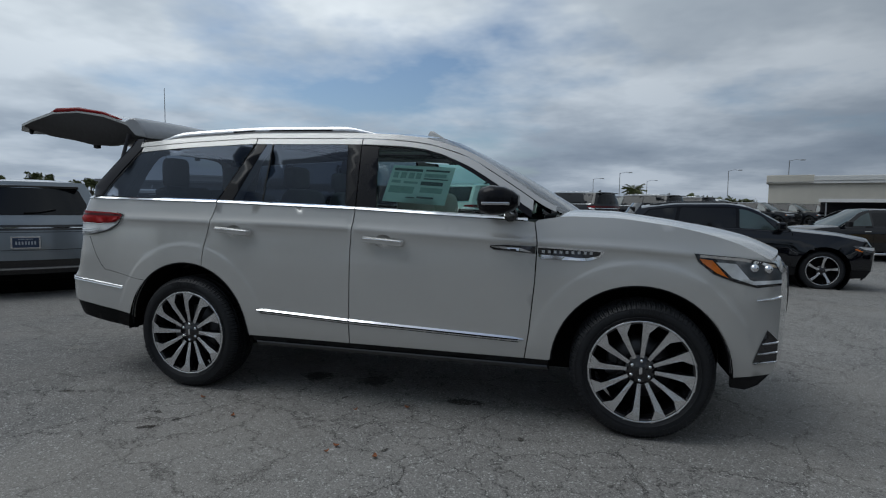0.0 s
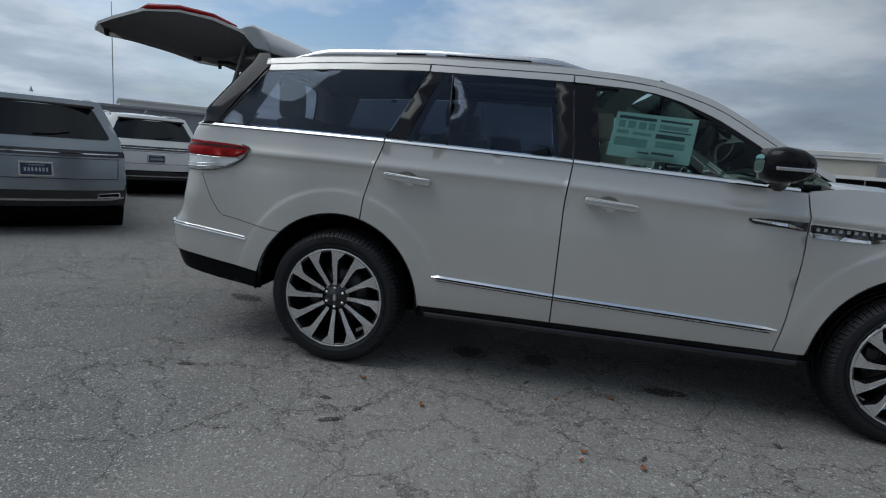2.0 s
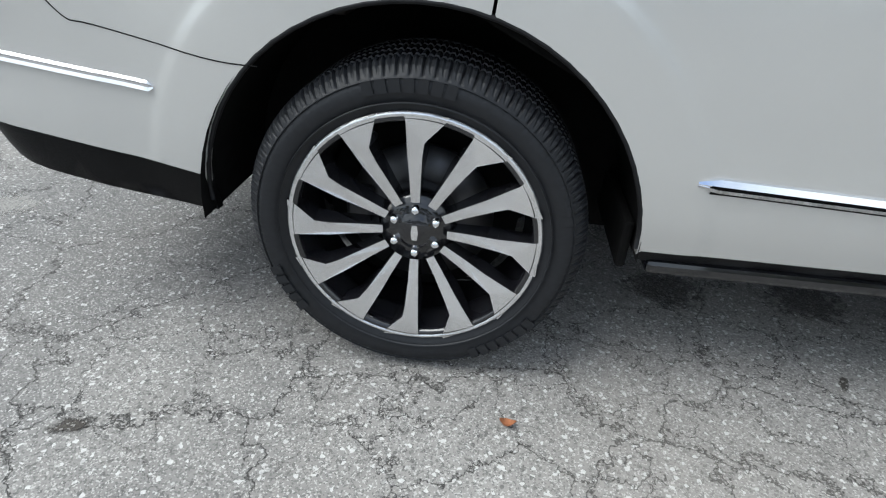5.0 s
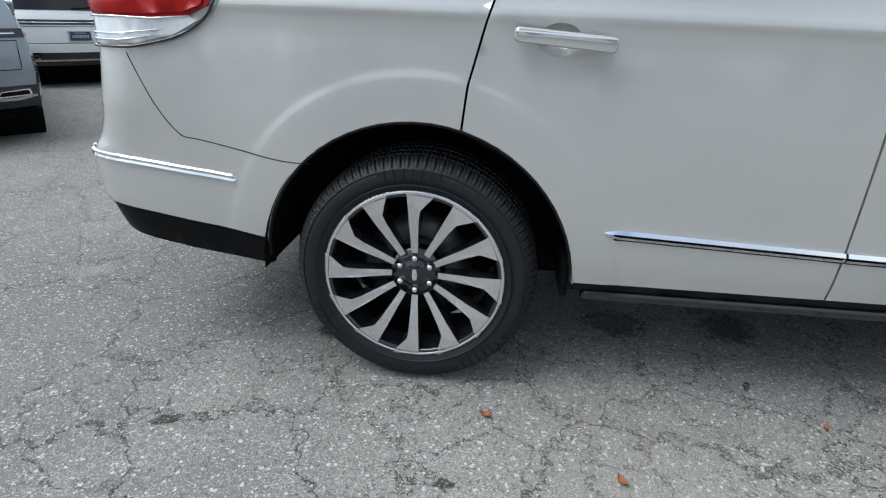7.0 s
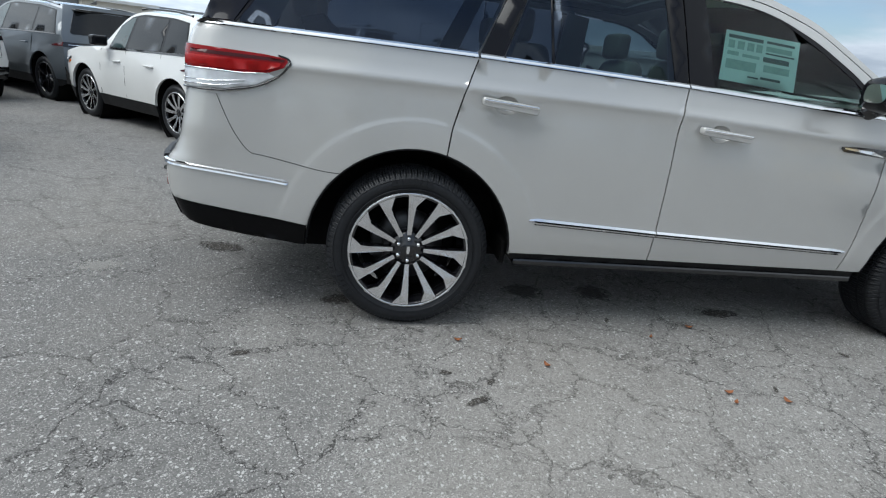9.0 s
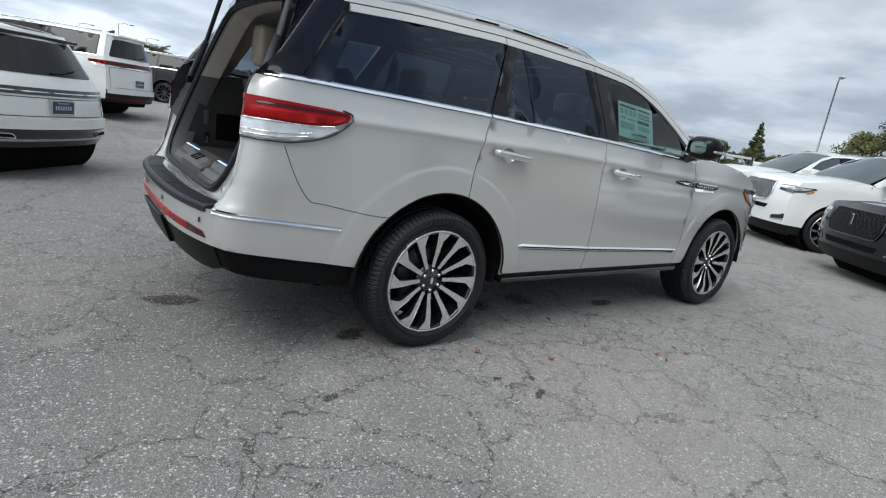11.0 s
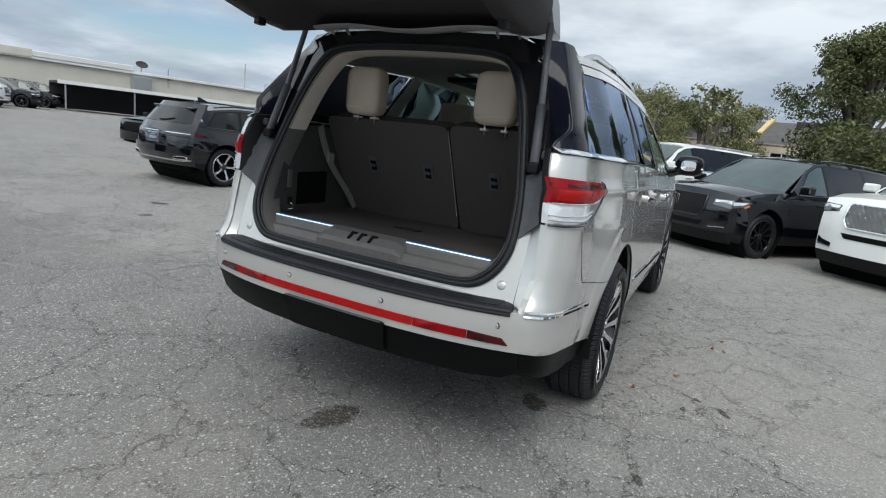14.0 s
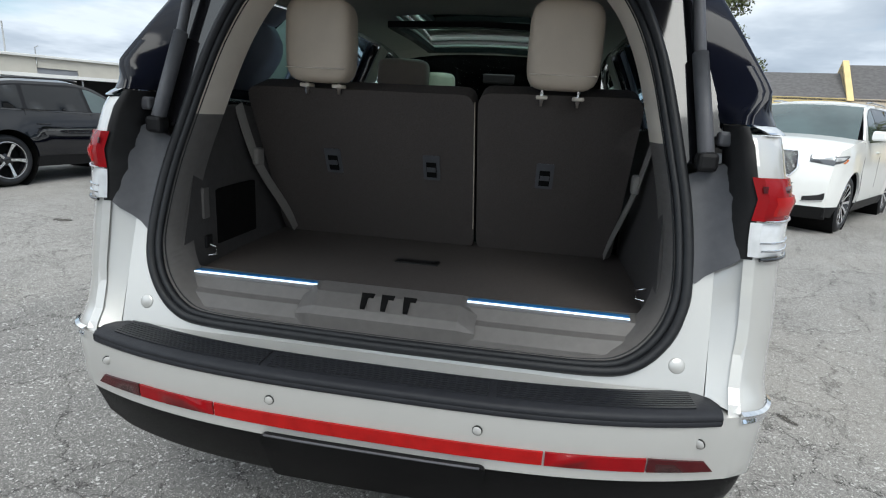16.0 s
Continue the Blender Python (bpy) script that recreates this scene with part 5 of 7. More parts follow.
def tree(label, x, y, h, spread, leaves, size, mat, seed, trunk_r=0.22, low=0.12, gaps=1.0, skirt=0):
    rng = random.Random(seed)
    t = thing("tree", label, "tree", pose(x, y, rise(x, y) - 0.03), "trees round the lot")
    wood = Mesh()
    lean = (rng.uniform(-0.3, 0.3), rng.uniform(-0.3, 0.3))
    wood.tube([(0, 0, 0), (lean[0] * 0.4, lean[1] * 0.4, h * 0.25), (lean[0], lean[1], h * 0.55), (lean[0] * 1.5, lean[1] * 1.5, h * 0.85)], [trunk_r * 1.3, trunk_r, trunk_r * 0.6, trunk_r * 0.2], 10)
    centres, radii = [], []
    n = int(13 * gaps) + 4
    for k in range(n):
        az, z0 = 2 * math.pi * (k * 0.381966) + rng.uniform(-0.3, 0.3), h * rng.uniform(0.18, 0.6)
        reach = spread * rng.uniform(0.45, 1.0)
        zt = h * min(0.95, low + 0.12 + (1 - low) * rng.random() ** 0.7)
        if k < 3:
            zt, reach = h * (0.86 + 0.05 * k), spread * 0.35
        reach *= math.sqrt(max(0.15, 1 - ((zt / h - 0.5) / 0.55) ** 2))
        end = (reach * math.cos(az), reach * math.sin(az), zt)
        mid = (end[0] * 0.45, end[1] * 0.45, (z0 + zt) / 2 + 0.1 * h * rng.random())
        wood.tube([(lean[0] * 0.6, lean[1] * 0.6, z0), mid, end], [trunk_r * 0.45, trunk_r * 0.25, 0.02], 6)
        for j in range(3):
            f = rng.uniform(0.6, 1.05)
            centres.append((end[0] * f + rng.uniform(-0.5, 0.5) * spread * 0.2, end[1] * f + rng.uniform(-0.5, 0.5) * spread * 0.2, end[2] + rng.uniform(-0.10, 0.05) * h))
            radii.append(spread * rng.uniform(0.13, 0.27))
    for k in range(skirt):
        az, r = rng.uniform(0, 6.283), spread * rng.uniform(0.3, 0.95)
        centres.append((r * math.cos(az), r * math.sin(az), h * rng.uniform(0.06, 0.5)))
        radii.append(spread * rng.uniform(0.2, 0.34))
    part("trunk", wood, BARK, t)
    part("crown", leaf_cloud(centres, radii, leaves, size, seed), mat, t)
    return t


tree("large spreading oak with dark green leaves", 19.8, -5.15, 6.6, 2.7, 50000, 0.058, FOLIAGE, 11, 0.22, 0.02, 2.8, 26)
tree("thin tree with sparse leaves", *polar(0.8, 27, (-3, -1)), 4.8, 1.9, 900, 0.10, FOLIAGE_OLIVE, 5, 0.10, 0.2, 0.8)
for k, (az, d, h, sp) in enumerate(((4.5, 40, 5.6, 3.4), (9.0, 40, 6.8, 3.6), (13.0, 42, 7.0, 3.4), (15.5, 44, 4.6, 2.4), (6.5, 46, 6.6, 3.4), (1.5, 42, 6.2, 3.0), (11.0, 47, 7.2, 3.6))):
    tree("olive-brown bushy tree at the lot's edge", *polar(az, d, (-2.4, -2.8)), h * 0.93, sp, 16000, 0.07, FOLIAGE_OLIVE if k % 2 else FOLIAGE, 20 + k, 0.14, 0.05, 1.2, 22)
def conifer(x, y, h, spread, seed):
    rng = np.random.default_rng(seed)
    t = thing("conifer", "slim dark conifer beyond the parked cars", "tree", pose(x, y, rise(x, y) - 0.03), "trees round the lot")
    part("trunk", Mesh().tube([(0, 0, 0), (0, 0, h * 0.95)], [0.14, 0.02], 8), BARK, t)
    cs, rs = [], []
    for k in range(90):
        f = rng.random() ** 0.8
        a = rng.random() * 6.283
        d = spread * (1 - f) * rng.uniform(0.4, 1.0)
        cs.append((d * math.cos(a), d * math.sin(a), h * (0.06 + 0.92 * f)))
        rs.append(0.10 + 0.28 * (1 - f))
    part("crown", leaf_cloud(cs, rs, 5200, 0.10, seed), FOLIAGE, t)


conifer(*polar(24.1, 60, (-2.1, -3.1)), 5.6, 1.7, 41)
for k in range(9):
    az = 20 + 2.3 * k
    tree("distant dark green leafy tree", *polar(az, 85 + 5 * (k % 3), (-2, -3)), 2.7 + 0.4 * (k % 4), 2.6, 2200, 0.17, FOLIAGE, 50 + k, 0.2, 0.05, 0.8)
for k, (az, d, h) in enumerate(((143.5, 115, 6.5), (140.8, 115, 7.2), (138.0, 120, 6.0), (137, 110, 6.2), (84.5, 90, 2.9), (81.5, 90, 3.2), (78.5, 95, 3.4), (78.0, 66, 3.0), (75.9, 70, 2.8), (74.0, 74, 2.6))):
    tree("distant rounded tree above the parked rows", *polar(az, d, (0, -4)), h * 0.8, 3.0, 1400, 0.24, FOLIAGE, 70 + k, 0.2, 0.05, 0.8)


def palm(x, y, h, seed):
    rng = random.Random(seed)
    t = thing("palm_tree", "palm tree with a rough bushy head", "palm tree", pose(x, y, rise(x, y)))
    part("trunk", Mesh().tube([(0, 0, 0), (0.05, 0, h * 0.5), (0, 0, h)], [0.22, 0.17, 0.18], 10), BARK, t)
    fronds = Mesh()
    for k in range(46):
        az, up = rng.uniform(0, 6.28), rng.uniform(-0.7, 1.1)
        L = rng.uniform(0.9, 1.4)
        pts = [(L * f * math.cos(az) * math.cos(up * (1 - 0.3 * f)), L * f * math.sin(az) * math.cos(up * (1 - 0.3 * f)), h + L * f * math.sin(up) - 0.35 * f * f) for f in (0.1, 0.5, 0.8, 1.0)]
        for i in range(7):
            da = (i - 3) * 0.11
            p = [(math.cos(da) * a - math.sin(da) * b, math.sin(da) * a + math.cos(da) * b, c - abs(da) * 0.3) for a, b, c in pts]
            fronds.ribbon(p, (0.02 * math.sin(az), 0.02 * math.cos(az), 0.03), (0.004, 0, 0.004))
    part("crown", fronds, FOLIAGE, t)


palm(*polar(81.0, 62, (-2.1, -3.1)), 3.2, 3)
palm(*polar(85.6, 80, (2.8, -4.2)), 2.9, 4)
# tree line and houses on the side that only the paint and glass mirror
for k in range(13):
    x = -24 + 4.2 * k
    tree("broad tree along the near edge of the lot", x, -27 - 3 * ((k * 7) % 3), 6.0 + 1.1 * ((k * 5) % 4), 3.6, 2200, 0.2, FOLIAGE, 100 + k, 0.25, 0.05, 1.0)

# marks on the pavement
def blot(name, label, x, y, rx, ry, turn, mat, seed, z=0.004, n=40, rough=0.28):
    rng = random.Random(seed)
    ph = [rng.uniform(0, 6.28) for _ in range(6)]
    pts = []
    for k in range(n):
        t = 2 * math.pi * k / n
        r = 1 + rough * (0.5 * math.sin(2 * t + ph[0]) + 0.4 * math.sin(3 * t + ph[1]) + 0.35 * math.sin(5 * t + ph[2]) + 0.25 * math.sin(9 * t + ph[3]) + 0.2 * math.sin(14 * t + ph[4]))
        pts.append((rx * r * math.cos(t), ry * r * math.sin(t)))
    m = Mesh().add([(u, v, 0) for u, v in pts], [tuple(range(n))], False)
    return solid(name, m, mat, label, "stain", "stains on the pavement", m=pose(x, y, z, 0, 0, turn))


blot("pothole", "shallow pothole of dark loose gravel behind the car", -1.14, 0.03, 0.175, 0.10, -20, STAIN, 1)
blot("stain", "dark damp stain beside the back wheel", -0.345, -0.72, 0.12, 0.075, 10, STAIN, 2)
blot("stain", "small dark oil spot on the pavement", -0.742, -1.335, 0.045, 0.03, 10, STAIN, 3)
blot("stain", "dark crumbled spot on the pavement", 0.27, -1.675, 0.065, 0.03, 25, STAIN, 4)
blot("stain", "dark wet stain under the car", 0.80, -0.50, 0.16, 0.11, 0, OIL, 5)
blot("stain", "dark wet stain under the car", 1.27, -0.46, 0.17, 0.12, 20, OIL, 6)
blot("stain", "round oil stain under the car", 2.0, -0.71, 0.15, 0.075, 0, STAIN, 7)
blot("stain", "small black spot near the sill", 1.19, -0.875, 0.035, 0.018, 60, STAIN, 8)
blot("scuffed_patch", "pale scuffed patch of pavement", -1.73, -0.40, 0.17, 0.115, 15, PATCH, 9, 0.003)
blot("scuffed_patch", "pale scuffed patch of pavement", 0.43, 3.2, 0.38, 0.22, 0, PATCH, 10, 0.003)
for k, (x, y, r) in enumerate(((0.165, -1.463, 0.04), (0.36, -1.53, 0.035), (2.6, 4.6, 0.14), (1.9, 5.6, 0.16), (1.2, 4.9, 0.12), (-0.9, -2.6, 0.03), (1.75, -1.55, 0.03), (2.45, -1.2, 0.04))):
    blot("stain", "faint dark spot on the pavement", x, y, r, r * 0.55, 40 * k, STAIN, 30 + k)

# ---- the large pearl SUV with its tailgate open ----
WB, R_T = 3.112, 0.4075
HS = Shape(
    prof=[(0.36, 0.955), (0.41, 0.982), (0.50, 0.999), (0.60, 1.004), (0.80, 1.003), (0.93, 1.000), (1.03, 0.992), (1.10, 0.985), (1.145, 0.984), (1.160, 0.987), (1.172, 0.992), (1.192, 0.979), (1.25, 0.966), (1.36, 0.950)],
    belt=[(-1.1, 1.372), (-0.78, 1.365), (0.25, 1.347), (1.30, 1.314), (2.42, 1.262), (2.7, 1.25)],
    roof=[(-0.75, 1.765), (-0.56, 1.778), (-0.10, 1.806), (0.42, 1.826), (1.267, 1.812), (1.55, 1.792), (1.76, 1.763), (2.035, 1.672), (2.30, 1.507), (2.57, 1.329), (2.62, 1.31)],
    tumble=0.40, arches=[(0.003, 0.405, 0.510), (3.09, 0.405, 0.500)],
    front=(3.0, 0.95, 0.06, 0.14), rear=(-0.22, 0.48, 0.050, 1.0, 0.018),
    xr=[(0.36, -1.03), (0.45, -1.11), (0.58, -1.16), (0.70, -1.17), (0.755, -1.165), (0.80, -1.128), (0.87, -1.097), (0.95, -1.080), (1.05, -1.064), (1.10, -1.058), (1.26, -1.050), (1.30, -1.043), (1.345, -1.026), (1.385, -0.996), (1.78, -0.715), (1.86, -0.68)],
    xf=[(0.34, 3.74), (0.40, 3.80), (0.46, 3.83), (0.84, 3.84), (1.02, 3.83), (1.09, 3.76), (1.2, 3.6)], bulge_r=0.105, bulge_f=0.20, flare=0.0045, reach=0.150,
    crease=[(-1.3, 0.053), (-0.4, 0.047), (0.15, 0.037), (0.80, 0.028), (1.28, 0.014), (2.14, -0.026), (2.5, -0.042), (3.0, -0.06), (3.6, -0.10), (4.2, -0.12)], corner=(0.190, 0.130))
hero = thing("sport_utility_vehicle", "large pearl-grey SUV with chrome trim and its tailgate open", "car")
GAP = 0.0035
ZB = HS.belt
REAR_SEAM = [(0.445, 1.80), (0.35, 1.58), (0.252, 1.345), (0.198, 1.181), (0.156, 1.02), (0.143, 0.90)]
MID_SEAM = [(1.268, 1.80), (1.297, 1.43), (1.307, 1.30), (1.288, 1.15), (1.283, 1.058), (1.281, 0.70), (1.279, 0.405)]
FRONT_SEAM = [(2.476, 1.270), (2.497, 1.133), (2.489, 0.895), (2.461, 0.583), (2.434, 0.405)]
ARCH_R, ARCH_F = (0.003, 0.405, 0.510), (3.09, 0.405, 0.500)
SILL = 0.424


def seam_x(line, z):
    zs, xs = [p[1] for p in reversed(line)], [p[0] for p in reversed(line)]
    return float(np.interp(z, zs, xs))


def down(line, z0, z1, off, n=14):
    return [(seam_x(line, z0 + (z1 - z0) * k / n) + off, z0 + (z1 - z0) * k / n) for k in range(n + 1)]


HOOD = smooth_line([(2.40, 1.255), (2.48, 1.264), (2.66, 1.294), (2.97, 1.286), (3.27, 1.245), (3.48, 1.196), (3.64, 1.140), (3.76, 1.072), (3.80, 1.05)], 0.06)


def sweep(line, section, lift_of, ends=(1, 1)):
    """A moulding along a line of (x, z): section points are (up, out); ends: how full its two ends are."""
    n = len(line)
    rows_m = []
    for i, (x, z) in enumerate(line):
        k = ends[0] if i == 0 else ends[1] if i == n - 1 else 1
        rows_m.append([lift_of(o * k)(x, z + u * k) for u, o in section])
    m = Mesh()
    for j in range(len(section) - 1):
        m.grid([[r[j], r[j + 1]] for r in rows_m], True)
    return m.add(rows_m[0], [tuple(range(len(section)))], False).add(rows_m[-1], [tuple(range(len(section)))], False)


CREASES = [[(x, z + HS.crease(x)) for x in np.arange(-0.90, 3.75, 0.03)] for z in (1.10, 1.142, 1.158, 1.172, 1.192)]
CORNER = [[(HS.xr(z) + 0.190 * (1 - u), z) for z in np.arange(0.36, 1.80, 0.02)] for u in (0.0, 0.2, 0.38, 0.52, 0.64, 0.74, 0.82, 0.88, 0.93, 0.97)]
for cx, cz, r in (ARCH_R, ARCH_F):
    CREASES += [arc(cx, cz, r + d, 5, 175, 48) for d in (0.050, 0.100, 0.118, 0.128, 0.138, 0.150, 0.165)]


def hero_side(s):
    inn = (0, -s * 0.025, 0)
    L = HS.side(s)
    ang = math.degrees(math.acos((0.143 - ARCH_R[0]) / ARCH_R[2]))
    # quarter panel with the bumper's side
    q = down(REAR_SEAM, ZB(0.25) - 0.004, 0.898, -GAP) + arc(*ARCH_R, ang + 0.6, 172, 18)
    q += [(-0.502, 0.50), (-0.80, 0.54), (-1.04, 0.572)] + [(HS.xr(z), z) for z in (0.585, 0.66, 0.70, 0.74, 0.77, 0.80, 0.87, 0.95, 1.05, 1.10, 1.26, 1.30, 1.345, 1.360)] + [(x, ZB(x) - 0.004) for x in np.linspace(-1.008, 0.20, 14)]
    quarter = part("quarter_panel", Mesh().panel(q, L, inn, 0.045, lines=CORNER + CREASES), PEARL, hero)
    lowb = [(-0.503, 0.496), (-0.507, 0.39), (-0.54, 0.388), (-0.80, 0.42), (-1.02, 0.455), (HS.xr(0.475), 0.475), (HS.xr(0.53), 0.53), (HS.xr(0.578), 0.578), (-1.04, 0.567), (-0.80, 0.536)]
    part("lower_bumper_side", Mesh().panel(lowb, HS.side(s, -0.012), inn, 0.06, lines=CORNER), BUMPER_BLACK, hero)
    # the shut line between bumper and quarter panel
    jl = curve([(-0.905, 1.075), (-0.84, 0.93), (-0.77, 0.835), (-0.70, 0.818), (-0.45, 0.775), (-0.325, 0.77)], 5)
    part("bumper_gap", Mesh().tube([HS.side(s, 0.0003)(*p) for p in jl], 0.0015, 5), DARK, quarter)
    cl = curve([(-0.590, 0.698), (-0.72, 0.712), (-0.90, 0.730), (-1.05, 0.743), (-1.12, 0.746), (-1.15, 0.748), (HS.xr(0.748) - 0.001, 0.748)], 8)
    part("bumper_chrome", sweep(cl, [(-0.013, -0.004), (-0.010, 0.009), (-0.002, 0.006), (0.002, 0.006), (0.008, 0.011), (0.012, 0.002)], lambda o: HS.side(s, o), (0.3, 1)), CHROME, quarter)
    # rear door
    d = down(MID_SEAM, ZB(1.3) - 0.004, SILL, -GAP) + [(0.522, SILL)] + arc(*ARCH_R, 1, ang - 0.6, 16) + down(REAR_SEAM, 0.898, ZB(0.25) - 0.004, GAP)
    cup_at = lambda x0, x1, z: [((x0 + x1) / 2 - 0.01 + 0.060 * math.cos(t), z + 0.043 * math.sin(t)) for t in [2 * math.pi * i / 24 for i in range(24)]]
    rdoor = part("rear_door", Mesh().panel(d, L, inn, 0.045, [cup_at(0.276, 0.548, 1.148)], lines=CREASES), PEARL, hero)
    # front door
    d = down(FRONT_SEAM, ZB(2.47) - 0.004, SILL, -GAP) + [(1.9, SILL)] + down(MID_SEAM, SILL, ZB(1.3) - 0.004, GAP) + [(x, ZB(x) - 0.004) for x in np.linspace(1.5, 2.45, 8)]
    fdoor = part("front_door", Mesh().panel(d, L, inn, 0.045, [cup_at(1.385, 1.660, 1.110)], lines=CREASES), PEARL, hero)
    # wing
    w = down(FRONT_SEAM, SILL - 0.0, 1.255, GAP) + [(x, HOOD(x)) for x in np.linspace(2.50, 3.76, 14)] + [(HS.xf(z), z) for z in (1.02, 0.90, 0.75, 0.60, 0.50, 0.45, 0.425)] + [(3.60, 0.402)] + arc(*ARCH_F, 3, 177, 24) + [(2.585, SILL)]
    part("front_wing", Mesh().panel(w, L, inn, 0.045, lines=CREASES), PEARL, hero)
    part("front_lower_trim", Mesh().panel([(3.593, 0.398), (3.60, 0.335), (3.68, 0.325), (HS.xf(0.35), 0.35), (HS.xf(0.42) - 0.004, 0.421)], HS.side(s, -0.01), inn, 0.06), PLASTIC, hero)
    # belt chrome, in three lengths
    for a, b, own in ((-0.996, 0.248 - GAP, quarter), (0.252 + GAP, 1.306 - GAP, rdoor), (1.306 + GAP, 2.435, fdoor)):
        part("belt_chrome", sweep(span(ZB, a, b, 60), [(0.0, -0.004), (0.0, 0.012), (0.004, 0.0125), (0.013, 0.006), (0.0205, -0.003)], lambda o: HS.side(s, o)), CHROME, own)
    # upper frames above the windows
    def strip_between(low_of, top_of, a, b, n=60, m=4):
        rows_b = [[L(x, low_of(x) + (top_of(x) - low_of(x)) * k / m) for k in range(m + 1)] for x in np.linspace(a, b, n)]
        return thick(rows_b, inn)

    part("window_frame", strip_between(lambda x: HS.roof(x) - 0.052, lambda x: HS.roof(x) - 0.013, 0.447, 1.266), PEARL, rdoor)
    # front door frame, thickening along the windscreen pillar
    pane_top = line_at([(1.274, 1.752), (1.40, 1.745), (1.60, 1.736), (1.72, 1.716), (1.847, 1.676), (2.047, 1.570), (2.238, 1.452), (2.40, 1.315), (2.47, 1.275)])
    door_top = lambda x: HS.roof(x) - 0.013
    part("window_frame", strip_between(lambda x: pane_top(x) + 0.55 * max(0.0, door_top(x) - 0.032 - pane_top(x)), door_top, 1.272, 2.462), PEARL, fdoor)
    rows_t = [[HS.side(s, -0.002)(x, pane_top(x) - 0.004), HS.side(s, -0.002)(x, pane_top(x) + 0.55 * max(0.0, door_top(x) - 0.032 - pane_top(x)) + 0.003)] for x in np.linspace(1.50, 2.455, 40)]
    part("pillar_trim", thick(rows_t, (0, -s * 0.01, 0)), PILLAR_BLACK, fdoor)
    # roof side and windscreen pillar in one sweep
    part("roof_side", strip_between(lambda x: HS.roof(x) - 0.007, lambda x: HS.roof(x) + 0.028, -0.60, 2.60, 90), PEARL, hero)
    # rearmost pillar, painted
    rows_p = []
    for z in np.linspace(1.388, 1.838, 24):
        xa = float(np.interp(z, [1.388, 1.60, 1.772, 1.838], [-0.835, -0.70, -0.570, -0.600]))
        xe = min(HS.xr(z), xa - 0.06)
        side_line = [L(xa + (xe - xa) * math.sin(math.pi / 2 * k / 12), z) for k in range(13)]
        x1, y1, _ = side_line[-1]
        xb = -1.10 + 0.33 * (z - 0.80)
        yb_ = s * float(np.interp(z, [1.27, 1.385, 1.62, 1.80, 1.84], [0.785, 0.765, 0.69, 0.62, 0.55]))
        rows_p.append(side_line + [(x1 + (xb - x1) * e, y1 + (yb_ - y1) * e, z) for e in (0.15, 0.4, 0.7, 1.0)])
    part("rear_pillar", thick(rows_p, (0.004, -s * 0.012, 0)), PILLAR_NAVY, hero)
    part("quarter_top", strip_between(lambda x: HS.roof(x) - 0.05, lambda x: HS.roof(x) - 0.013, -0.570, 0.438), PEARL, hero)
    # glass
    def pane(name, loop, own, mat, out=-0.004, r=0.02):
        return part(name, Mesh().panel(rounded(loop, r, 3), HS.side(s, out), (0, -s * 0.005, 0), 0.09, back=False), mat, own)

    zt = lambda x: HS.roof(x) - 0.053
    qb = [(x, ZB(x) + 0.021) for x in np.linspace(-0.82, 0.245, 5)]
    pane("quarter_window", qb + [(0.34, 1.56), (0.425, zt(0.42))] + [(x, zt(x)) for x in (0.2, -0.1, -0.4)] + [(-0.575, 1.722)], quarter, PRIVACY)
    pane("small_rear_window", [(0.375, ZB(0.37) + 0.021), (0.600, ZB(0.6) + 0.021), (0.574, zt(0.57)), (0.530, zt(0.53))], rdoor, PRIVACY, r=0.008)
    pane("rear_door_window", [(0.615, ZB(0.6) + 0.021), (1.228, ZB(1.23) + 0.021), (1.165, zt(1.16)), (0.587, zt(0.58))], rdoor, PRIVACY, r=0.012)
    fw = [(1.450, ZB(1.45) + 0.021), (2.375, ZB(2.37) + 0.021), (2.395, 1.318), (2.232, 1.453), (2.042, 1.571), (1.845, 1.674), (1.72, 1.713), (1.60, 1.733), (1.395, 1.742)]
    pane("front_door_window", fw, fdoor, CLEAR, r=0.012)
    trim = lambda name, loop, own: part(name, Mesh().panel(loop, HS.side(s, -0.001), (0, -s * 0.012, 0), 0.06), PILLAR_BLACK, own)
    trim("pillar_trim", [(0.257, ZB(0.25) + 0.021), (0.368, ZB(0.37) + 0.021), (0.528, zt(0.53)), (0.447, zt(0.45))], rdoor)
    trim("window_divider", [(0.602, ZB(0.6) + 0.021), (0.613, ZB(0.6) + 0.021), (0.585, zt(0.58)), (0.576, zt(0.58))], rdoor)
    trim("pillar_trim", [(1.231, ZB(1.23) + 0.021), (1.300, ZB(1.3) + 0.021), (1.292, 1.45), (1.264, zt(1.26)), (1.168, zt(1.17))], rdoor)
    trim("pillar_trim", [(1.309, ZB(1.3) + 0.021), (1.447, ZB(1.45) + 0.021), (1.392, 1.742), (1.273, 1.749), (1.300, 1.45)], fdoor)
    trim("quarter_trim", [(-0.832, 1.388), (-0.822, 1.386), (-0.578, 1.722), (-0.586, 1.735)], quarter)
    # door handles with a chrome strip
    for own, x0, x1, z in ((rdoor, 0.276, 0.548, 1.150), (fdoor, 1.385, 1.660, 1.112)):
        y = HS.Y((x0 + x1) / 2, z)
        m = Matrix.Translation(((x0 + x1) / 2, s * (y + 0.040), z)) @ Matrix.Rotation(radians(3.2), 4, "Y") @ Matrix.Rotation(radians(0 if s < 0 else 180), 4, "Z")
        k = (x1 - x0) / 2
        body = rounded([(-k, -0.015), (k, -0.025), (k, 0.017), (-k, 0.023)], 0.016, 4)
        hd = Mesh()
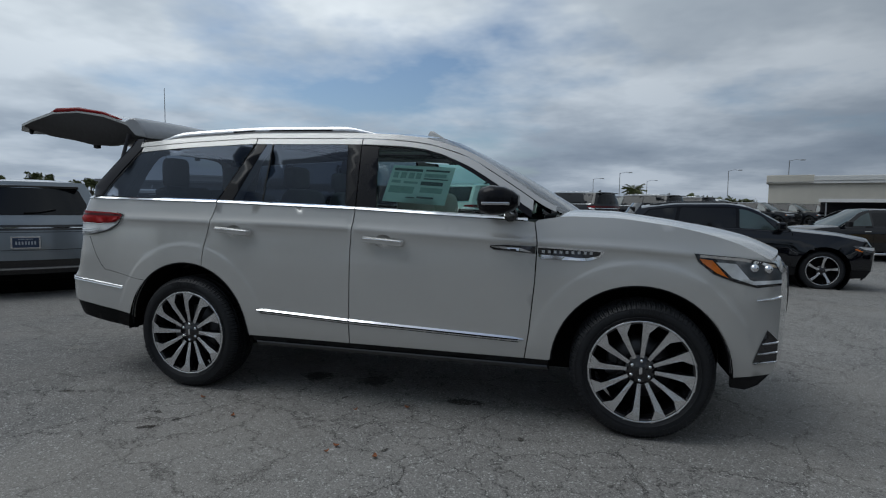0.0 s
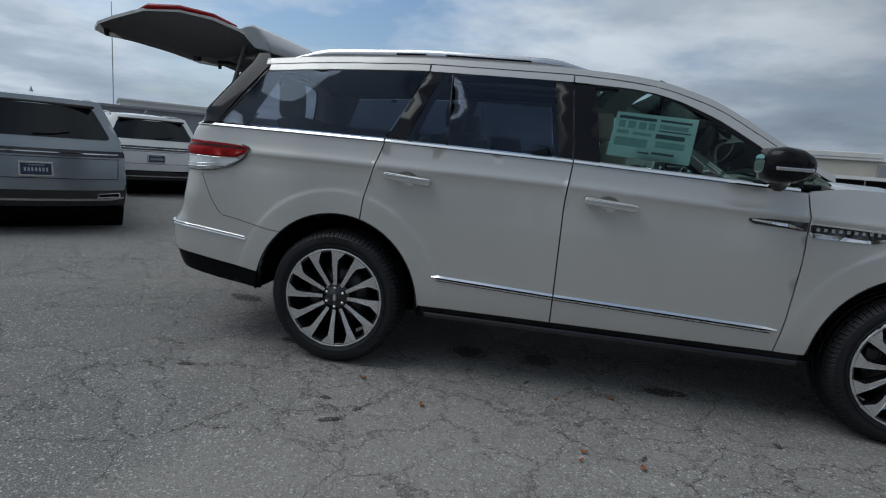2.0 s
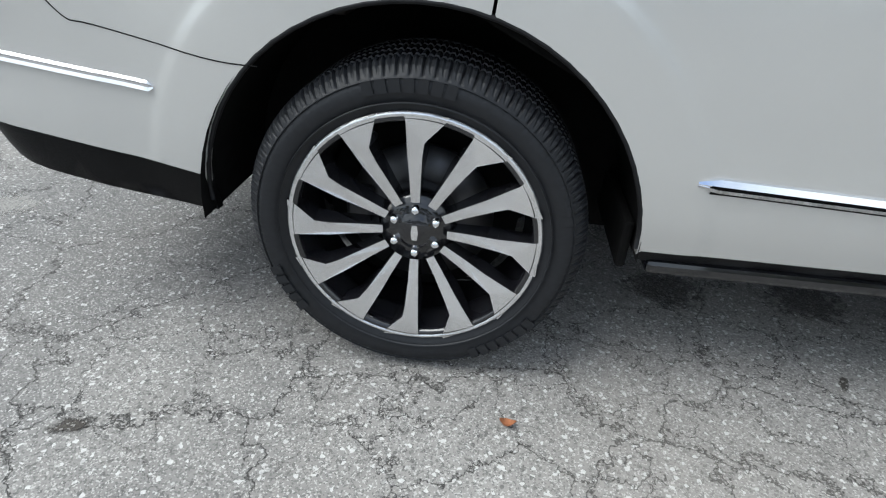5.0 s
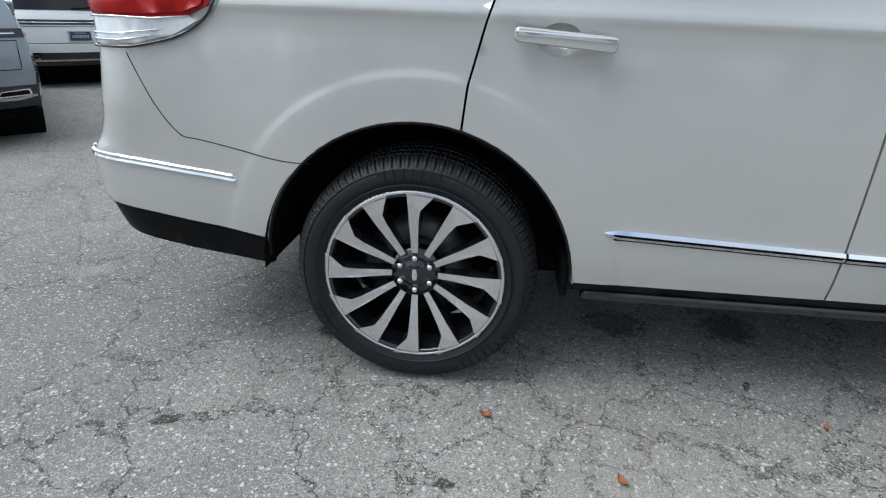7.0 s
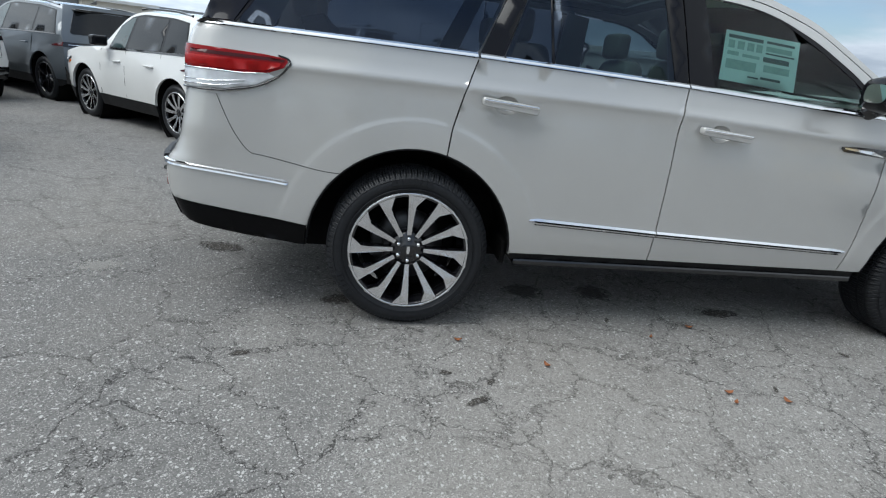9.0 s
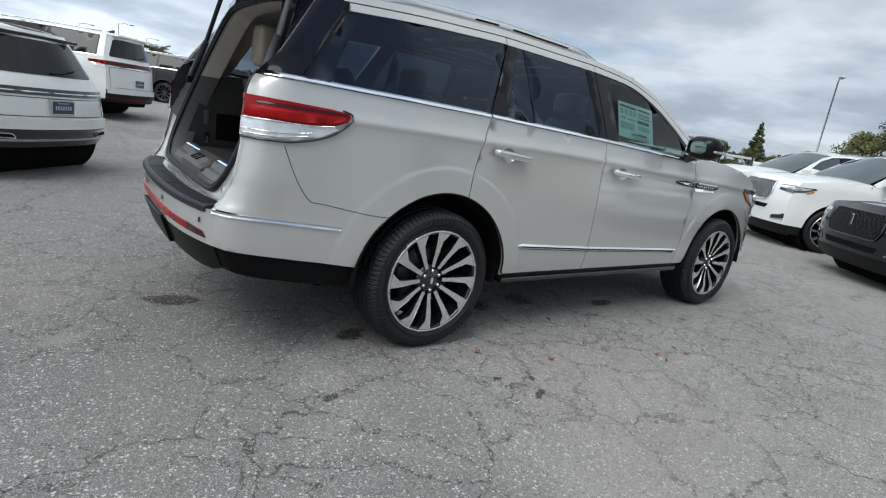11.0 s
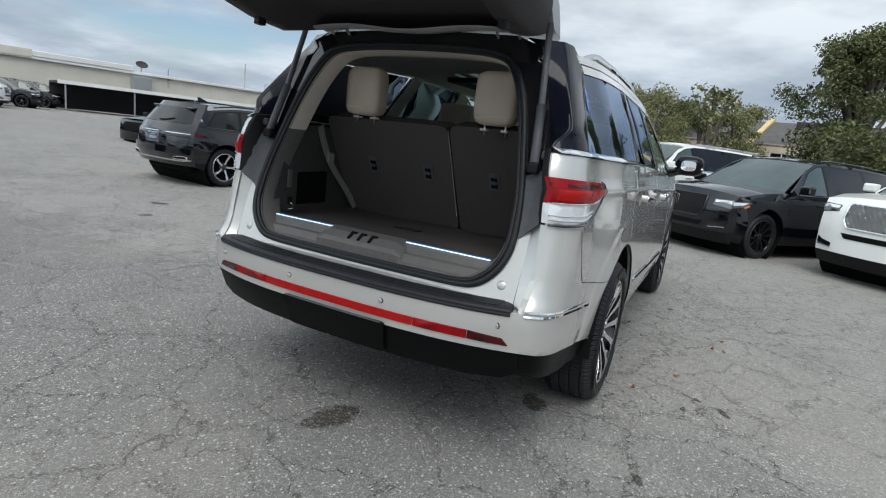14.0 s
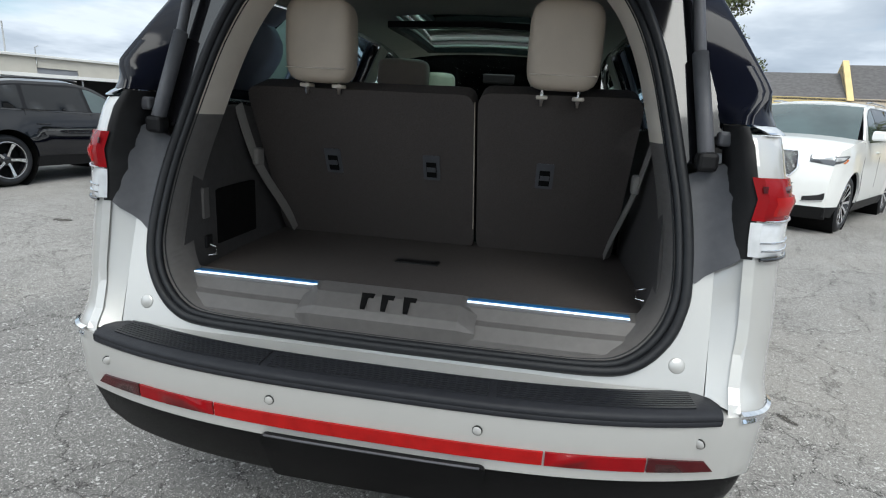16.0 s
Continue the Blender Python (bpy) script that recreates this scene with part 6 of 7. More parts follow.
        rows_h = [[(u * 0.97, -0.018, v * 0.8) for u, v in body], [(u, -0.010, v) for u, v in body], [(u, 0.020, v) for u, v in body]]
        hd.grid(rows_h, True, True).add(rows_h[0], [tuple(range(len(body)))], False)
        if s > 0:
            m = m @ Matrix.Diagonal((-1, 1, 1, 1))
            hd.f = [f[::-1] for f in hd.f]
        h = part("door_handle", hd.moved(m), PEARL, own)
        cs = Mesh().box((-k * 0.95, -0.0225, 0.001), (k * 0.97, -0.010, 0.0150), 0.004).moved(m)
        part("handle_chrome", cs, CHROME, h)
        rim_c = cup_at(x0, x1, z - 0.002)
        cx, cz = (x0 + x1) / 2 - 0.01, z - 0.002
        bowl = [[HS.side(s, -0.030 * (1 - r ** 3))(cx + (u - cx) * r, cz + (v - cz) * r) for u, v in rim_c] for r in (1.0, 0.92, 0.8, 0.6, 0.3, 0.02)]
        part("handle_recess", Mesh().grid(bowl, True, True, s > 0), PEARL, h)
    # lower chrome strips, pointed at their ends
    zc = line_at([(0.595, 0.607), (1.289, 0.577), (2.434, 0.541)])
    for own, a, b, pa, pb in ((rdoor, 0.590, 1.281 - GAP, 1, 0), (fdoor, 1.281 + GAP, 2.432, 0, 1)):
        ln = span(zc, a, b, 16)
        part("door_moulding", sweep(ln, [(-0.017, -0.004), (-0.0160, 0.006), (-0.006, 0.013), (-0.003, 0.007), (0.001, 0.007), (0.003, 0.0165), (0.0145, 0.0075), (0.017, -0.004)], lambda o: HS.side(s, o), (0.35 if pa else 1, 0.35 if pb else 1)), CHROME, own)
    # near-black tubes draw the chrome's dark reflected stripe and a shade line below it
    for own, a, b in ((rdoor, 0.62, 1.281 - GAP), (fdoor, 1.281 + GAP, 2.40)):
        part("moulding_shade_line", Mesh().tube([HS.side(s, 0.0085)(x, z - 0.001) for x, z in span(zc, a, b, 16)], 0.0036, 6), DARK, own)
        part("moulding_shade_line", Mesh().tube([HS.side(s, 0.001)(x, z - 0.0185) for x, z in span(zc, a, b, 16)], 0.0025, 6), DARK, own)
    # side badge in two lengths
    b1 = [(2.211, 1.097), (2.235, 1.083), (2.40, 1.072), (2.486, 1.066), (2.488, 1.110), (2.30, 1.113), (2.215, 1.108)]
    ba = part("wing_badge", Mesh().panel(b1, HS.side(s, 0.007), (0, -s * 0.015, 0), 0.05), GLOSS_BLACK, fdoor)
    part("badge_bar", Mesh().panel([(2.222, 1.099), (2.40, 1.080), (2.475, 1.072), (2.40, 1.098), (2.225, 1.106)], HS.side(s, 0.012), (0, -s * 0.012, 0), 0.05), CHROME, ba)
    b2 = rounded([(2.501, 1.056), (2.52, 1.036), (2.80, 1.034), (2.872, 1.062), (2.886, 1.090), (2.872, 1.098), (2.501, 1.110)], 0.01, 2)
    wing_badge = part("wing_badge", Mesh().panel(b2, HS.side(s, 0.006), (0, -s * 0.015, 0), 0.05), CHROME, hero)
    part("badge_field", Mesh().panel(rounded([(2.503, 1.063), (2.79, 1.050), (2.855, 1.066), (2.868, 1.088), (2.503, 1.104)], 0.008, 2), HS.side(s, 0.009), (0, -s * 0.012, 0), 0.05), GLOSS_BLACK, wing_badge)
    for k in range(9):
        x = 2.535 + k * 0.0345
        bar = Mesh().extrude([(x - 0.008, 1.0725), (x - 0.003, 1.0725), (x + 0.008, 1.0715), (x + 0.008, 1.0885), (x + 0.003, 1.0885), (x - 0.008, 1.0895)], HS.side(s, 0.0115), (0, -s * 0.002, 0))
        part("badge_bar", bar, SATIN, wing_badge)
    # tail lamp: red above, silver below, wrapping round the corner
    xr = HS.xr
    red = [(xr(1.185), 1.180), (-0.80, 1.176), (-0.68, 1.186), (-0.615, 1.212), (-0.598, 1.238), (-0.605, 1.252), (-0.70, 1.262), (xr(1.272), 1.276)]
    tl = part("tail_lamp", Mesh().panel(red, HS.side(s, 0.010), inn, 0.04, lines=CORNER), RED_LENS, hero)
    part("tail_lamp_band", Mesh().panel([(xr(1.245), 1.243), (-0.70, 1.238), (-0.615, 1.236), (-0.612, 1.246), (-0.70, 1.252), (xr(1.26), 1.258)], HS.side(s, 0.0125), (0, -s * 0.006, 0), 0.04, lines=CORNER), DARK_RED, tl)
    part("tail_lamp_block", Mesh().panel([(xr(1.195) + 0.012, 1.192), (-0.83, 1.188), (-0.70, 1.194), (-0.632, 1.216), (-0.628, 1.230), (-0.80, 1.231), (xr(1.235) + 0.012, 1.234)], HS.side(s, 0.0135), (0, -s * 0.006, 0), 0.04, lines=CORNER), REFLECTOR, tl)
    part("lamp_line", Mesh().tube([HS.side(s, 0.012)(x, z) for x, z in [(x, 1.179) for x in np.linspace(xr(1.18) + 0.001, -0.93, 9)] + [(-0.80, 1.175), (-0.68, 1.184)]], 0.0035, 6), CHROME, tl)
    sil = [(xr(1.10), 1.098), (-0.86, 1.104), (-0.74, 1.130), (-0.655, 1.172), (-0.68, 1.182), (-0.80, 1.172), (xr(1.175), 1.176)]
    part("reversing_lamp", Mesh().panel(sil, HS.side(s, 0.010), inn, 0.04, lines=CORNER), CLEAR_LENS, tl)
    for dz in (0.0, 0.018):
        part("lamp_rib", Mesh().tube([HS.side(s, 0.011)(x, z) for x, z in [(x, 1.112 + dz) for x in np.linspace(xr(1.11) + 0.001, -0.92, 9)] + [(-0.88, 1.116 + dz), (-0.80 + dz, 1.128 + dz * 0.9)]], 0.003, 6), CHROME, tl)
    part("lamp_frame", Mesh().tube([HS.side(s, 0.010)(x, z) for x, z in curve([(x, 1.092) for x in np.linspace(xr(1.09) + 0.001, -0.93, 8)] + [(-0.86, 1.097), (-0.73, 1.125), (-0.64, 1.172), (-0.592, 1.225), (-0.596, 1.25), (-0.64, 1.262)], 5)], 0.0045, 6), GLOSS_BLACK, tl)
    # headlamp with amber corner
    hl = [(3.367, 1.098), (3.39, 1.050), (3.47, 0.985), (3.58, 0.945), (3.70, 0.915), (HS.xf(0.93), 0.93), (HS.xf(1.0), 1.00), (HS.xf(1.05), 1.052), (3.60, 1.082)]
    hp = part("headlamp", Mesh().panel(hl, HS.side(s, 0.004), inn, 0.05), GLOSS_BLACK, hero)
    part("headlamp_lens", Mesh().panel([(3.475, 1.075), (3.56, 0.965), (3.70, 0.930), (HS.xf(0.94), 0.945), (HS.xf(1.0), 1.0), (3.80, 1.03), (3.62, 1.068)], HS.side(s, 0.008), (0, -s * 0.02, 0), 0.05), LAMP_DARK, hp)
    part("lamp_strip", Mesh().panel([(3.395, 1.078), (3.62, 1.062), (3.80, 1.028), (3.80, 1.042), (3.62, 1.078), (3.395, 1.092)], HS.side(s, 0.011), (0, -s * 0.01, 0), 0.05), CHROME, hp)
    part("lamp_bowl", Mesh().panel([(3.478, 1.052), (3.585, 1.046), (3.66, 0.958), (3.60, 0.965), (3.56, 0.976)], HS.side(s, 0.0105), (0, -s * 0.01, 0), 0.05), CLEAR_LENS, hp)
    part("lamp_blade", Mesh().panel([(3.56, 0.972), (3.585, 0.985), (3.68, 0.953), (HS.xf(0.95), 0.962), (HS.xf(0.94), 0.944), (3.68, 0.932)], HS.side(s, 0.011), (0, -s * 0.01, 0), 0.05), CLEAR_LENS, hp)
    part("indicator", Mesh().panel([(3.395, 1.070), (3.410, 1.048), (3.485, 0.993), (3.545, 0.968), (3.462, 1.062)], HS.side(s, 0.008), (0, -s * 0.02, 0), 0.05), AMBER, hp)
    for x, z in ((3.68, 1.025), (3.755, 1.02)):
        ball = Mesh().revolve([(0.0, -0.026), (0.014, -0.022), (0.023, -0.012), (0.026, 0.0)], 16).moved(Matrix.Translation(HS.side(s, 0.004)(x, z)) @ Matrix.Rotation(0 if s < 0 else math.pi, 4, "Z"))
        part("projector", ball, CHROME, hp)
    part("front_air_trim", Mesh().panel([(3.70, 0.50), (3.735, 0.60), (3.77, 0.68), (HS.xf(0.6), 0.62), (HS.xf(0.5), 0.50)], HS.side(s, 0.006), inn, 0.05), GLOSS_BLACK, hero)
    for z0, z1, dx in ((0.492, 0.502, 0.0), (0.545, 0.556, 0.02), (0.60, 0.612, 0.04)):
        part("air_trim_blade", Mesh().tube([HS.side(s, 0.009)(x, z) for x, z in ((3.70 + dx, z0), (3.76, z0 + 0.004), (HS.xf(z1), z1))], 0.006, 6), SATIN, hero)
    part("front_chrome_blade", Mesh().tube([HS.side(s, 0.006)(x, z) for x, z in ((3.70, 0.845), (3.78, 0.853), (HS.xf(0.86), 0.866))], 0.008, 6), CHROME, hero)
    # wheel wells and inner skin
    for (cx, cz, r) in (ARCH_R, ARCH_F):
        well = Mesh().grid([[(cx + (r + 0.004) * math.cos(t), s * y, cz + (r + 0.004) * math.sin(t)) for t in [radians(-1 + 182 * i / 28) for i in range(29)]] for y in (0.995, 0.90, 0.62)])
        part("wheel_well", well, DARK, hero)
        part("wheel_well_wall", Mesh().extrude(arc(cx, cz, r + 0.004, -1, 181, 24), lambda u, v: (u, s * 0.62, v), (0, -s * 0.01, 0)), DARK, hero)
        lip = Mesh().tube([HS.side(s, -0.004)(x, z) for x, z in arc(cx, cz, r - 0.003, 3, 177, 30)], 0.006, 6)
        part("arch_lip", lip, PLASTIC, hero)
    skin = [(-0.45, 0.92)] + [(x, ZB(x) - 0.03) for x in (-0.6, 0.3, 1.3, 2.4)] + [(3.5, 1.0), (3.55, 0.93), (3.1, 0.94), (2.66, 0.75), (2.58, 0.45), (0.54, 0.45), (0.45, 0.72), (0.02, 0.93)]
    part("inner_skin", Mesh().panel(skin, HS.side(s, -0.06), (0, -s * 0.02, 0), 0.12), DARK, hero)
    # sill with running board, tucked in
    part("sill", Mesh().panel([(0.522, 0.417), (2.575, 0.415), (2.585, 0.350), (0.53, 0.378)], HS.side(s, -0.02), inn, 0.1), PLASTIC, hero)
    part("running_board", Mesh().box((0.55, s * 0.80, 0.348), (2.58, s * 0.962, 0.385), 0.012), GLOSS_BLACK, hero)
    # roof rail: a flat bar on blended feet
    ys = lambda x: s * (HS.Y(x, HS.roof(x)) - 0.05)
    zr_ = lambda x: HS.roof(x) + 0.028
    xs = np.linspace(-0.50, 1.42, 26)
    rows_r = []
    for x in xs:
        e = min(smooth01((x + 0.50) / 0.32), smooth01((1.42 - x) / 0.32))
        z1, z0 = zr_(x) + 0.050 * e, zr_(x) - 0.01
        rows_r.append([(x, ys(x) - s * 0.022, z0), (x, ys(x) + s * 0.022, z0), (x, ys(x) + s * 0.020, z1 - 0.004), (x, ys(x), z1), (x, ys(x) - s * 0.020, z1 - 0.004)])
    part("roof_rail", Mesh().grid(rows_r, True, True).add(rows_r[0], [(0, 1, 2, 3, 4)], False).add(rows_r[-1], [(4, 3, 2, 1, 0)], False), SATIN, hero)
    for a, b in ((0.22, 0.40), (0.52, 1.02)):
        part("rail_slot", Mesh().ribbon([(x, ys(x) + s * 0.0215, zr_(x) + 0.022) for x in np.linspace(a, b, 8)], (0, 0.003, 0), (0, 0, 0.010)), DARK, hero)
    # door mirror
    mm = Mesh()
    prof_m = [(-0.10, 0.055, 0.045), (-0.085, 0.085, 0.072), (-0.03, 0.105, 0.088), (0.04, 0.100, 0.080), (0.09, 0.075, 0.055), (0.115, 0.04, 0.03)]
    rings = []
    for dx, ry, rz in prof_m:
        rings.append([(dx, ry * math.copysign(abs(math.cos(t)) ** 0.6, math.cos(t)), rz * math.copysign(abs(math.sin(t)) ** 0.6, math.sin(t))) for t in [2 * math.pi * i / 24 for i in range(24)]])
    mm.grid(rings, True, True).add(rings[-1], [tuple(range(24))], False)
    mm.moved(Matrix.Translation((2.275, s * 1.120, 1.380)) @ Matrix.Diagonal((1.08, 1.15, 1.0, 1.0)))
    mirror = part("door_mirror", mm, PILLAR_BLACK, hero)
    part("mirror_glass", Mesh().add([(2.1665, s * 1.120 + p[1] * 1.12, 1.380 + p[2] * 0.98) for p in rings[0]], [tuple(range(24))], False), MIRROR, mirror)
    part("mirror_stripe", Mesh().box((2.20, s * 1.120 - 0.1215, 1.352), (2.36, s * 1.120 + 0.1215, 1.370), 0.005), SATIN, mirror)
    part("mirror_arm", Mesh().tube([(2.33, s * 0.95, 1.295), (2.33, s * 1.03, 1.318), (2.32, s * 1.09, 1.335)], [0.045, 0.034, 0.03], 10), GLOSS_BLACK, mirror)


hero_side(-1)
hero_side(1)

# roof, bonnet, screens
def roof_piece(x0, x1, s0, s1, drop=0.0, n=14, m=10, thickness=0.025):
    rows_p = []
    for i in range(n + 1):
        x = x0 + (x1 - x0) * i / n
        ze = HS.roof(x) + 0.026
        yt = HS.Y(x, ze) - drop * 0.3
        rows_p.append([(x, s * yt, ze - drop + 0.062 * (1 - abs(s) ** 2.6)) for s in [s0 + (s1 - s0) * j / m for j in range(m + 1)]])
    return thick(rows_p, (0, 0, -thickness))


for a, b, s0, s1 in ((-0.66, 0.50, -1, 1), (0.50, 1.52, 0.62, 1), (0.50, 1.52, -1, -0.62), (1.52, 1.74, -1, 1)):
    part("roof", roof_piece(a, b, s0, s1), PEARL, hero)
    part("headliner", roof_piece(a, b, s0, s1, 0.055, thickness=0.012), HEADLINER, hero)
part("sunroof", roof_piece(0.505, 1.515, -0.615, 0.615, 0.004, thickness=0.006), CLEAR, hero)
for s in (1, -1):
    part("sunroof_frame", Mesh().ribbon([(0.50, s * 0.45, 1.785), (1.0, s * 0.45, 1.79), (1.52, s * 0.44, 1.775)], (0, 0.05, 0), (0, 0, 0.03)), PLASTIC, hero)
part("sunroof_frame", Mesh().ribbon([(0.50, -0.47, 1.785), (0.50, 0, 1.80), (0.50, 0.47, 1.785)], (0.06, 0, 0), (0, 0, 0.03)), PLASTIC, hero)
part("sunroof_frame", Mesh().ribbon([(1.52, -0.47, 1.775), (1.52, 0, 1.79), (1.52, 0.47, 1.775)], (0.06, 0, 0), (0, 0, 0.03)), PLASTIC, hero)
part("antenna_fin", Mesh().add([(1.50, 0, 1.885), (1.68, -0.03, 1.87), (1.68, 0.03, 1.87), (1.53, 0, 1.945), (1.56, 0, 1.945)], [(0, 1, 3), (1, 4, 3), (0, 3, 2), (2, 3, 4), (1, 2, 4)], False), PEARL, hero)
part("windscreen", thick(slope_sheet((2.63, 1.305), (1.735, 1.80), 0.84, 0.73, 0.10), (-0.006, 0, -0.006)), SCREEN, hero)
part("bonnet", thick(top_sheet(HS, 2.60, 3.77, HOOD, 0.040, 40, 24, nose=0.20, power=3.0), (0, 0, -0.02)), PEARL, hero)
part("cowl", Mesh().box((2.52, -0.80, 1.26), (2.70, 0.80, 1.300), 0.01), PLASTIC, hero)
for y0 in (-0.55, 0.15):
    part("wiper", Mesh().tube([(2.66, y0, 1.325), (2.60, y0 + 0.3, 1.345), (2.57, y0 + 0.55, 1.360)], 0.009, 6), PLASTIC, hero)

# nose
yf = lambda z: HS.Y(HS.xf(z), z)
sym = lambda pts: pts + [(-y, z) for y, z in reversed(pts)]
part("front_fascia", Mesh().panel(sym([(yf(z), z) for z in (0.43, 0.6, 0.75, 0.9, 1.06)]), HS.nose(), (-0.03, 0, 0), 0.08), PEARL, hero)
part("front_apron", Mesh().panel(sym([(yf(0.36), 0.35), (yf(0.42), 0.426)]), HS.nose(-0.01), (-0.03, 0, 0), 0.1), PLASTIC, hero)
part("grille", Mesh().panel(rounded(sym([(0.50, 0.70), (0.55, 0.85), (0.52, 1.00)]), 0.04), HS.nose(0.008), (-0.03, 0, 0), 0.1), GLOSS_BLACK, hero)

# rear: painted frame of the opening, trims, seals
def frame_lift(out=0.0):
    return lambda y, z: (-1.10 + 0.33 * (z - 0.80) - out, y, z)


OPEN = curve([(0, 0.785), (0.30, 0.787), (0.52, 0.792), (0.605, 0.815), (0.668, 0.875), (0.700, 0.95), (0.706, 1.03), (0.695, 1.16), (0.670, 1.29), (0.608, 1.54), (0.532, 1.70), (0.445, 1.762), (0.25, 1.783), (0, 1.788)], 5)
below = [p for p in OPEN if p[1] <= 1.012]
FL = frame_lift()
lower = [(-y, z) for y, z in reversed(below)][:-1] + below
part("opening_frame", Mesh().panel(lower + [(0.765, 1.05), (0.770, 1.05), (0.768, 0.90), (0.765, 0.752)] + [(-0.765, 0.752), (-0.768, 0.90), (-0.770, 1.05), (-0.765, 1.05)], FL, (0.03, 0, 0), 0.04), PEARL, hero)
for s in (1, -1):
    cover_lift = lambda y, z: (frame_lift(0.006)(y, z)[0] - 0.052 * smooth01((abs(y) - 0.735) / 0.07), y, z)
    g = [(s * y, z) for y, z in OPEN if 1.012 <= z <= 1.285]
    part("pillar_cover", Mesh().panel(g + [(s * 0.765, 1.295), (s * 0.796, 1.262), (s * 0.806, 1.088), (s * 0.765, 1.052), (s * 0.725, 1.012)], cover_lift, (0.02, 0, 0), 0.03), TRIM_GREY, hero)
    u = [(s * y, z) for y, z in OPEN if z >= 1.285]
    part("upper_opening_frame", Mesh().panel(u + [(0, 1.865), (s * 0.50, 1.845), (s * 0.62, 1.80), (s * 0.69, 1.62), (s * 0.765, 1.385), (s * 0.785, 1.27), (s * 0.74, 1.29)], frame_lift(0.003), (0.03, 0, 0), 0.05), GLOSS_BLACK, hero)
    # return between the body side and the frame
    zs = np.linspace(0.755, 1.095, 8)
    ret = [[(HS.xr(z), s * HS.Y(HS.xr(z), z), z), (HS.xr(z) + 0.004, s * (HS.Y(HS.xr(z), z) - 0.012), z), FL(s * 0.768, z)] for z in zs]
    part("corner_return", Mesh().grid(ret, True, False, s < 0), PEARL, hero)
    # black filler between the corner and the pillar cover
    zs = np.linspace(1.09, 1.385, 8)
    ret = [[(HS.xr(z) - 0.003, s * (HS.Y(HS.xr(z), z) - 0.007), z), (HS.xr(z) - 0.003, s * (HS.Y(HS.xr(z), z) - 0.032), z), FL(s * 0.765, z)] for z in zs]
    part("corner_filler", thick(ret, (0.006, 0, 0)), PLASTIC, hero)
    strut = part("gas_strut", Mesh().tube([(-0.965, s * 0.720, 1.315), (-0.885, s * 0.690, 1.55)], 0.019, 12), TRIM_GREY, hero)
    part("strut_rod", Mesh().tube([(-0.885, s * 0.690, 1.55), (-0.800, s * 0.650, 1.885)], 0.014, 10), TRIM_GREY, strut)
    part("strut_bracket", Mesh().box((-0.990, s * 0.722 - 0.024, 1.275), (-0.945, s * 0.722 + 0.024, 1.320), 0.01), PLASTIC, strut)
    part("strut_bracket", Mesh().box((-0.965, s * 0.762 - 0.018, 1.335), (-0.930, s * 0.762 + 0.018, 1.370), 0.008), TRIM_GREY, strut)
    part("plug_cap", Mesh().revolve([(0, -0.0025), (0.017, -0.0025), (0.019, -0.0005), (0.0195, 0.003)], 24).moved(Matrix.Translation(FL(s * 0.700, 0.822)) @ Matrix.Rotation(radians(18.3), 4, "Y") @ Matrix.Rotation(-math.pi / 2, 4, "Z")), PEARL, hero)
full = [(-y, z) for y, z in reversed(OPEN)][:-1] + OPEN
loop = full + full[:1]


def scaled(k, dx, c=1.28):
    return [(frame_lift()(y, z)[0] + dx, y * k, c + (z - c) * k) for y, z in loop]


part("door_seal", Mesh().tube([frame_lift(0.008)(y, z) for y, z in loop[:-1]] + [frame_lift(0.008)(*loop[0])], 0.014, 8, False), RUBBER, hero)
part("door_seal", Mesh().tube([(x - 0.004, y, z) for x, y, z in scaled(0.972, 0.0)], 0.010, 8, False), RUBBER, hero)
part("seal_flange", Mesh().grid([[FL(y, z) for y, z in loop], [(x + 0.01, y, z) for x, y, z in scaled(0.955, 0.0)]]), RUBBER, hero)
# inner trim of the opening: grey below, beige above
ringa, ringb, ringc = scaled(0.964, 0.004), scaled(0.942, 0.03), scaled(0.938, 0.12)
for name, mat, test in (("hatch_trim", SILL_GREY, lambda z: z <= 1.33), ("hatch_trim_upper", BEIGE_TRIM, lambda z: z > 1.33)):
    m = Mesh()
    for i in range(len(ringa) - 1):
        if test((ringa[i][2] + ringa[i + 1][2]) / 2):
            m.add([ringa[i], ringa[i + 1], ringb[i + 1], ringb[i], ringc[i], ringc[i + 1]], [(0, 1, 2, 3), (3, 2, 5, 4)], True)
    part(name, m, mat, hero)

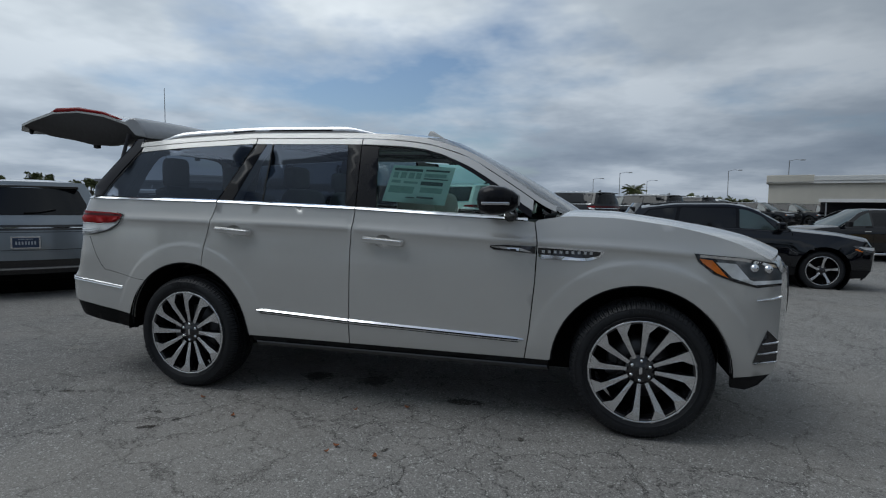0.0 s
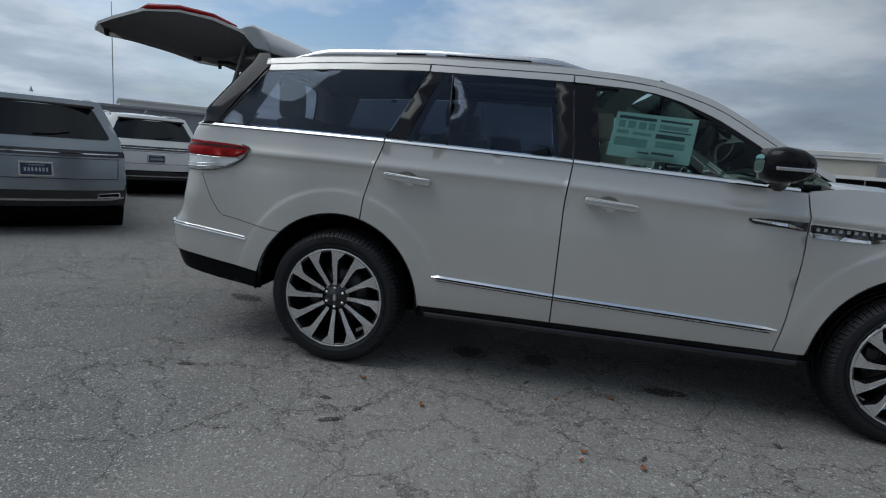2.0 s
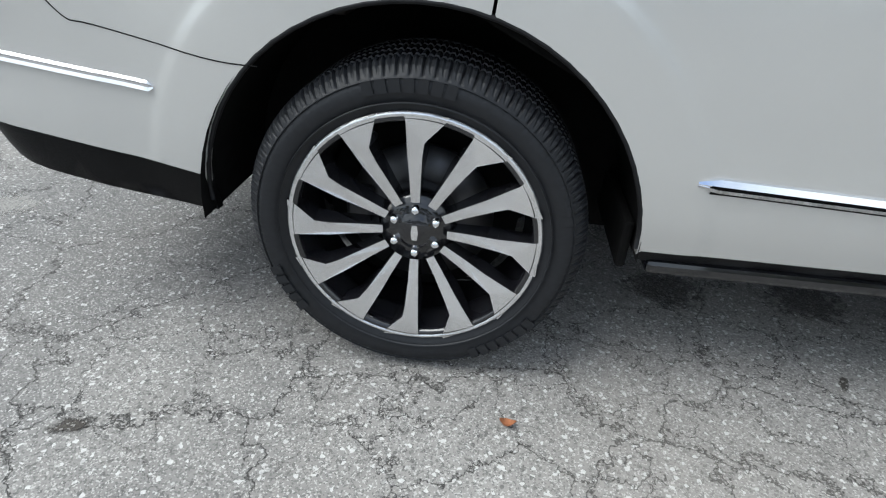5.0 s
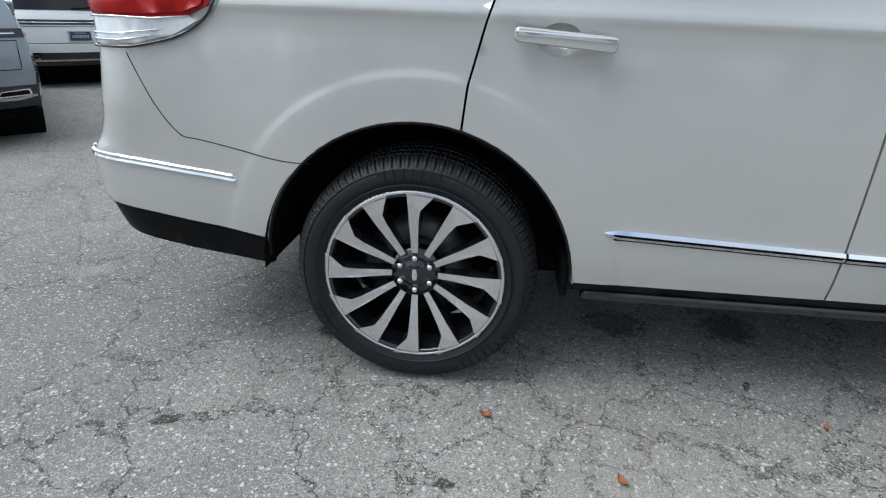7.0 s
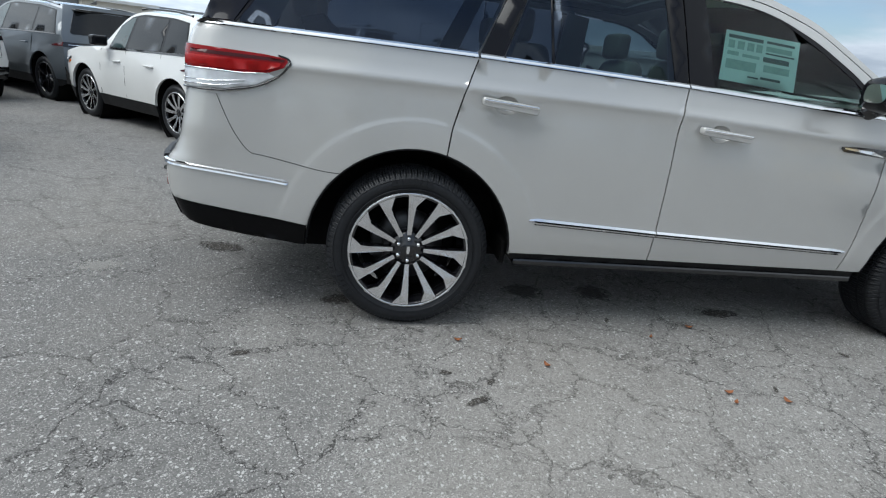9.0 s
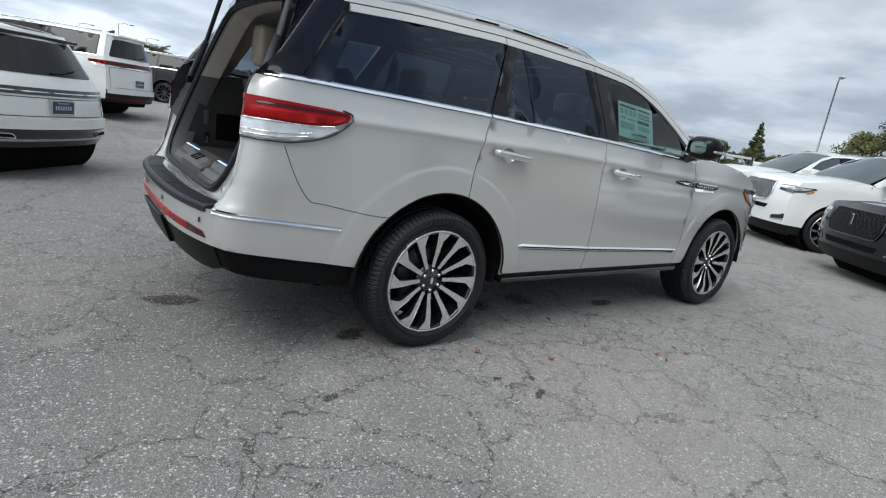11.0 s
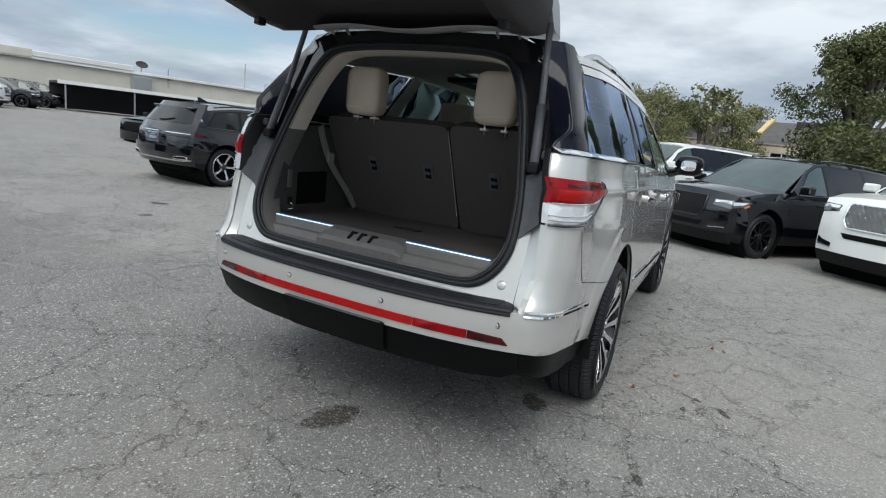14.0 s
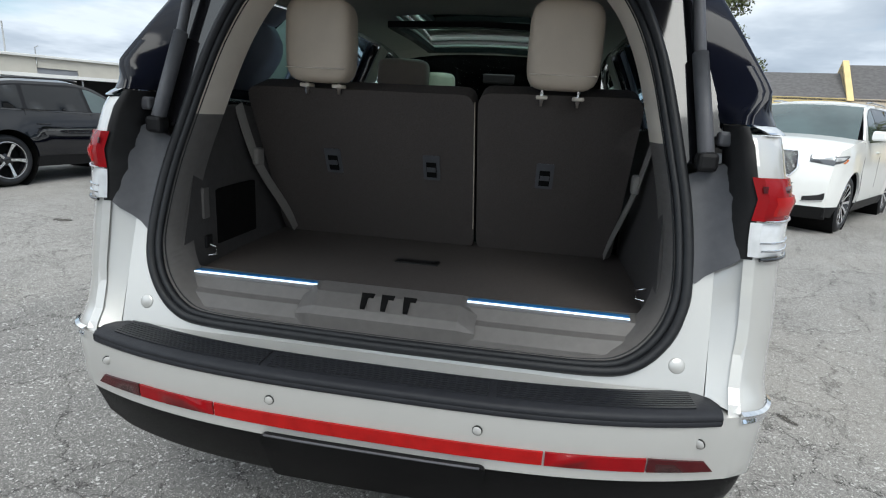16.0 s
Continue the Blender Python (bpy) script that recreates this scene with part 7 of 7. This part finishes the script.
# bumper
RB = HS.xr
yb = lambda z: HS.Y(RB(z), z)
bl = lambda out=0.0: HS.back(out, RB, 0.108, 3.0)
bumper = part("rear_bumper", Mesh().panel(sym([(yb(0.60), 0.585), (yb(0.70), 0.70), (yb(0.745), 0.748)]) , bl(), (0.03, 0, 0), 0.05), PEARL, hero)
# one reflector in three reds: its bright middle and dimmer ends are coloured in
part("reflector_strip", Mesh().panel(sym([(0.40, 0.617), (0.40, 0.652)]), bl(0.006), (0.02, 0, 0), 0.06), REFLECTOR, bumper)
for s in (1, -1):
    part("reflector_strip", Mesh().panel([(s * 0.405, 0.617), (s * 0.63, 0.615), (s * 0.63, 0.650), (s * 0.405, 0.652)], bl(0.006), (0.02, 0, 0), 0.06), RED_LENS, bumper)
    part("reflector_dim_end", Mesh().panel([(s * 0.634, 0.615), (s * 0.79, 0.612), (s * 0.765, 0.640), (s * 0.634, 0.650)], bl(0.006), (0.02, 0, 0), 0.06), DARK_RED, bumper)
    for y in (0.25, 0.745):
        c = bl(0.001)(s * y, 0.688)
        turn = Matrix.Rotation(-math.pi / 2 + s * (0.10 if y < 0.5 else 0.55), 4, "Z")
        part("parking_sensor", Mesh().revolve([(0, -0.0035), (0.0098, -0.0034), (0.0104, -0.0026), (0.0105, 0.002)], 18).moved(Matrix.Translation(c) @ turn), PEARL, bumper)
        part("sensor_ring", Mesh().revolve([(0.0105, -0.0030), (0.0108, -0.0012), (0.0118, -0.0012), (0.0121, 0.002)], 18).moved(Matrix.Translation(c) @ turn), PLASTIC, bumper)
part("lower_bumper", Mesh().panel(sym([(0.62, 0.437), (0.76, 0.452), (yb(0.50), 0.485), (yb(0.57), 0.578), (0.80, 0.600), (0.40, 0.612)]), bl(-0.004), (0.03, 0, 0), 0.05), BUMPER_BLACK, hero)
part("plate_panel", Mesh().panel(rounded(sym([(0.262, 0.447), (0.276, 0.596)]), 0.018), bl(0.016), (0.03, 0, 0), 0.05), BUMPER_BLACK, hero)
part("plate_panel_rim", Mesh().tube([bl(0.018)(y, 0.597) for y in np.linspace(-0.262, 0.262, 12)], 0.003, 6), TRIM_GREY, hero)
for y in (-0.30, -0.42):
    part("exhaust_tip", Mesh().tube([(-0.80, y, 0.425), (-1.02, y, 0.415)], 0.035, 14, False), STEEL, hero)
for s in (1, -1):
    ys_ = np.linspace(0.760, yb(0.745) - 0.002, 5)
    part("bumper_corner_top", thick([[(bl()(s * y, 0.748)[0] + 0.004, s * y, 0.741), (HS.xr(0.80) + 0.02, s * y * 0.985, 0.752)] for y in ys_], (0, 0, -0.01)), PEARL, hero)
# step pad on the bumper
pad = []
for y in np.linspace(-0.787, 0.787, 36):
    xo = bl()(y, 0.748)[0]
    xi = xo + 0.098
    k = abs(y) / 0.787
    xi = xi + (0.0 if k < 0.94 else (k - 0.94) / 0.06 * (xo - xi) * 0.45)
    pad.append([(xi, y * 0.985, 0.766), (xi * 0.5 + xo * 0.5, y, 0.766), (xo - 0.004, y, 0.762), (xo - 0.012, y, 0.752), (xo - 0.008, y, 0.744)])
ledge = [[(FL(y, 0.764)[0] + 0.004, y, 0.764), (FL(y, 0.764)[0] - 0.012, y, 0.758), (bl()(y, 0.748)[0] + 0.075, y, 0.757)] for y in np.linspace(-0.765, 0.765, 24)]
part("bumper_ledge", thick(ledge, (0, 0, -0.01)), PEARL, bumper)
step = part("bumper_step", thick(pad, (0.0, 0, -0.012)), STEP_PAD, hero)
for k in range(8):
    t = 0.14 + 0.66 * k / 7
    for a, b in ((-0.73, -0.285), (-0.265, 0.265), (0.285, 0.73)):
        ln = []
        for y in np.linspace(a, b, 9):
            xo, xi = bl()(y, 0.748)[0], bl()(y, 0.748)[0] + 0.098
            ln.append((xi + (xo - xi) * t, y, 0.7672 - 0.003 * t))
        part("step_rib", Mesh().ribbon(ln, (0.0065, 0, 0), (0, 0, 0.006)), STEP_PAD, step)

# tailgate, raised: outer (x, z), inner x, inner z at the rim and in the middle, half width
ST = [((-0.70, 1.915), -0.72, 1.862, 1.872, 0.62), ((-0.84, 1.985), -0.82, 1.835, 1.905, 0.66), ((-1.00, 2.04), -1.00, 1.795, 1.925, 0.70), ((-1.22, 2.075), -1.19, 1.808, 1.940, 0.725), ((-1.46, 2.070), -1.38, 1.848, 1.945, 0.742), ((-1.68, 2.015), -1.64, 1.890, 1.945, 0.742), ((-1.80, 1.975), -1.77, 1.930, 1.945, 0.742), ((-1.86, 1.948), -1.85, 1.940, 1.942, 0.70), ((-1.93, 1.945), -1.92, 1.938, 1.938, 0.52)]
tailgate = part("tailgate", thick([[(a[0] - 0.05 * (1 - s * s), s * w, a[1] + 0.03 * (1 - s * s)) for s in np.linspace(-1, 1, 13)] for a, _, _, _, w in ST], (0, 0, -0.02)), PEARL, hero, "raised pearl tailgate with dark inner lining")
inner = []
for a, bx, ze, zm, w in ST:
    yr = min(w * 0.93, 0.625)
    half = [(a[0], w, a[1] - 0.02), (bx * 0.4 + a[0] * 0.6, w * 0.985, (a[1] * 2 + ze) / 3), (bx, yr + 0.035, ze + 0.012), (bx, yr, ze), (bx, yr - 0.06, ze + 0.008), (bx, yr - 0.12, zm), (bx, yr * 0.4, zm + 0.002)]
    inner.append([(x, -y, z) for x, y, z in half] + [(bx, 0, zm + 0.003)] + half[::-1])
part("tailgate_lining", Mesh().grid(inner).add(inner[0], [tuple(range(15))], False), CABIN_BLACK, tailgate)
# bare grey metal between the lining and the hinges
band = [[(x, y, z - 0.012 - 0.010 * math.cos(3 * math.pi * y)) for y in np.linspace(-0.53, 0.53, 21)] for x, z in ((-0.735, 1.868), (-0.775, 1.862), (-0.83, 1.852), (-0.88, 1.842), (-0.90, 1.85))]
part("hinge_band", thick(band, (0, 0, 0.008)), GATE_GREY, tailgate)
for s in (1, -1):
    part("tailgate_lamp", Mesh().tube([(-1.50, s * 0.725, 2.060), (-1.43, s * 0.730, 2.078), (-1.22, s * 0.715, 2.082), (-1.00, s * 0.690, 2.048), (-0.86, s * 0.655, 2.000)], [0.008, 0.020, 0.018, 0.014, 0.005], 10), RED_LENS, tailgate)
    part("bump_stop", Mesh().box((-1.825, s * 0.65 - 0.012, 1.905), (-1.800, s * 0.65 + 0.012, 1.955), 0.005), RUBBER, tailgate)
    part("bump_stop", Mesh().box((-1.20, s * 0.60 - 0.018, 1.782), (-1.155, s * 0.60 + 0.018, 1.83), 0.006), RUBBER, tailgate)
    hg = part("hinge", Mesh().tube([(-0.69, s * 0.46 - 0.05, 1.805), (-0.73, s * 0.46 - 0.05, 1.825), (-0.765, s * 0.46 - 0.05, 1.835), (-0.79, s * 0.46 - 0.05, 1.85)], 0.007, 6), GATE_GREY, hero)
    part("hinge_arm", Mesh().tube([(-0.69, s * 0.46 + 0.05, 1.805), (-0.73, s * 0.46 + 0.05, 1.825), (-0.765, s * 0.46 + 0.05, 1.835), (-0.79, s * 0.46 + 0.05, 1.85)], 0.007, 6), GATE_GREY, hg)
    part("hinge_pin", Mesh().tube([(-0.735, s * 0.46 - 0.06, 1.826), (-0.735, s * 0.46 + 0.06, 1.826)], 0.008, 8), GATE_GREY, hg)
    part("hinge_leaf", Mesh().box((-0.72, s * 0.46 - 0.065, 1.806), (-0.68, s * 0.46 + 0.065, 1.813), 0.002), GATE_GREY, hg)
    part("hinge_plate", Mesh().box((-0.72, s * 0.60 - 0.06, 1.805), (-0.67, s * 0.60 + 0.06, 1.818), 0.003), GATE_GREY, hero)
part("pull_grip", Mesh().box((-1.52, 0.15, 1.878), (-1.42, 0.38, 1.905), 0.012), PLASTIC, tailgate)
# body pearl with the spoiler's shade put into a darker grey
SPOILER = plain("shaded_pearl_grey", (0.30, 0.31, 0.33), 0.35, 0.0, 0.05, Coat_Weight=0.4)
wing = [(-0.62, 1.850), (-0.665, 1.930), (-0.712, 1.990), (-0.757, 2.016), (-0.80, 2.012), (-0.86, 1.985), (-0.80, 1.930), (-0.74, 1.870)]
wing_rows = [[(-0.74 + (x + 0.74) * k, y, 1.93 + (z - 1.93) * k + 0.016 * (1 - (y / 0.65) ** 2)) for x, z in wing] for y, k in [(-0.650, 0.86), (-0.642, 0.96)] + [(q, 1.0) for q in np.linspace(-0.625, 0.625, 15)] + [(0.642, 0.96), (0.650, 0.86)]]
part("spoiler", Mesh().grid(wing_rows, True, True).add(wing_rows[0], [tuple(range(8))], False).add(wing_rows[-1], [tuple(range(7, -1, -1))], False), SPOILER, tailgate)

# cargo space
FLOOR = 0.872
part("cargo_floor", Mesh().box((-0.945, -0.70, FLOOR - 0.04), (-0.22, 0.70, FLOOR), 0.006), CARPET, hero)
part("floor_pull", Mesh().box((-0.635, -0.035, FLOOR - 0.005), (-0.585, 0.115, FLOOR + 0.004), 0.003), PLASTIC, hero)
prof_s = [(-1.090, 0.792), (-1.086, 0.822), (-1.058, 0.850), (-1.036, 0.856), (-1.012, 0.882), (-0.965, 0.890), (-0.942, 0.885), (-0.940, 0.86)]
sill = part("sill_trim", Mesh().grid([[(x + 0.02 * (abs(y) / 0.66) ** 6, y, z) for x, z in prof_s] for y in np.linspace(-0.66, 0.66, 20)], False), SILL_GREY, hero)
cover = Mesh()
rows_c = []
for y, k in ((-0.21, 0), (-0.165, 1), (0.03, 1), (0.225, 1), (0.27, 0)):
    rows_c.append([(-1.094 if k else -1.084, y, 0.80), (-1.094 if k else -1.084, y, 0.836 + 0.008 * k), (-1.078 if k else -1.070, y, 0.846 + 0.016 * k), (-1.030, y, 0.866 + 0.022 * k), (-0.97, y, 0.889 + 0.008 * k), (-0.952, y, 0.884)])
part("latch_cover", cover.grid(rows_c, False, False), SILL_GREY, sill)
for y in (-0.03, 0.03, 0.085):
    part("latch_slot", Mesh().extrude([(-1.074, y - 0.004), (-1.074, y + 0.009), (-1.024, y + 0.018), (-1.024, y - 0.018), (-1.037, y - 0.017), (-1.037, y - 0.003)], lambda u, v: (u, v, 0.8715 + 0.43 * (u + 1.074)), (0, 0, -0.01)), DARK, sill)
for a, b in ((0.226, 0.620), (-0.60, -0.178)):
    part("lit_sill_strip", Mesh().box((-0.994, a, 0.8865), (-0.986, b, 0.8905), 0.001), GLOW, sill)
    part("sill_film", Mesh().box((-0.984, a, 0.8870), (-0.966, b, 0.8920), 0.001), BLUE_FILM, sill)
for s in (1, -1):
    wall = [(-1.015, 0.85), (-0.20, 0.85), (-0.20, 1.34), (-0.62, 1.36), (-0.86, 1.345)]
    holes = [[(-0.80, 0.93), (-0.56, 0.93), (-0.56, 1.09), (-0.80, 1.09)]] if s > 0 else []
    part("cargo_side_trim", Mesh().panel(wall, lambda x, z: (x, s * (0.655 + 0.02 * smooth01((x + 0.9) / 0.3)), z), (0, s * 0.02, 0), 0.08, holes), CABIN_BLACK, hero)
    if s > 0:
        part("trim_pocket", Mesh().box((-0.81, 0.66, 0.92), (-0.55, 0.74, 1.10), 0.004), DARK, hero)
        part("power_socket", Mesh().box((-0.88, 0.648, 0.925), (-0.845, 0.662, 0.965), 0.004), PLASTIC, hero)
        part("fold_switch", Mesh().box((-0.885, 0.648, 1.02), (-0.855, 0.660, 1.115), 0.003), SILL_GREY, hero)
    part("cargo_hook", Mesh().tube([(-0.86, s * 0.655, 0.90), (-0.86, s * 0.630, 0.905), (-0.86, s * 0.630, 0.93), (-0.86, s * 0.655, 0.935)], 0.004, 6), CHROME, hero)
    inner_p = [(-0.86, 1.34), (-0.70, 1.34), (-0.50, 1.72), (-0.60, 1.775), (-0.70, 1.72)]
    part("rear_pillar_trim", Mesh().panel(inner_p, HS.side(s, -0.07), (0, s * 0.01, 0), 0.06), BEIGE_TRIM, hero)
    mid_p = [(0.24, 1.34), (0.40, 1.34), (0.55, 1.77), (0.42, 1.77)]
    part("rear_pillar_trim", Mesh().panel(mid_p, HS.side(s, -0.055), (0, s * 0.01, 0), 0.06), HEADLINER, hero)
    part("rear_pillar_trim", Mesh().panel([(1.22, 1.30), (1.44, 1.30), (1.37, 1.74), (1.20, 1.76)], HS.side(s, -0.055), (0, s * 0.01, 0), 0.06), HEADLINER, hero)
    part("inner_sill", Mesh().panel([(x, ZB(x) + 0.004) for x in np.linspace(-0.6, 2.4, 14)] + [(2.4, 0.6), (0.6, 0.6), (0.5, 0.95), (-0.6, 0.95)], HS.side(s, -0.09), (0, s * 0.01, 0), 0.12), PLASTIC, hero)
    belt = [(-0.62, s * 0.675, 1.36), (-0.60, s * 0.660, 1.27), (-0.535, s * 0.645, 1.14), (-0.40, s * 0.625, 0.99), (-0.32, s * 0.61, 0.885)]
    sb = part("seat_belt", Mesh().ribbon(curve(belt, 4), (0.045, 0, 0.015), (0, 0.003, 0)), WEBBING, hero)
    part("belt_buckle", Mesh().box((-0.575, s * 0.646 - 0.012, 1.155), (-0.525, s * 0.646 + 0.012, 1.215), 0.008), WEBBING, sb)


def seat_lift(out=0.0):
    return lambda y, z: (-0.30 - (z - 0.87) * 0.50 - out, y, z)


third = part("third_row_seat", Mesh().panel(rounded([(0.665, 0.86), (0.672, 1.425), (-0.112, 1.432), (-0.118, 0.86)], 0.045), seat_lift(), (0.11, 0, 0.03), 0.08), CARPET, hero)
third_b = part("third_row_seat", Mesh().panel(rounded([(-0.128, 0.86), (-0.124, 1.440), (-0.635, 1.448), (-0.640, 0.86)], 0.045), seat_lift(), (0.11, 0, 0.03), 0.08), CARPET, hero)
part("seat_piping", Mesh().tube([seat_lift(0.002)(-0.115, z) for z in np.linspace(0.95, 1.41, 8)], 0.0022, 5), LEATHER, third)
for y, own in ((0.40, third), (0.036, third), (-0.36, third_b)):
    fr = [(y - 0.030, 1.135), (y + 0.030, 1.135), (y + 0.030, 1.225), (y - 0.030, 1.225)]
    t = part("latch_bezel", Mesh().panel(rounded(fr, 0.006), seat_lift(0.006), (0.01, 0, 0), 0.05), TRIM_GREY, own)
    part("latch_pull", Mesh().panel([(y - 0.018, 1.145), (y + 0.018, 1.145), (y + 0.018, 1.200), (y - 0.018, 1.200)], seat_lift(0.009), (0.01, 0, 0), 0.05), DARK, t)
    part("latch_lever", Mesh().panel([(y - 0.016, 1.165), (y + 0.016, 1.165), (y + 0.016, 1.182), (y - 0.016, 1.182)], seat_lift(0.013), (0.01, 0, 0), 0.05), TRIM_GREY, t)


def cushion(cx, cy, cz, dx, dy, dz, e=0.45, n=24, m=12):
    """A soft rounded block."""
    sg = lambda v, p: math.copysign(abs(v) ** p, v)
    rows_q = []
    for i in range(m + 1):
        a = -math.pi / 2 + math.pi * i / m
        rows_q.append([(cx + dx * sg(math.cos(a), e) * sg(math.cos(t), e), cy + dy * sg(math.cos(a), e) * sg(math.sin(t), e), cz + dz * sg(math.sin(a), e)) for t in [2 * math.pi * k / n for k in range(n)]])
    return Mesh().grid(rows_q, True, True)


for cy, cz, own in ((0.39, 1.572, third), (-0.378, 1.585, third_b)):
    h = part("headrest", cushion(-0.595, cy, cz, 0.062, 0.110, 0.128, 0.42), LEATHER, own)
    part("headrest_seam", Mesh().tube([(-0.655, cy + y, cz - 0.085) for y in (-0.098, 0, 0.098)], 0.002, 5), BEIGE_TRIM, h)
    for dy in (-0.055, 0.055):
        part("headrest_post", Mesh().tube([(-0.585, cy + dy, 1.41), (-0.59, cy + dy, cz - 0.10)], 0.007, 8), CHROME, h)
        part("post_collar", Mesh().box((-0.610, cy + dy - 0.018, 1.430), (-0.565, cy + dy + 0.018, 1.442), 0.004), BEIGE_TRIM, h)
for x0, lean, names in ((0.62, 0.30, "second_row_seat"), (1.55, 0.30, "front_seat")):
    for cy in (-0.40, 0.40):
        st = part(names, cushion(x0, cy, 1.08, 0.09, 0.26, 0.38, 0.4), LEATHER, hero)
        part("seat_cushion", cushion(x0 + 0.28, cy, 0.78, 0.28, 0.26, 0.10, 0.4), LEATHER, st)
        part("headrest", cushion(x0 - 0.06, cy, 1.545, 0.055, 0.135, 0.085, 0.4), LEATHER, st)
        for dy in (-0.05, 0.05):
            part("headrest_post", Mesh().tube([(x0 - 0.05, cy + dy, 1.42), (x0 - 0.06, cy + dy, 1.48)], 0.007, 8), CHROME, st)
part("dashboard", Mesh().box((2.22, -0.82, 0.90), (2.62, 0.82, 1.235), 0.06), PLASTIC, hero)
part("steering_wheel", Mesh().tube([(2.06 + 0.07 * math.sin(t), 0.40 + 0.185 * math.cos(t), 1.12 + 0.175 * math.sin(t)) for t in [2 * math.pi * k / 24 for k in range(25)]], 0.016, 8, False), PLASTIC, hero)
part("rear_view_mirror", Mesh().box((1.95, -0.12, 1.60), (1.98, 0.12, 1.67), 0.01), PLASTIC, hero)
# window sticker behind the front glass
def sticker(x, z):
    return (x, -(HS.Y(x, z) - 0.018), z)


paper = part("window_sticker", Mesh().panel([(1.475, 1.372), (1.900, 1.345), (1.945, 1.592), (1.520, 1.612)], sticker, (0, 0.002, 0), 0.1), PAPER, hero, "pale green printed window sticker")
for (u0, v0, u1, v1), mat in (((0.04, 0.86, 0.50, 0.93), INK), ((0.55, 0.88, 0.93, 0.93), INK), ((0.53, 0.50, 0.88, 0.60), INK), ((0.53, 0.14, 0.80, 0.19), INK), ((0.36, 0.13, 0.50, 0.16), INK), ((0.55, 0.66, 0.94, 0.69), INK),
                              ((0.05, 0.66, 0.13, 0.82), PALE_INK), ((0.17, 0.66, 0.26, 0.82), PALE_INK), ((0.30, 0.66, 0.39, 0.82), PALE_INK), ((0.42, 0.66, 0.50, 0.82), PALE_INK), ((0.05, 0.52, 0.2, 0.60), PALE_INK), ((0.25, 0.52, 0.48, 0.58), PALE_INK), ((0.55, 0.30, 0.9, 0.44), PALE_INK), ((0.55, 0.72, 0.9, 0.82), PALE_INK), ((0.05, 0.25, 0.45, 0.44), PALE_INK)):
    def at(u, v):
        x = 1.475 + 0.425 * u + 0.045 * v
        z = 1.372 - 0.027 * u + 0.24 * v
        return (x, -(HS.Y(x, z) - 0.0165), z)

    part("print_bar", Mesh().extrude([(u0, v0), (u1, v0), (u1, v1), (u0, v1)], at, (0, 0.001, 0)), mat, paper)
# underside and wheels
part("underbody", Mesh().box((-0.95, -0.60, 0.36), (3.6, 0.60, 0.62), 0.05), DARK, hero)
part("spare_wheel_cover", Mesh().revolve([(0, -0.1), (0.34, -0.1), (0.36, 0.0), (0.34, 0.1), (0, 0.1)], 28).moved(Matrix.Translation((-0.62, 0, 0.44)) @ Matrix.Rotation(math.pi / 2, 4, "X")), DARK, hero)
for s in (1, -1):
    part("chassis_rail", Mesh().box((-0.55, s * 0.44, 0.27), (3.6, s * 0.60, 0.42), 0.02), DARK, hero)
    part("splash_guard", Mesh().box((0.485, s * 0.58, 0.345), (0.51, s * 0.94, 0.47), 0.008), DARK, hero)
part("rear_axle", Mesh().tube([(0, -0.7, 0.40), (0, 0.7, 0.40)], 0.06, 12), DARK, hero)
first_wheel = None
for xx in (0, WB):
    for s in (-1, 1):
        mm = Matrix.Translation((xx, s * 0.862, 0.4005)) @ Matrix.Rotation(0.0 if s < 0 else math.pi, 4, "Z") @ Matrix.Rotation(radians(0 if xx == 0 else 4), 4, "Y")
        if first_wheel is None:
            first_wheel = build_wheel("wheel", R_T, 0.300, 0.285, 12, "turbine", ALLOY, GLOSS_BLACK, hero, mm, True)
        else:
            copy_thing(first_wheel, mm).parent = hero

# ---- small things on the pavement ----
def leaf_shape(seed):
    rng = random.Random(seed)
    k = rng.uniform(0.5, 0.8)
    rows_l = []
    for i in range(7):
        f = i / 6
        w = 0.016 * k * math.sin(math.pi * min(1, f * 1.05 + 0.02)) ** 0.7
        rows_l.append([((f - 0.5) * 0.055 * k, y * w, 0.004 + 0.010 * (f - 0.5) ** 2 * 4 + 0.006 * abs(y)) for y in (-1, -0.4, 0.4, 1)])
    return thick(rows_l, (0, 0, 0.0012))


leaf_data = [leaf_shape(k).data("dry_leaf", DRY_LEAF) for k in range(3)]
for k, (x, y) in enumerate(((0.269, -1.164), (1.361, -1.070), (0.664, -1.385), (1.475, -1.589), (1.458, -1.67), (1.731, -1.653), (1.669, -0.933))):
    o = new("dry_leaf", leaf_data[k % 3])
    o.matrix_basis = pose(x, y, 0.001, 0, 0, 57 * k)
    tagged(o, "small dry orange-brown leaf lying on the pavement", "leaf", "fallen leaves")
bottle = thing("water_bottle", "small clear water bottle with white label", "bottle", pose(-1.31, 6.0, 0))
part("body", Mesh().revolve([(0, 0), (0.030, 0.0), (0.033, 0.01), (0.033, 0.13), (0.028, 0.155), (0.013, 0.18), (0.013, 0.195)], 18).moved(Matrix.Rotation(math.pi / 2, 4, "X")), CLEAR, bottle)
part("label_band", Mesh().revolve([(0.0335, 0.05), (0.0335, 0.11)], 18).moved(Matrix.Rotation(math.pi / 2, 4, "X")), WALL_WHITE, bottle)
part("cap", Mesh().revolve([(0.0145, 0.188), (0.0145, 0.21), (0, 0.21)], 14).moved(Matrix.Rotation(math.pi / 2, 4, "X")), WALL_WHITE, bottle)
